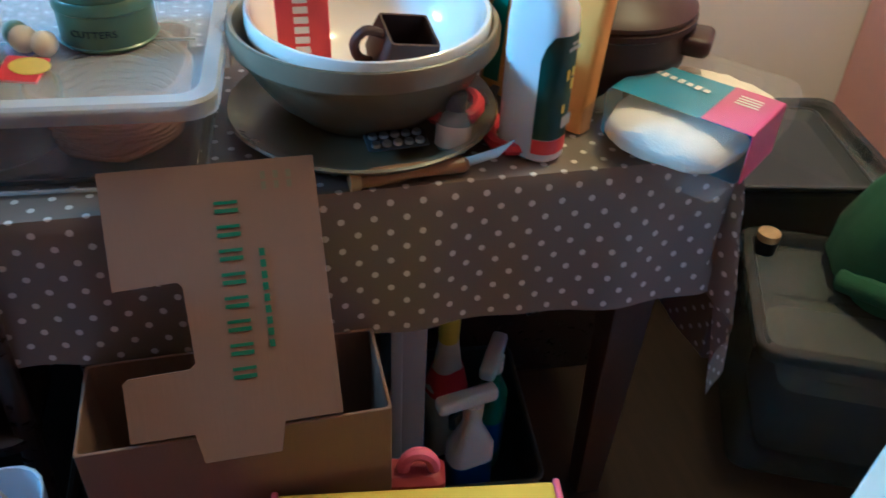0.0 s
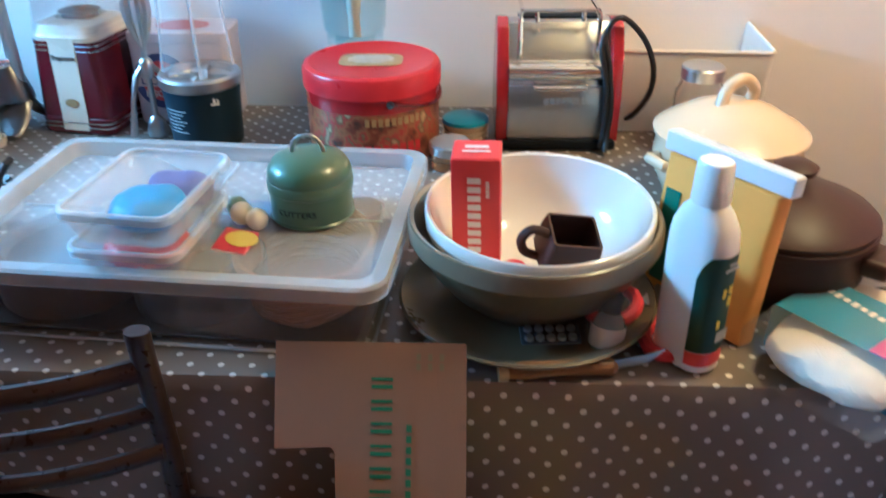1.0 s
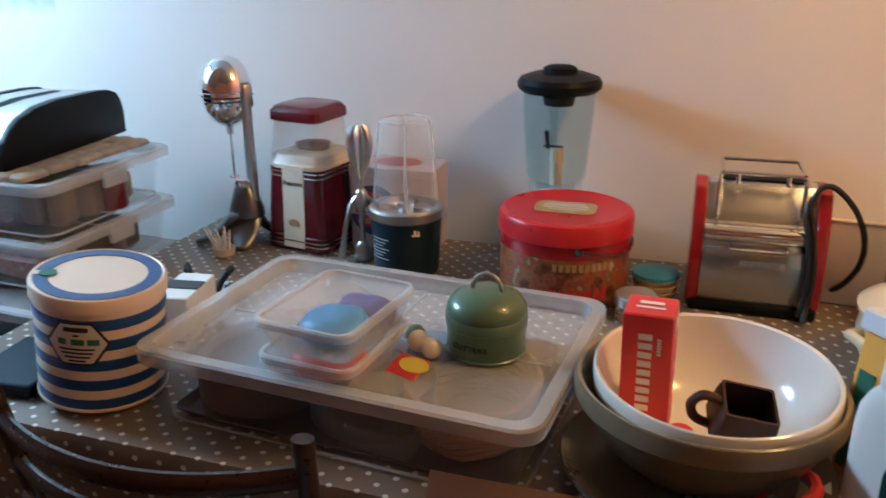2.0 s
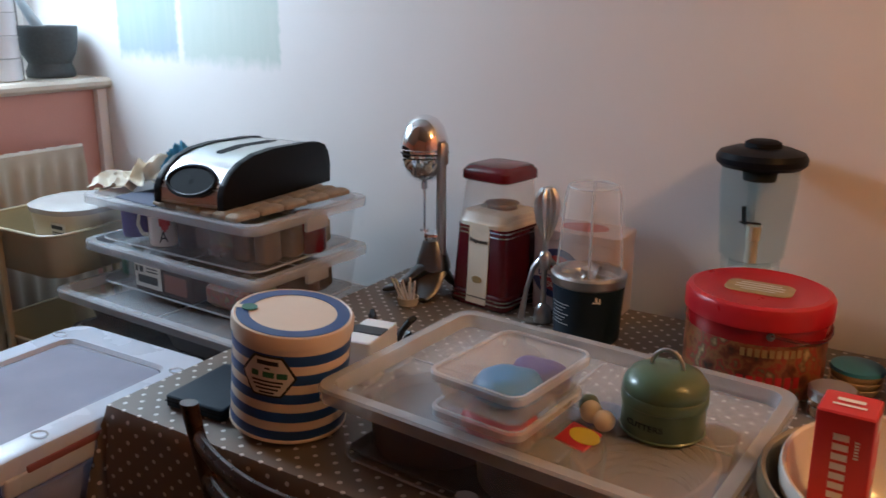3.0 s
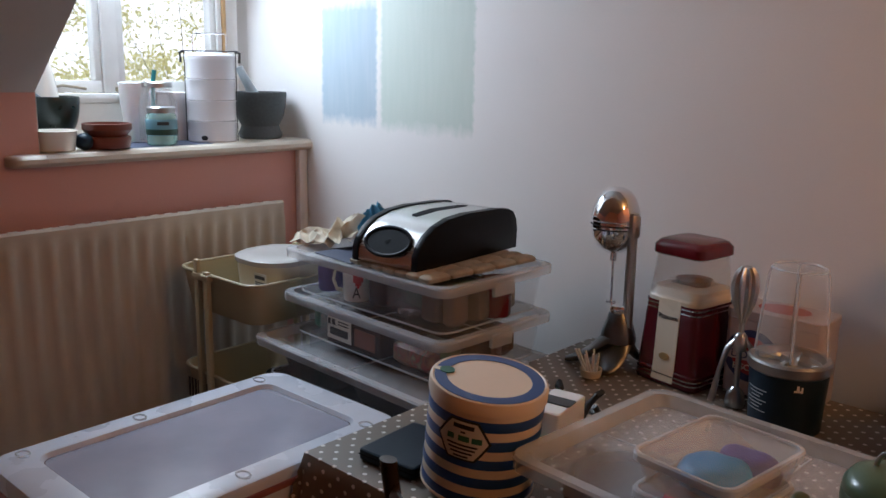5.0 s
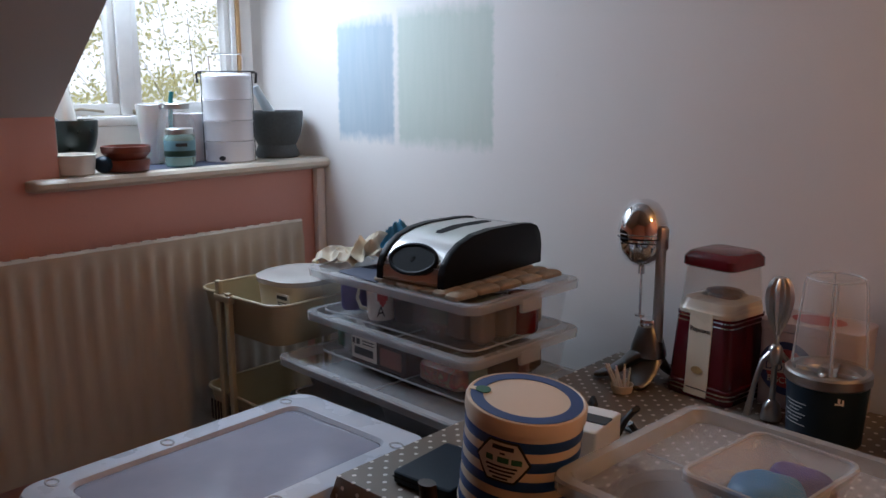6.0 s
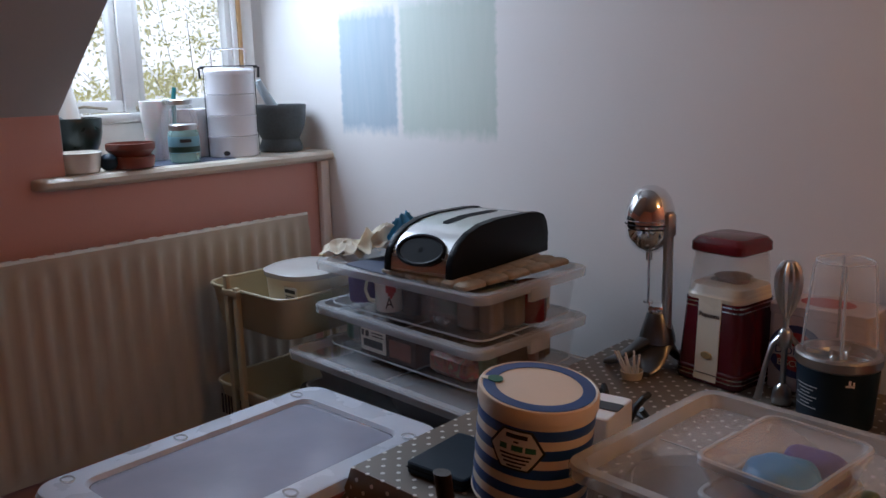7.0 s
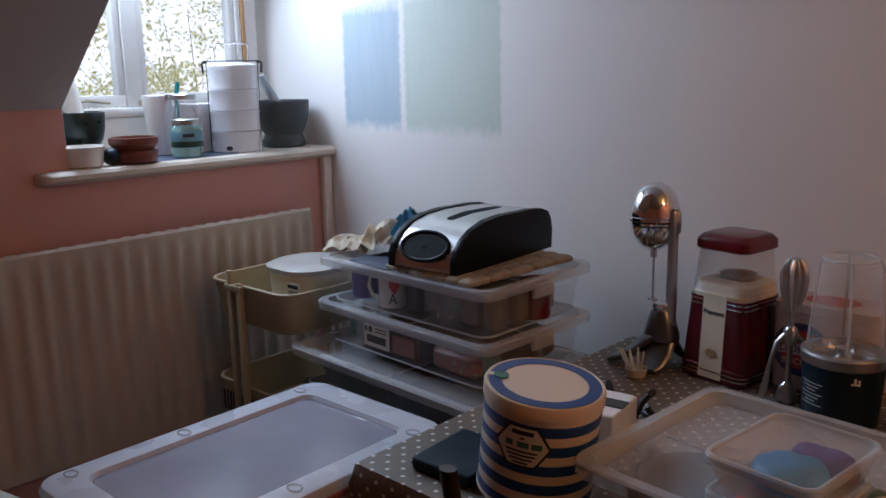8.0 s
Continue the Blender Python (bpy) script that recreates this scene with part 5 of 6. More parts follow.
# ---- on the lid of the clear box ----
ZL = ZT + 0.101
gt = thing("cutter_tin", pose(-0.060, 0.690, ZL) @ Matrix.Diagonal((0.97, 0.97, 0.84, 1)), "sage green domed cutter tin with loop handle", "tin")
part("body", lathe([(0, 0), (0.056, 0), (0.058, 0.003), (0.058, 0.055), (0, 0.055)], 44), "green", gt)
gl = part("lid", lathe([(0.0585, 0.052), (0.0605, 0.054), (0.0605, 0.068), (0.0585, 0.071), (0.0595, 0.074), (0.058, 0.085), (0.05, 0.099), (0.034, 0.108), (0.018, 0.111), (0, 0.112)], 44), "green", gt)
part("handle", tube(arc(0, 0.108, 0.022, 0, 180, 12, rz=0.030), 0.0032, 8), "satin", gl)
part("bead", lathe([(0.058, 0.003), (0.0598, 0.005), (0.058, 0.007)], 44), "green", gt)
letters("lettering", "CUTTERS", 0.0135, "navy", gt, facing(-0.012, -0.0568, 0.028, -12), 0.058)


def tub(m, w, d, h, fill, fz, label):
    t = thing("food_tub", m, label, "tub", "stacked food tubs")
    part("body", open_box(w * 0.84, d * 0.84, w * 0.97, d * 0.97, h - 0.005, 0.0018, 0.02), "tub", t)
    part("lid", rbox([(h - 0.010, w, d, 0.022), (h - 0.003, w, d, 0.022), (h, w - 0.004, d - 0.004, 0.02), (h, w - 0.014, d - 0.014, 0.018), (h - 0.003, w - 0.018, d - 0.018, 0.016)], 5, False, True), "tublid", t, "frosted snap lid")
    part("rim", rbox([(h - 0.011, w + 0.001, d + 0.001, 0.022), (h - 0.002, w + 0.001, d + 0.001, 0.022), (h + 0.0006, w - 0.003, d - 0.003, 0.021), (h + 0.0006, w - 0.011, d - 0.011, 0.019), (h - 0.002, w - 0.013, d - 0.013, 0.018)], 5, False, False), "clearrim", t)
    for k, (fm, x, y, sx, sy, zz) in enumerate(fill):
        bm = lathe([(0, 0), (0.8, 0), (0.95, 0.2), (1.0, 0.4), (0.96, 0.64), (0.84, 0.82), (0.66, 0.93), (0.4, 0.99), (0.2, 1.0), (0, 1.0)], 32)
        bm.transform(Matrix.Translation((x, y, 0.003)) @ Matrix.Diagonal((sx, sy, zz, 1)))
        for v in bm.verts:
            v.co += 0.004 * noise.noise_vector(v.co * 40 + Vector((k, 0, 0)))
        part("contents", bm, fm, t)
    return t


tub(pose(-0.245, 0.586, ZL, 0, 0, -6), 0.145, 0.185, 0.045, [("redblob", 0.0, -0.02, 0.055, 0.05, 0.034)], 0, "clear food tub with red contents")
tub(pose(-0.243, 0.590, ZL + 0.046, 0, 0, -8), 0.150, 0.195, 0.049, [("blueblob", 0.005, -0.015, 0.048, 0.048, 0.036), ("purple", 0.02, 0.045, 0.045, 0.03, 0.036)], 0, "clear food tub with blue and purple contents")
pkt = thing("seed_packet", pose(-0.147, 0.602, ZL + 0.001, 16, 0, -18), "folded red and yellow packet", "packet")
part("packet", slab(0.050, 0.042, 0.004, 0.002), "redcard", pkt)
part("sunburst", moved(lathe([(0, 0.001), (0.02, 0.001), (0.02, 0)], 20, 1.2, 0.7), pose(0.008, 0.004, 0.004)), "yellow", pkt)
eg = thing("small_bag", pose(-0.150, 0.655, ZL), "small clear bag with pale balls", "bag")
for i, (x, y, r, mm) in enumerate(((0, 0, 0.016, "cottoncream"), (0.024, -0.014, 0.015, "cream"), (-0.012, 0.022, 0.015, "green"))):
    part("ball", moved(lathe([(0, 0)] + [(r * math.sin(radians(a)), r - r * math.cos(radians(a))) for a in range(20, 180, 20)] + [(0, 2 * r)], 16), pose(x, y, 0)), mm, eg)
part("film", lathe([(0.04, 0.001), (0.045, 0.02), (0.03, 0.042), (0.012, 0.05)], 20), "film", eg)


# ---- inside the clear boxes ----
def pan(m, r, h, material, label):
    p = thing("pan", m, label, "pan", "pans in the clear box")
    part("body", lathe([(0, 0), (r * 0.9, 0), (r, 0.006), (r * 1.03, h), (r * 0.99, h), (r * 0.95, 0.006), (0, 0.005)], 36), material, p)
    part("handle", tube([(r * 0.98, 0, h * 0.8), (r * 1.15, 0.0, h * 0.85), (r * 1.25, 0.012, h * 0.82)], 0.008, 8), material, p)
    return p


BOXP = pose(-0.219, 0.688, ZT, 0, 0, -4.7)
pan(BOXP @ pose(-0.160, -0.072, 0.017, 0, 0, 200), 0.098, 0.066, "brownglaze", "brown enamel pan inside clear box")
pan(BOXP @ pose(-0.160, -0.072, 0.070, 0, 0, 160), 0.084, 0.022, "darkpan", "dark shallow pan resting in another pan")
pan(BOXP @ pose(0.022, -0.078, 0.017, 0, 0, 60), 0.088, 0.058, "darkpan", "dark non-stick pan inside clear box")
nv = thing("navy_folder", BOXP @ pose(-0.005, -0.120, 0.076, 0, 0, 2), "navy blue folded cloth inside clear box", "cloth")
part("cloth", slab(0.17, 0.05, 0.02, 0.006), "slate", nv)
bsk = thing("basket", BOXP @ pose(0.165, -0.055, 0.017), "oval woven wicker basket inside clear box", "basket")
for i in range(9):
    z, s = 0.006 + i * 0.0085, 0.82 + 0.024 * i
    part("cane", tube([(0.088 * s * math.cos(a), 0.105 * s * math.sin(a), z + 0.003 * math.sin(6 * a + i)) for a in [k * 2 * math.pi / 28 for k in range(28)]], 0.0055, 6, True), "wicker", bsk)
part("base", lathe([(0, 0), (0.075, 0), (0.075, 0.004), (0, 0.004)], 24, 1, 1.15), "wicker", bsk)
part("weave", lathe([(0.07, 0.004), (0.086, 0.058)], 28, 1, 1.19), "wicker", bsk)
gd = thing("glass_dish", BOXP @ pose(0.075, -0.158, 0.017), "small rectangular glass dish inside clear box", "dish")
part("dish", open_box(0.10, 0.024, 0.112, 0.028, 0.035, 0.003, 0.010), "film", gd)
for i, (x, y, mm) in enumerate(((-0.17, 0.10, "cream"), (-0.07, 0.11, "tub"), (0.04, 0.1, "purple"), (0.2, 0.13, "maroonlid"))):
    o = thing("small_cup", BOXP @ pose(x, y, 0.004), "small cup among pans in clear box", "cup", "cups in the clear box")
    part("cup", lathe([(0, 0), (0.028, 0), (0.036, 0.05), (0.033, 0.05), (0.026, 0.004), (0, 0.004)], 24), mm, o)


def mug(m, material, label, heart=False):
    g = thing("mug", m, label, "mug", "mugs in the box")
    part("body", lathe([(0, 0), (0.036, 0), (0.039, 0.004), (0.041, 0.076), (0.0385, 0.076), (0.036, 0.008), (0, 0.006)], 30), material, g)
    part("handle", tube([(0.038, 0, 0.062), (0.062, 0, 0.062), (0.068, 0, 0.04), (0.058, 0, 0.02), (0.038, 0, 0.016)], 0.005, 8), material, g)
    if heart:
        bars("heart", [(0, 0.0, 0.028, 0.014), (-0.008, 0.010, 0.012, 0.010), (0.008, 0.010, 0.012, 0.010), (0, -0.010, 0.017, 0.008), (0, -0.016, 0.007, 0.006)], "redcard", g, pose(0, 0, 0) @ facing(-0.0139, 0.0382, 0.05, 200), 0.04, 0.001)
        letters("lettering", "A", 0.034, "ink", g, facing(-0.0090, 0.0397, 0.02, 193), 0.04)
    return g


for name, mm, m, w, d, h in (("roasting_tray", "darkpan", BOXP @ pose(0.0, 0.0, 0.0032), 0.525, 0.340, 0.012), ("roasting_tray", "copperbrown", BOXP @ pose(-0.12, 0.06, 0.0155, 0, 0, 3), 0.26, 0.18, 0.03)):
    o = thing(name, m, "dark roasting tray lying in bottom of clear box", "tray", "trays in the clear box")
    part("tray", open_box(w * 0.96, d * 0.96, w, d, h, 0.002, 0.02), mm, o)
BA = pose(-1.270, 1.085, 0.856, 0, 0, -2.5) @ Matrix.Diagonal((0.87, 1, 1.2, 1))
mug(BA @ pose(-0.245, -0.10, 0, 0, 0, 120), "purple", "purple and white mug in clear box")
mug(BA @ pose(-0.10, -0.118, 0, 0, 0, 215), "whiteglaze", "white souvenir mug with red heart", True)
mug(BA @ pose(-0.02, -0.09, 0, 0, 0, 40), "brownglaze", "dark brown mug in clear box")
mug(BA @ pose(0.278, 0.04, 0, 0, 0, 200), "maroonlid", "dark red mug in clear box")
for i, (x, y, w, d, h, mm, lb) in enumerate(((0.10, -0.10, 0.13, 0.07, 0.066, "tub", "clear tub of green packets"), (0.10, -0.02, 0.26, 0.10, 0.07, "labelgreen", "green paper packet"), (0.20, -0.09, 0.06, 0.07, 0.07, "shadedpaper", "shade-darkened paper packet"),
                                             (0.265, -0.09, 0.045, 0.06, 0.068, "shadedpaper", "folded shade-darkened packet"), (0.26, -0.02, 0.07, 0.05, 0.062, "shadedpaper", "creased shade-darkened packet"), (0.15, -0.06, 0.05, 0.05, 0.055, "labelgreen", "dark green packet"))):
    o = thing("packet", BA @ pose(x, y, 0, 0, 0, 7 * i - 12), lb + " in clear box", "packet")
    part("packet", slab(w, d, h, 0.012, 0, 0.006), mm, o)
BB = pose(-1.268, 1.075, 0.745, 0, 0, -3.5) @ Matrix.Diagonal((0.87, 1, 1.1, 1))
lbx = thing("labelled_carton", BB @ pose(-0.05, -0.115, 0, 0, 0, 0), "dark carton with white printed label in clear box", "carton")
part("carton", slab(0.24, 0.09, 0.07, 0.003), "brownpaper", lbx)
part("label", boxbm(-0.115, -0.0470, 0.008, -0.005, -0.0455, 0.062), "labelwhite", lbx)
bars("label_print", [(-0.045, 0.014, 0.012, 0.014), (-0.025, 0.014, 0.016, 0.014), (0.02, 0.018, 0.05, 0.003), (0.02, 0.011, 0.05, 0.003), (0.0, -0.008, 0.085, 0.018)], "ink", lbx, facing(-0.06, -0.0472, 0.035, 0))
part("red_panel", boxbm(0.01, -0.0465, 0.01, 0.10, -0.0455, 0.05), "tinprint", lbx)
for i, (x, y, w, d, h, mm, lb) in enumerate(((-0.285, -0.10, 0.04, 0.04, 0.06, "labelgreen", "green jar"), (-0.22, -0.11, 0.06, 0.05, 0.05, "tub", "clear tub"), (-0.2, 0.02, 0.10, 0.09, 0.055, "magenta", "pink packet"), (0.2, -0.08, 0.12, 0.1, 0.05, "green", "olive packet"), (0.22, 0.06, 0.12, 0.09, 0.04, "copperbrown", "brown packet"))):
    o = thing("packet", BB @ pose(x, y, 0, 0, 0, 9 * i - 14), lb + " in lower clear box", "packet")
    part("packet", slab(w, d, h, 0.012, 0, 0.006), mm, o)
for m, w, d, h, mm in ((BA @ pose(0.06, 0.05, 0), 0.44, 0.14, 0.058, "tinscene"), (BA @ pose(-0.2, 0.05, 0), 0.12, 0.14, 0.05, "slate"), (BB @ pose(0.0, 0.04, 0), 0.56, 0.18, 0.062, "brownpaper"), (BB @ pose(0.18, -0.115, 0), 0.16, 0.07, 0.05, "tinart")):
    o = thing("packet", m, "wide dark packet filling clear box", "packet")
    part("packet", slab(w, d, h, 0.02, 0, 0.01), mm, o)
BC = pose(-1.262, 1.032, 0.640, 0, 0, -3) @ Matrix.Diagonal((0.85, 1, 1, 1))
for i, (x, y, w, d, h, mm, lb) in enumerate(((-0.2, -0.05, 0.26, 0.25, 0.055, "shadegrey", "grey baking tray"), (0.15, -0.04, 0.3, 0.26, 0.045, "darkpan", "dark baking tin"))):
    o = thing("baking_tin", BC @ pose(x, y, 0), lb + " in wide clear box", "baking tin")
    part("tin", open_box(w * 0.9, d * 0.9, w, d, h, 0.003, 0.02), mm, o)
for zz in (0.004, 0.339):
    o = thing("folded_textiles", pose(-1.262, 1.042, zz, 0, 0, -3), "dark folded textiles filling deep box", "textiles", "textiles in deep boxes")
    part("textile", slab(0.54, 0.32, 0.24, 0.05, 0, 0.02), "slate", o)

# ---- on top of the stack ----
pad = thing("quilted_pad", pose(-1.165, 1.080, 0.9685, 0, 0, -4), "oatmeal quilted cotton pad under long toaster", "pad")
patch = part("quilt_patch", rbox([(0, 0.036, 0.068, 0.006), (0.004, 0.0400, 0.0725, 0.009), (0.009, 0.0395, 0.0715, 0.010), (0.0135, 0.031, 0.062, 0.012), (0.0150, 0.018, 0.046, 0.010)], 3), "oat", pad, at=pose(-0.123, -0.150, 0))
for i in range(7):
    for j in range(5):
        if i + j:
            q = new("quilt_patch", patch.data)
            q.parent, q.matrix_basis = pad, pose(-0.123 + 0.041 * i, -0.150 + 0.074 * j, 0.0004 * ((i * 3 + j * 5) % 4))


def long_toaster(m):
    t = thing("long_slot_toaster", m, "brushed steel and black long-slot toaster on quilted pad", "toaster")
    prof = [(0.0, 0.004), (0.002, 0.030), (0.012, 0.052), (0.034, 0.075), (0.068, 0.094), (0.115, 0.106), (0.18, 0.111), (0.30, 0.108), (0.345, 0.104), (0.372, 0.094), (0.386, 0.074), (0.39, 0.045), (0.39, 0.004)]
    part("steel_wrap", loft([[(x, y, z) for y, z in prof] for x in (-0.083, 0.083)]), "steel", t, "brushed steel wrap")
    for s in (-1, 1):
        x0 = 0.083 if s > 0 else -0.103
        p2 = [(y - 0.003 if y < 0.2 else y + 0.003, z + (0.003 if z > 0.01 else -0.004)) for y, z in prof]
        bm = loft([[(x0 + k, y, z) for y, z in p2] for k in (0.0, 0.02)])
        part("side_panel", bev(bm, 0.003), "black", t)
    part("slot", loft([[(x, y, z) for x, z in ((-w, 0.09), (w, 0.09), (w, zt), (-w, zt))] for y, w, zt in ((0.105, 0.008, 0.1045), (0.115, 0.014, 0.1068), (0.18, 0.016, 0.1116), (0.24, 0.016, 0.1103), (0.295, 0.014, 0.1090), (0.305, 0.008, 0.1084))]), "softblack", t)
    ring = [(0.067 * math.cos(a), 0.037 * math.sin(a)) for a in [k * 2 * math.pi / 32 for k in range(32)]]
    fm = pose(0.0, 0.0165, 0.0535, 52, 0, 0)
    part("knob_ring", moved(tube([(x, y, 0.004) for x, y in ring], 0.005, 8, True), fm), "black", t)
    part("knob_well", moved(loft([[(x * k, y * k, z) for x, y in ring] for k, z in ((1.0, 0.005), (0.85, 0.0025), (0.5, 0.001))]), fm), "softblack", t)
    part("knob", moved(lathe([(0.012, 0.001), (0.011, 0.004), (0.008, 0.005), (0, 0.005)], 24), fm), "softblack", t)
    return t


long_toaster(pose(-1.191, 0.899, 0.9825, 0, 0, 3))


def cloth_heap(m, label, spec):
    h = thing("tea_towel", m, label, "tea towel", "tea towels on the box")
    for k, (mm, x, y, s, hh) in enumerate(spec):
        bm = bmesh.new()
        n = 44
        vs = [[bm.verts.new((x + s * (i / n - 0.5), y + s * 0.75 * (j / n - 0.5), 0.003 + max(0, hh * (1 - 2.2 * ((i / n - 0.5) ** 2 + (j / n - 0.5) ** 2)) * (0.50 + 0.62 * (1 - abs(noise.noise((i * 0.085 + k * 7, j * 0.07, k * 2.3))) * 2.2))) )) for j in range(n + 1)] for i in range(n + 1)]
        for i in range(n):
            for j in range(n):
                bm.faces.new((vs[i][j], vs[i + 1][j], vs[i + 1][j + 1], vs[i][j + 1]))
        for v in bm.verts:
            d = noise.noise_vector(v.co * 17 + Vector((k * 3, 0, 0))) * 0.016
            v.co += Vector((d.x, d.y, abs(d.z) * 0.6))
        part("fold", bm, mm, h)
    return h


cloth_heap(pose(-1.443, 1.052, 0.9685, 0, 0, 15), "crumpled cream cotton tea towel on box lid", [("cottoncream", 0, 0, 0.20, 0.075), ("cottoncream", -0.11, -0.02, 0.14, 0.035)])
cloth_heap(pose(-1.388, 1.067, 0.970, 0, 0, -20), "crumpled teal blue cotton cloth on box lid", [("cottonblue", 0.0, 0, 0.13, 0.105)])
cloth_heap(pose(-1.383, 1.207, 0.970, 0, 0, 10), "small cream cotton cloth behind teal cloth", [("cottoncream", 0.0, 0, 0.14, 0.075)])
dm = thing("dark_mat", pose(-1.368, 1.002, 0.9685, 0, 0, -6), "thin dark place mat on box lid", "mat")
part("mat", slab(0.16, 0.2, 0.003, 0.006), "slate", dm)


# ---- large white-lidded boxes beside the table ----
def lidded_crate(m, w, d, h, label):
    c = thing("lidded_crate", m, label, "storage box", "white-lidded crates")
    part("body", open_box(w - 0.07, d - 0.07, w - 0.035, d - 0.035, h - 0.02, 0.003, 0.03), "crate", c)
    part("contents", slab(w - 0.1, d - 0.1, h - 0.09, 0.04, 0.006, 0.02), "purplecloth", c, "mauve textiles inside")
    ring = [(h - 0.040, w - 0.016, d - 0.016, 0.04), (h - 0.036, w - 0.004, d - 0.004, 0.045), (h - 0.012, w, d, 0.045), (h - 0.002, w - 0.008, d - 0.008, 0.045), (h, w - 0.02, d - 0.02, 0.042),
            (h, w - 0.115, d - 0.14, 0.03), (h - 0.008, w - 0.128, d - 0.152, 0.025)]
    lid = part("lid", rbox(ring, 6, False, False), "whitelid", c, "bluish white translucent lid")
    part("lid_panel", slab(w - 0.130, d - 0.154, 0.003, 0.024, h - 0.011, 0.0008), "lidfrost", lid)
    for sx in (-1, 1):
        for yy in (-0.27, -0.04, 0.255):
            part("dimple", moved(join(lathe([(0.017, 0.001), (0.015, -0.003), (0, -0.004)], 18, 1.1, 0.75), tube([(0.015 * math.cos(a), 0.011 * math.sin(a), 0.001) for a in [k * 0.5236 for k in range(12)]], 0.0018, 6, True)), pose(sx * (w / 2 - 0.034), yy, h + 0.0005)), "clearrim", lid)
        part("handle_flap", bev(boxbm(sx * (w / 2 - 0.006) - 0.008, -0.13, h - 0.066, sx * (w / 2 - 0.006) + 0.008, 0.16, h - 0.03), 0.006, 3), "whitelid", c)
        part("handle_shade", bev(boxbm(sx * (w / 2 + 0.001) - 0.003, -0.09, h - 0.035, sx * (w / 2 + 0.001) + 0.003, 0.12, h - 0.022), 0.0025, 2), "moored2", c)
    return c


lidded_crate(pose(-1.178, 0.410, 0.36, 0, 0, 0.4), 0.425, 0.66, 0.362, "large translucent crate with bluish white lid beside table")
lidded_crate(pose(-1.178, 0.410, 0.0, 0, 0, 0), 0.425, 0.66, 0.358, "large translucent crate standing on floor under another")
wcard = thing("white_board", pose(-1.430, -0.086, 0.70, 0, 0, 12), "white shoe box beside crate", "box")
part("box", slab(0.30, 0.20, 0.03, 0.004), "whiteplastic", wcard)
part("stand", slab(0.27, 0.17, 0.70, 0.004, -0.70), "whiteplastic", wcard)


# ---- trolley by the radiator ----
tr = thing("utility_trolley", pose(-1.799, 0.997, 0), "cream metal three-tier utility trolley beside radiator", "trolley")
for z in (0.14, 0.45, 0.745):
    ty = part("tray", moved(open_box(0.34, 0.30, 0.37, 0.33, 0.115, 0.003, 0.05, 5), pose(0, 0, z)), "trolley", tr)
    part("tray_rim", tube([(x, y, z + 0.115) for x, y in rrect(0.372, 0.332, 0.05, 5)], 0.005, 8, True), "trolley", ty)
for sy in (-1, 1):
    for sx in (-0.065, -0.02):
        part("post", bev(boxbm(sx - 0.010, sy * 0.172 - 0.008, 0.05, sx + 0.010, sy * 0.172 + 0.008, 0.90 if sx < -0.03 else 0.87), 0.004), "trolley", tr)
    part("clamp", bev(boxbm(-0.082, sy * 0.172 - 0.011, 0.842, -0.004, sy * 0.172 + 0.011, 0.862), 0.004), "trolley", tr)
for sx in (-1, 1):
    for sy in (-1, 1):
        part("castor", moved(lathe([(0, -0.012), (0.022, -0.012), (0.025, -0.006), (0.025, 0.006), (0.022, 0.012), (0, 0.012)], 18), pose(sx * 0.13, sy * 0.12, 0.025, 90, 0, 0)), "black", tr)
        part("castor_stem", tube([(sx * 0.13, sy * 0.12, 0.03), (sx * 0.13, sy * 0.12, 0.145)], 0.007, 8), "trolley", tr)
part("mesh_strip", join(*[boxbm(-0.15 + 0.016 * i, -0.1665, 0.47, -0.142 + 0.016 * i, -0.1645, 0.53) for i in range(19)]), "darkwood", tr)
tb = thing("storage_tub", pose(-1.741, 1.013, 0.7495), "cream lidded tub with white label in trolley", "tub")
part("body", rbox([(0, 0.19, 0.19, 0.07), (0.12, 0.21, 0.21, 0.08), (0.145, 0.215, 0.215, 0.085)], 6), "cream", tb)
part("lid", rbox([(0.142, 0.225, 0.225, 0.09), (0.156, 0.228, 0.228, 0.09), (0.163, 0.20, 0.20, 0.085), (0.166, 0.14, 0.14, 0.065)], 6), "lidgrey", tb)
part("label", bev(boxbm(0.028, -0.107, 0.085, 0.085, -0.104, 0.125), 0.001, 1), "labelwhite", tb)
bars("label_print", [(0, 0.008, 0.045, 0.010), (0, -0.006, 0.04, 0.003), (0, -0.012, 0.04, 0.003)], "ink", tb, facing(0.056, -0.1075, 0.106, 0))

# ---- on the window sill ----
ZS = 1.1885


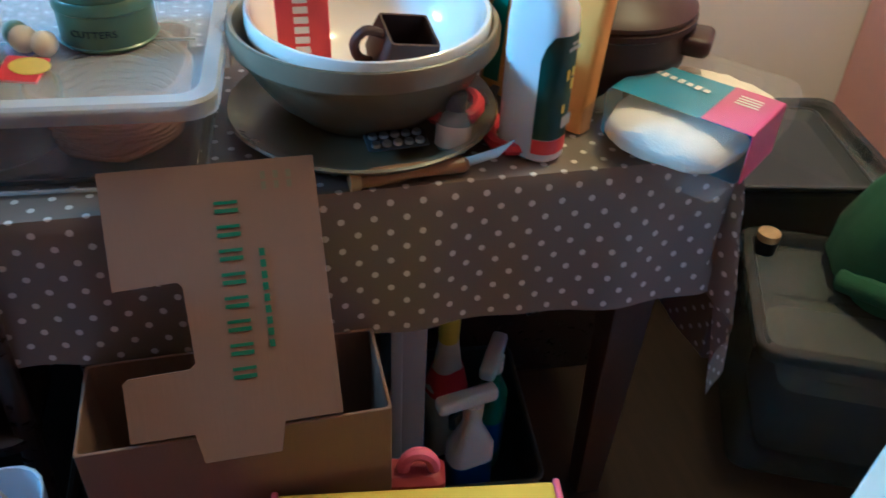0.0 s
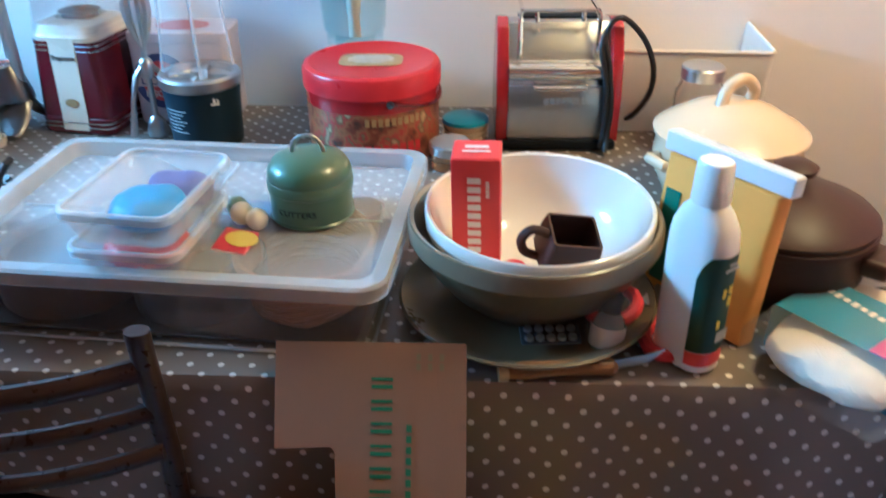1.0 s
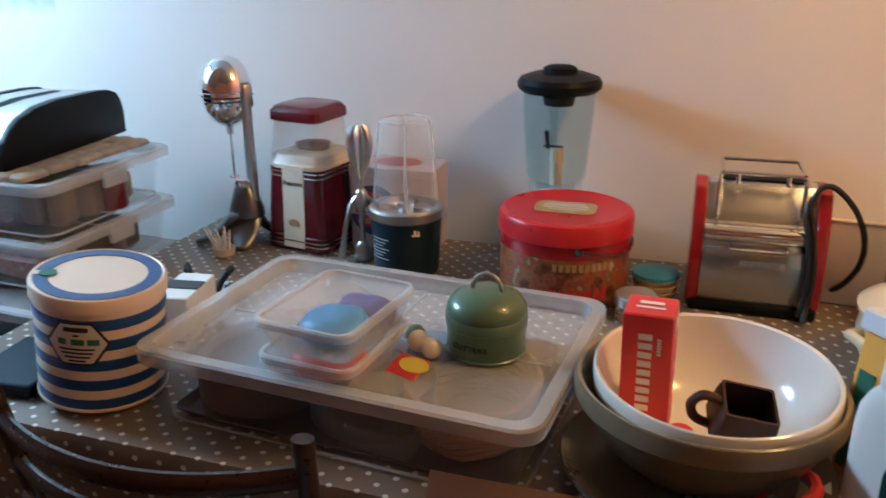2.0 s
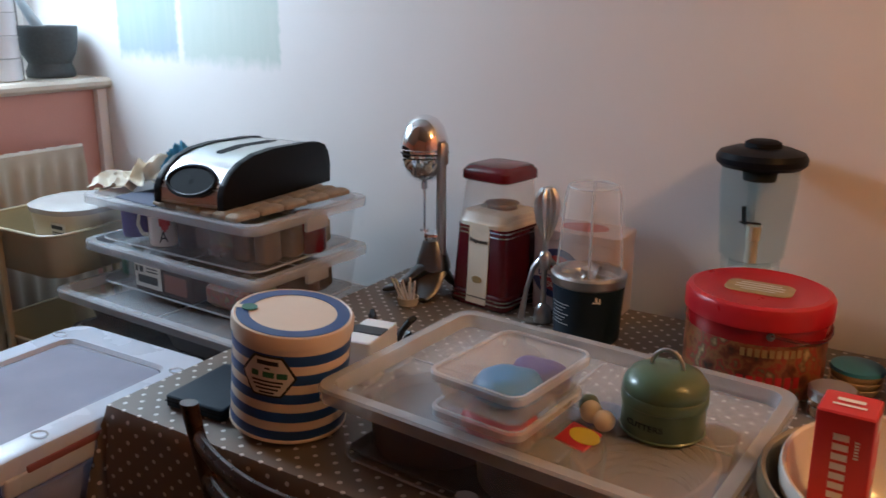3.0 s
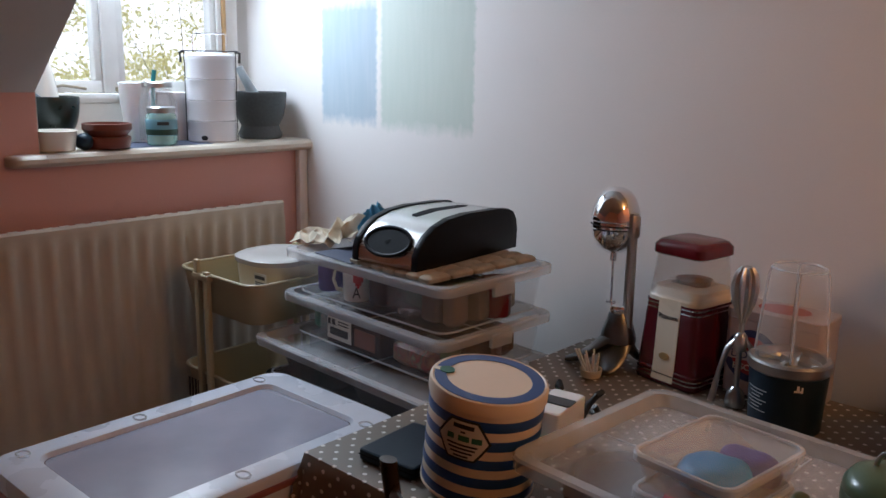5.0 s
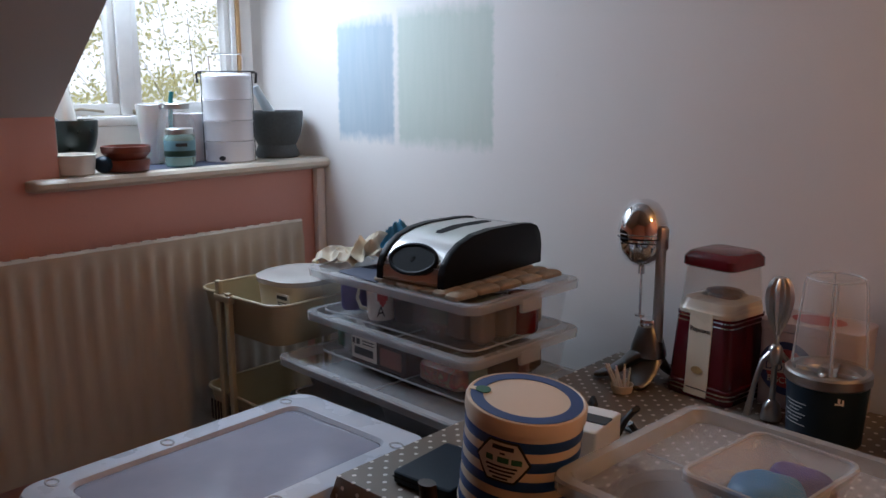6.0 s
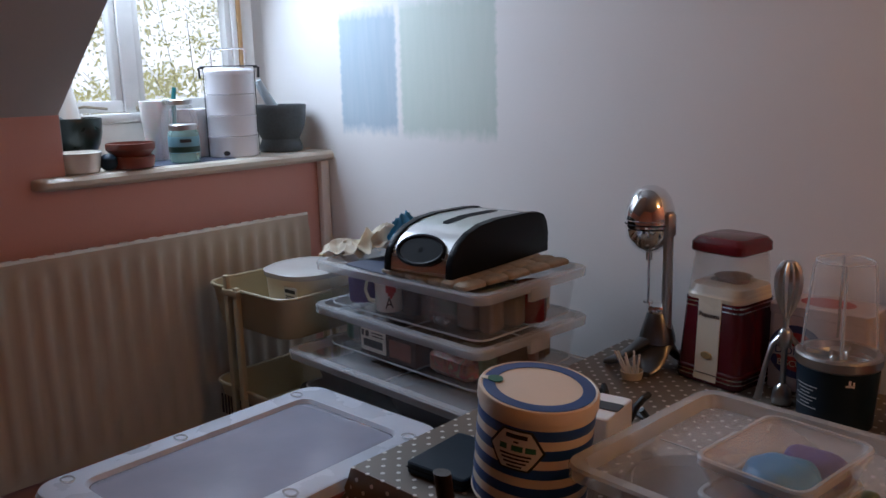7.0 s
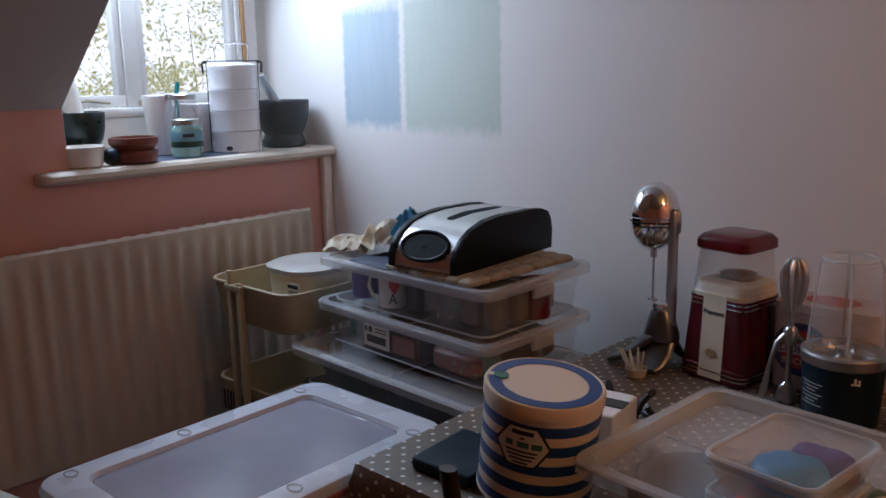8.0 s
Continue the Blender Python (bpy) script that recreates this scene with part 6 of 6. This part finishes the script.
def tiffin(m):
    t = thing("tiffin_carrier", m, "white enamel four-tier tiffin carrier on sill", "tiffin carrier")
    for i in range(4):
        z = 0.066 * i
        part("tier", lathe([(0, z), (0.074, z), (0.0775, z + 0.003), (0.0775, z + 0.058), (0.0795, z + 0.061), (0.0795, z + 0.0655), (0, z + 0.0655)], 40), "whiteenamel", t)
    part("lid", lathe([(0.0795, 0.264), (0.080, 0.272), (0.074, 0.279), (0.03, 0.284), (0, 0.285)], 40), "whiteenamel", t)
    for s in (-1, 1):
        part("side_strap", bev(boxbm(-0.0045, s * 0.0808 - 0.0012, 0.0, 0.0045, s * 0.0808 + 0.0012, 0.285), 0.0005, 1), "greylid", t)
        part("catch", tube([(0, s * 0.078, 0.285), (0.0, s * 0.094, 0.282), (0, s * 0.092, 0.25)], 0.0045, 7), "greylid", t)
    part("top_bar", bev(boxbm(-0.007, -0.09, 0.2855, 0.007, 0.09, 0.2895), 0.001, 1), "greylid", t)
    part("handle", tube([(0, -0.052, 0.289), (0, -0.054, 0.335), (0, -0.046, 0.342), (0, 0.046, 0.342), (0, 0.054, 0.335), (0, 0.052, 0.289)], 0.0022, 8), "chrome", t)
    part("chip", moved(lathe([(0, 0.001), (0.011, 0.001), (0.011, 0)], 10, 1.0, 0.7), pose(0.075, -0.018, 0.014, 90, 0, 78)), "ink", t)
    return t


tiffin(pose(-2.247, 1.136, ZS, 0, 0, -38))


def mortar(m, r, h, material, label, pestle, pm):
    o = thing("mortar", m, label, "mortar", "mortars on the sill")
    part("bowl", lathe([(0, 0), (r * 0.76, 0), (r * 0.80, 0.006), (r * 0.80, h * 0.12), (r * 0.74, h * 0.20), (r * 0.70, h * 0.27), (r * 0.76, h * 0.33), (r * 0.88, h * 0.48), (r * 0.96, h * 0.68), (r * 0.985, h * 0.88), (r, h * 0.97), (r * 0.98, h), (r * 0.86, h), (r * 0.7, h * 0.5), (0, h * 0.35)], 40), material, o)
    part("pestle", tube(pestle, 0.02, 14, radii=[0.022, 0.021, 0.017, 0.013, 0.012][: len(pestle)]), pm, o)
    return o


mortar(pose(-2.259, 1.334, ZS), 0.092, 0.158, "granite", "grey granite mortar with pale pestle on sill", [(0.01, 0.03, 0.07), (0.0, 0.005, 0.11), (-0.01, -0.025, 0.16), (-0.022, -0.058, 0.225), (-0.024, -0.064, 0.24)], "paleceramic")
mortar(pose(-2.339, 0.656, ZS), 0.080, 0.145, "greenmarble", "dark green marble mortar with pestle on sill", [(0.0, 0.0, 0.09), (0.0, -0.03, 0.12), (0.0, -0.055, 0.145), (0.0, -0.065, 0.155)], "granite")
sw = thing("white_jug", pose(-2.399, 0.666, ZS) @ Matrix.Diagonal((1.15, 1.15, 1.15, 1)), "tall white ceramic jug at back of sill", "jug")
part("jug", lathe([(0, 0), (0.04, 0), (0.045, 0.02), (0.035, 0.12), (0.024, 0.19), (0.018, 0.225), (0, 0.235)], 28), "whiteglaze", sw)
rk = thing("ramekin", pose(-2.198, 0.599, ZS) @ Matrix.Diagonal((0.98, 0.98, 0.8, 1)), "small fluted white ramekin on sill", "ramekin")
part("dish", lathe([(0, 0), (0.05, 0), (0.054, 0.004), (0.061, 0.066), (0.064, 0.07), (0.060, 0.072), (0.057, 0.066), (0.05, 0.008), (0, 0.007)], 40), "whiteglaze", rk)
tc = thing("terracotta_pot", pose(-2.188, 0.748, ZS) @ Matrix.Diagonal((0.92, 0.92, 0.86, 1)), "low terracotta pot stacked in saucer on sill", "pot")
part("saucer", lathe([(0, 0), (0.06, 0), (0.066, 0.004), (0.071, 0.034), (0.070, 0.040), (0.063, 0.042), (0.058, 0.006), (0, 0.006)], 36), "terracotta", tc)
part("pot", lathe([(0, 0.03), (0.056, 0.03), (0.060, 0.046), (0.066, 0.054), (0.074, 0.064), (0.0745, 0.084), (0.070, 0.085), (0.066, 0.07), (0.06, 0.045), (0, 0.045)], 36), "terracotta", tc)
bb = thing("round_stopper", pose(-2.175, 0.672, ZS), "round dark blue stopper on sill", "stopper")
part("ball", lathe([(0, 0)] + [(0.026 * math.sin(radians(a)), 0.024 - 0.024 * math.cos(radians(a))) for a in range(20, 180, 16)] + [(0, 0.048)], 24), "navy", bb)
jr = thing("aqua_jar", pose(-2.203, 0.929, ZS), "aqua glass jar with green label and silver lid", "jar")
part("body", lathe([(0, 0), (0.040, 0), (0.045, 0.005), (0.046, 0.088), (0.038, 0.1), (0, 0.1)], 32), "tealglass", jr)
part("label", lathe([(0.0465, 0.03), (0.0468, 0.031), (0.0468, 0.078), (0.0465, 0.079)], 32), "jarlabel", jr)
part("label_scene", lathe([(0.0468, 0.032), (0.0472, 0.033), (0.0472, 0.046), (0.0468, 0.049)], 32), "bottlelabel", jr)
bars("label_print", [(0, 0.012, 0.034, 0.010)], "ink", jr, facing(0.0428, -0.0188, 0.055, 66), 0.0468, 0.001)
part("lid", lathe([(0.041, 0.098), (0.042, 0.113), (0.039, 0.116), (0, 0.116)], 32), "satin", jr)
gj2 = thing("preserving_jar", pose(-2.293, 0.970, ZS), "large clear glass jar with metal lid on sill", "jar")
part("body", lathe([(0, 0), (0.055, 0), (0.060, 0.008), (0.060, 0.13), (0.045, 0.165), (0.045, 0.18), (0.042, 0.18), (0.042, 0.164), (0.057, 0.128), (0.057, 0.008), (0, 0.006)], 32), "tublid", gj2)
part("lid", lathe([(0.047, 0.172), (0.0475, 0.186), (0.044, 0.189), (0, 0.189)], 32), "satin", gj2)
part("brush", tube([(0.0, -0.02, 0.02), (0.0, -0.012, 0.19), (0.004, -0.008, 0.225)], 0.007, 10), "tealplastic", gj2)
bk2 = thing("white_beaker", pose(-2.352, 0.923, ZS), "tall ribbed white plastic beaker on sill", "beaker")
part("beaker", open_box(0.062, 0.062, 0.092, 0.092, 0.185, 0.003, 0.044, 6), "whiteplastic", bk2)
wt = thing("white_tin", pose(-2.358, 1.057, ZS), "plain white tin behind tiffin carrier", "tin")
part("tin", slab(0.09, 0.16, 0.155, 0.01), "whiteenamel", wt)
sm = thing("slate_trivet", pose(-2.245, 0.905, 1.1875), "thin dark slate trivet on sill", "trivet")
part("slate", slab(0.17, 0.36, 0.0008, 0.006, 0, 0.0002), "slate", sm)

# ---- chair at the table ----
ch = thing("ladder_back_chair", pose(-0.430, 0.396, 0.0, 0, 0, 0) @ Matrix.Diagonal((1.055, 1, 0.985, 1)), "dark stained ladder-back dining chair tucked under table", "chair")
for s in (-1, 1):
    part("back_post", loft([[(s * x + dx * 0.014, y + dy * 0.012, z) for dx, dy in [(math.cos(a), math.sin(a)) for a in [k * 2 * math.pi / 12 for k in range(12)]]] for x, y, z in ((0.185, 0.02, 0.0), (0.195, 0.05, 0.43), (0.208, 0.028, 0.66), (0.215, 0.0, 0.85), (0.2155, -0.002, 0.868), (0.216, -0.003, 0.876))]), "darkwood", ch)
    part("front_leg", moved(rbox([(0, 0.028, 0.028, 0.006), (0.43, 0.036, 0.036, 0.006)], 3), pose(s * 0.19, 0.42, 0)), "darkwood", ch)
    part("side_stretcher", tube([(s * 0.188, 0.04, 0.2), (s * 0.19, 0.42, 0.2)], 0.01, 8), "darkwood", ch)
for z, hh in ((0.818, 0.017), (0.748, 0.013), (0.685, 0.013)):
    rings = []
    for i in range(15):
        k = i / 14 * 2 - 1
        x, y, zz = 0.210 * k, (0.002 if z > 0.8 else 0.012) - 0.062 * (1 - k * k), z - 0.012 * (1 - k * k) * 0.3
        rings.append([(x, y + 0.009 * math.cos(a), zz + hh * math.sin(a)) for a in [q * 2 * math.pi / 10 for q in range(10)]])
    part("back_rail", loft(rings), "darkwood", ch)
part("seat", moved(rbox([(0.43, 0.40, 0.40, 0.03), (0.436, 0.415, 0.415, 0.035), (0.452, 0.415, 0.415, 0.035), (0.457, 0.40, 0.40, 0.03)], 5), pose(0, 0.235, 0)), "darkwood", ch)


# ---- in front of and under the table ----
def carton(m, w, d, h):
    c = thing("cardboard_box", m, "brown cardboard carton with flap panel standing up", "cardboard box")
    part("body", open_box(w, d, w, d, h, 0.004, 0.004, 2), "card", c)
    part("base_inside", slab(w - 0.01, d - 0.01, 0.004, 0.002, 0.02), "cardin", c)
    return c


cbx = carton(pose(0.042, 0.366, 0, 0, 0, 0), 0.345, 0.138, 0.555)
out = [(-0.108, 0.0), (-0.045, 0.0), (-0.038, -0.035), (0.040, -0.035), (0.047, 0.0), (0.108, 0.0), (0.106, 0.31), (-0.110, 0.31), (-0.108, 0.175), (-0.045, 0.178), (-0.040, 0.172), (-0.036, 0.082), (-0.042, 0.076), (-0.104, 0.074), (-0.109, 0.069)]
FP = pose(0.044, 0.298, 0.560, -36, 0, 0) @ Matrix.Diagonal((1.06, 1, 0.94, 1))
flap = part("flap_panel", prism(out, 0.004), "card", cbx, "upright card panel with green print", at=cbx.matrix_basis.inverted() @ FP)
flap.name = "flap_panel"
gb = [(0.0, 0.055 + 0.0278 * i) for i in range(8)]
for i, (x, y) in enumerate(gb):
    part("print_mark", join(boxbm(-0.012, -0.0010, y + 0.002, 0.012, -0.0004, y + 0.007), boxbm(-0.012, -0.0010, y + 0.012, 0.012, -0.0004, y + 0.016)), "greenink", flap, at=pose(0.012, 0, 0))
part("small_print", join(*[boxbm(0.040, -0.0010, 0.09 + 0.0135 * i, 0.046, -0.0004, 0.099 + 0.0135 * i) for i in range(9)]), "greenink", flap)
part("recycling_mark", join(*[boxbm(0.050 + 0.013 * (i % 3), -0.0010, 0.275 + 0.012 * (i // 3), 0.055 + 0.013 * (i % 3), -0.0004, 0.284 + 0.012 * (i // 3)) for i in range(6)]), "fadedink", flap)

yb = thing("yellow_toy_box", pose(0.218, 0.124, 0, 0, 0, -8.5), "bright yellow fabric box with pink piping", "box")
part("body", slab(0.335, 0.28, 0.445, 0.006), "yellow", yb)
for s in (-1, 1):
    part("piping", bev(boxbm(s * 0.169 - 0.004, -0.142, 0.0, s * 0.169 + 0.004, 0.142, 0.450), 0.002, 1), "pink2", yb)
pb = thing("pink_ribbon", pose(0.254, 0.324, 0.0, 0, 0, -10), "pink and red wrapped bundle behind yellow box", "bundle")
part("wrap", moved(slab(0.13, 0.045, 0.40, 0.012, 0.0, 0.008), pose(-0.03, 0, 0)), "wrapred", pb)
part("loop", tube(arc(0.0, 0.40, 0.020, 0, 180, 10, rz=0.03), 0.009, 8), "pink2", pb)

bn = thing("waste_bin", pose(-0.299, 0.234, 0, 0, 0, 4), "pale blue translucent bin with wire handle", "bin")
part("bin", open_box(0.20, 0.20, 0.25, 0.25, 0.48, 0.003, 0.04), "whitelid", bn)
part("wire", tube([(0.11, 0.05, 0.48), (0.05, 0.09, 0.56), (-0.06, 0.09, 0.57), (-0.11, 0.05, 0.48)], 0.002, 6), "satin", bn)

dt = thing("plastic_drawers", pose(0.297, 0.653, 0, 0, 0, -6), "pale grey plastic drawer unit under table", "drawer unit")
part("frame", bev(boxbm(-0.025, -0.14, 0, 0.025, 0.16, 0.50), 0.006), "greybox", dt)
part("edge", bev(boxbm(-0.03, -0.15, 0, -0.012, -0.138, 0.51), 0.004), "greybox", dt)


def spray_bottle(m, col, head, label):
    b = thing("spray_bottle", m, label, "bottle", "cleaning bottles under table")
    part("body", rbox([(0, 0.07, 0.05, 0.02), (0.01, 0.08, 0.055, 0.022), (0.16, 0.08, 0.055, 0.022), (0.21, 0.035, 0.03, 0.014), (0.235, 0.03, 0.028, 0.013)], 5), col, b)
    part("head", join(bev(boxbm(-0.065, -0.014, 0.262, 0.04, 0.014, 0.288), 0.008, 3), lathe([(0.017, 0.232), (0.018, 0.262), (0, 0.262)], 20)), head, b)
    part("trigger", tube([(-0.02, 0, 0.262), (-0.038, 0, 0.24), (-0.036, 0, 0.215)], 0.006, 8), "navy", b)
    part("label", rbox([(0.05, 0.0812, 0.0562, 0.022), (0.13, 0.0812, 0.0562, 0.022)], 5, False, False), "blue", b)
    return b


crate_s = thing("bottle_crate", pose(0.425, 0.637, 0, 0, 0, -6), "dark plastic crate of cleaning bottles under table", "crate")
part("crate", open_box(0.19, 0.30, 0.20, 0.32, 0.12, 0.004, 0.02), "greylid", crate_s)
part("crate_rim", tube([(x, y, 0.12) for x, y in rrect(0.202, 0.322, 0.02, 4)], 0.004, 8, True), "greylid", crate_s)
spray_bottle(pose(0.393, 0.532, 0.0055, 0, 0, 10), "whiteplastic", "whiteplastic", "white trigger spray bottle under table")
spray_bottle(pose(0.456, 0.625, 0.0055, 0, 0, 60), "labelgreen", "whiteplastic", "green trigger spray bottle under table")
yc = thing("cleaner_bottle", pose(0.384, 0.667, 0.0055, 0, 0, 20), "pale cleaner bottle with yellow cap and red label", "bottle")
part("body", rbox([(0, 0.07, 0.05, 0.02), (0.17, 0.075, 0.055, 0.022), (0.22, 0.05, 0.04, 0.018), (0.28, 0.035, 0.03, 0.014)], 5), "cream", yc)
part("cap", lathe([(0.018, 0.278), (0.019, 0.32), (0.012, 0.345), (0, 0.347)], 20), "yellow", yc)
part("label", rbox([(0.16, 0.078, 0.058, 0.022), (0.215, 0.056, 0.046, 0.018)], 5, False, False), "redcard", yc)

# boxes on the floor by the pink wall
# both floor boxes wear the dark tint in place of the corner's shade
fb1 = storage_box(pose(1.182, 0.551, 0, 0, 0, -25), 0.52, 0.37, 0.33, "clear storage box tinted dark for shade under green fabric", "floor boxes", "shadegrey", body="shadegrey", rim_mat="shadegreyrim")
part("label", bev(boxbm(0.06, -0.1705, 0.13, 0.16, -0.168, 0.22), 0.001, 1), "labelwhite", fb1)
bars("label_print", [(0.0, 0.0, 0.08, 0.06)], "greylid", fb1, facing(0.11, -0.1708, 0.175, 0))
cont = thing("packet", pose(1.182, 0.551, 0.006, 0, 0, -25), "mixed green and brown packets in shade-tinted clear box", "packet")
part("packet", slab(0.36, 0.24, 0.2, 0.03, 0, 0.02), "tinscene", cont)
fb2 = storage_box(pose(1.225, 1.045, 0, 0, 0, -10), 0.42, 0.40, 0.38, "grey storage box with dark tray lid by wall", "floor boxes", "shadegrey", body="shadegrey", rim_mat="shadegreyrim")
dt2 = thing("dark_tray", pose(1.171, 0.986, 0.383, 0, 0, -12), "shallow dark grey plastic tray on box", "tray")
part("tray", open_box(0.27, 0.30, 0.30, 0.33, 0.022, 0.005, 0.02), "greylid", dt2)
part("tray_rim", tube([(x, y, 0.022) for x, y in rrect(0.302, 0.332, 0.02, 4)], 0.004, 8, True), "greylid", dt2)
ck = thing("spice_jar", pose(1.044, 0.762, 0.309, 0, 0, 0), "small dark jar with brass cap", "jar")
part("body", lathe([(0, 0), (0.02, 0), (0.021, 0.03), (0, 0.03)], 20), "softblack", ck)
part("cap", lathe([(0.021, 0.03), (0.0215, 0.045), (0.018, 0.047), (0, 0.047)], 20), "gold", ck)
gr = thing("green_bag", pose(1.277, 0.600, 0.309, 0, 0, -20), "dark green fabric bag slumped on storage box", "bag")
bm = lathe([(0, 0), (0.14, 0.0), (0.17, 0.03), (0.165, 0.10), (0.13, 0.2), (0.09, 0.27), (0.04, 0.30), (0, 0.305)], 40, 1.1, 0.95)
for v in bm.verts:
    v.co += Vector((1, 1, 0.4)) * 0.035 * noise.noise(v.co * 9) + noise.noise_vector(v.co * 24) * 0.008
part("bag", bm, "greenfelt", gr)
part("fold", tube([(-0.17, -0.05, 0.04), (-0.1, -0.15, 0.075), (0.02, -0.17, 0.06), (0.12, -0.12, 0.07)], 0.022, 10), "greenfelt", gr)
pc = thing("pale_blue_box", pose(0.844, 0.018, 0, 0, 0, 33), "pale blue cardboard box on floor", "box")
part("box", slab(0.5, 0.30, 0.50, 0.003), "paleblue", pc)
rnd = random.Random(4)
for i in range(14):
    o = thing("paper_scrap", pose(rnd.uniform(0.55, 0.82), rnd.uniform(0.15, 0.5), 0.0005, 0, 0, rnd.uniform(0, 180)), "torn white paper scrap on floor", "scrap", "paper scraps")
    part("scrap", slab(rnd.uniform(0.006, 0.018), rnd.uniform(0.004, 0.009), 0.0015, 0.001), "labelwhite", o)

# added dark block, hides the lamplit wall and floor beneath the table
ch2 = thing("under_table_filler", pose(0.420, 1.020, 0, 0, 0, -3), "dark chest-like block added under table to keep the gap dark", "chest")
part("filler_block", bev(boxbm(-0.42, -0.19, 0.0, 0.36, 0.26, 0.56), 0.006), "darkwood", ch2)
part("lid", bev(boxbm(-0.43, -0.2, 0.561, 0.37, 0.27, 0.58), 0.006), "darkwood", ch2)
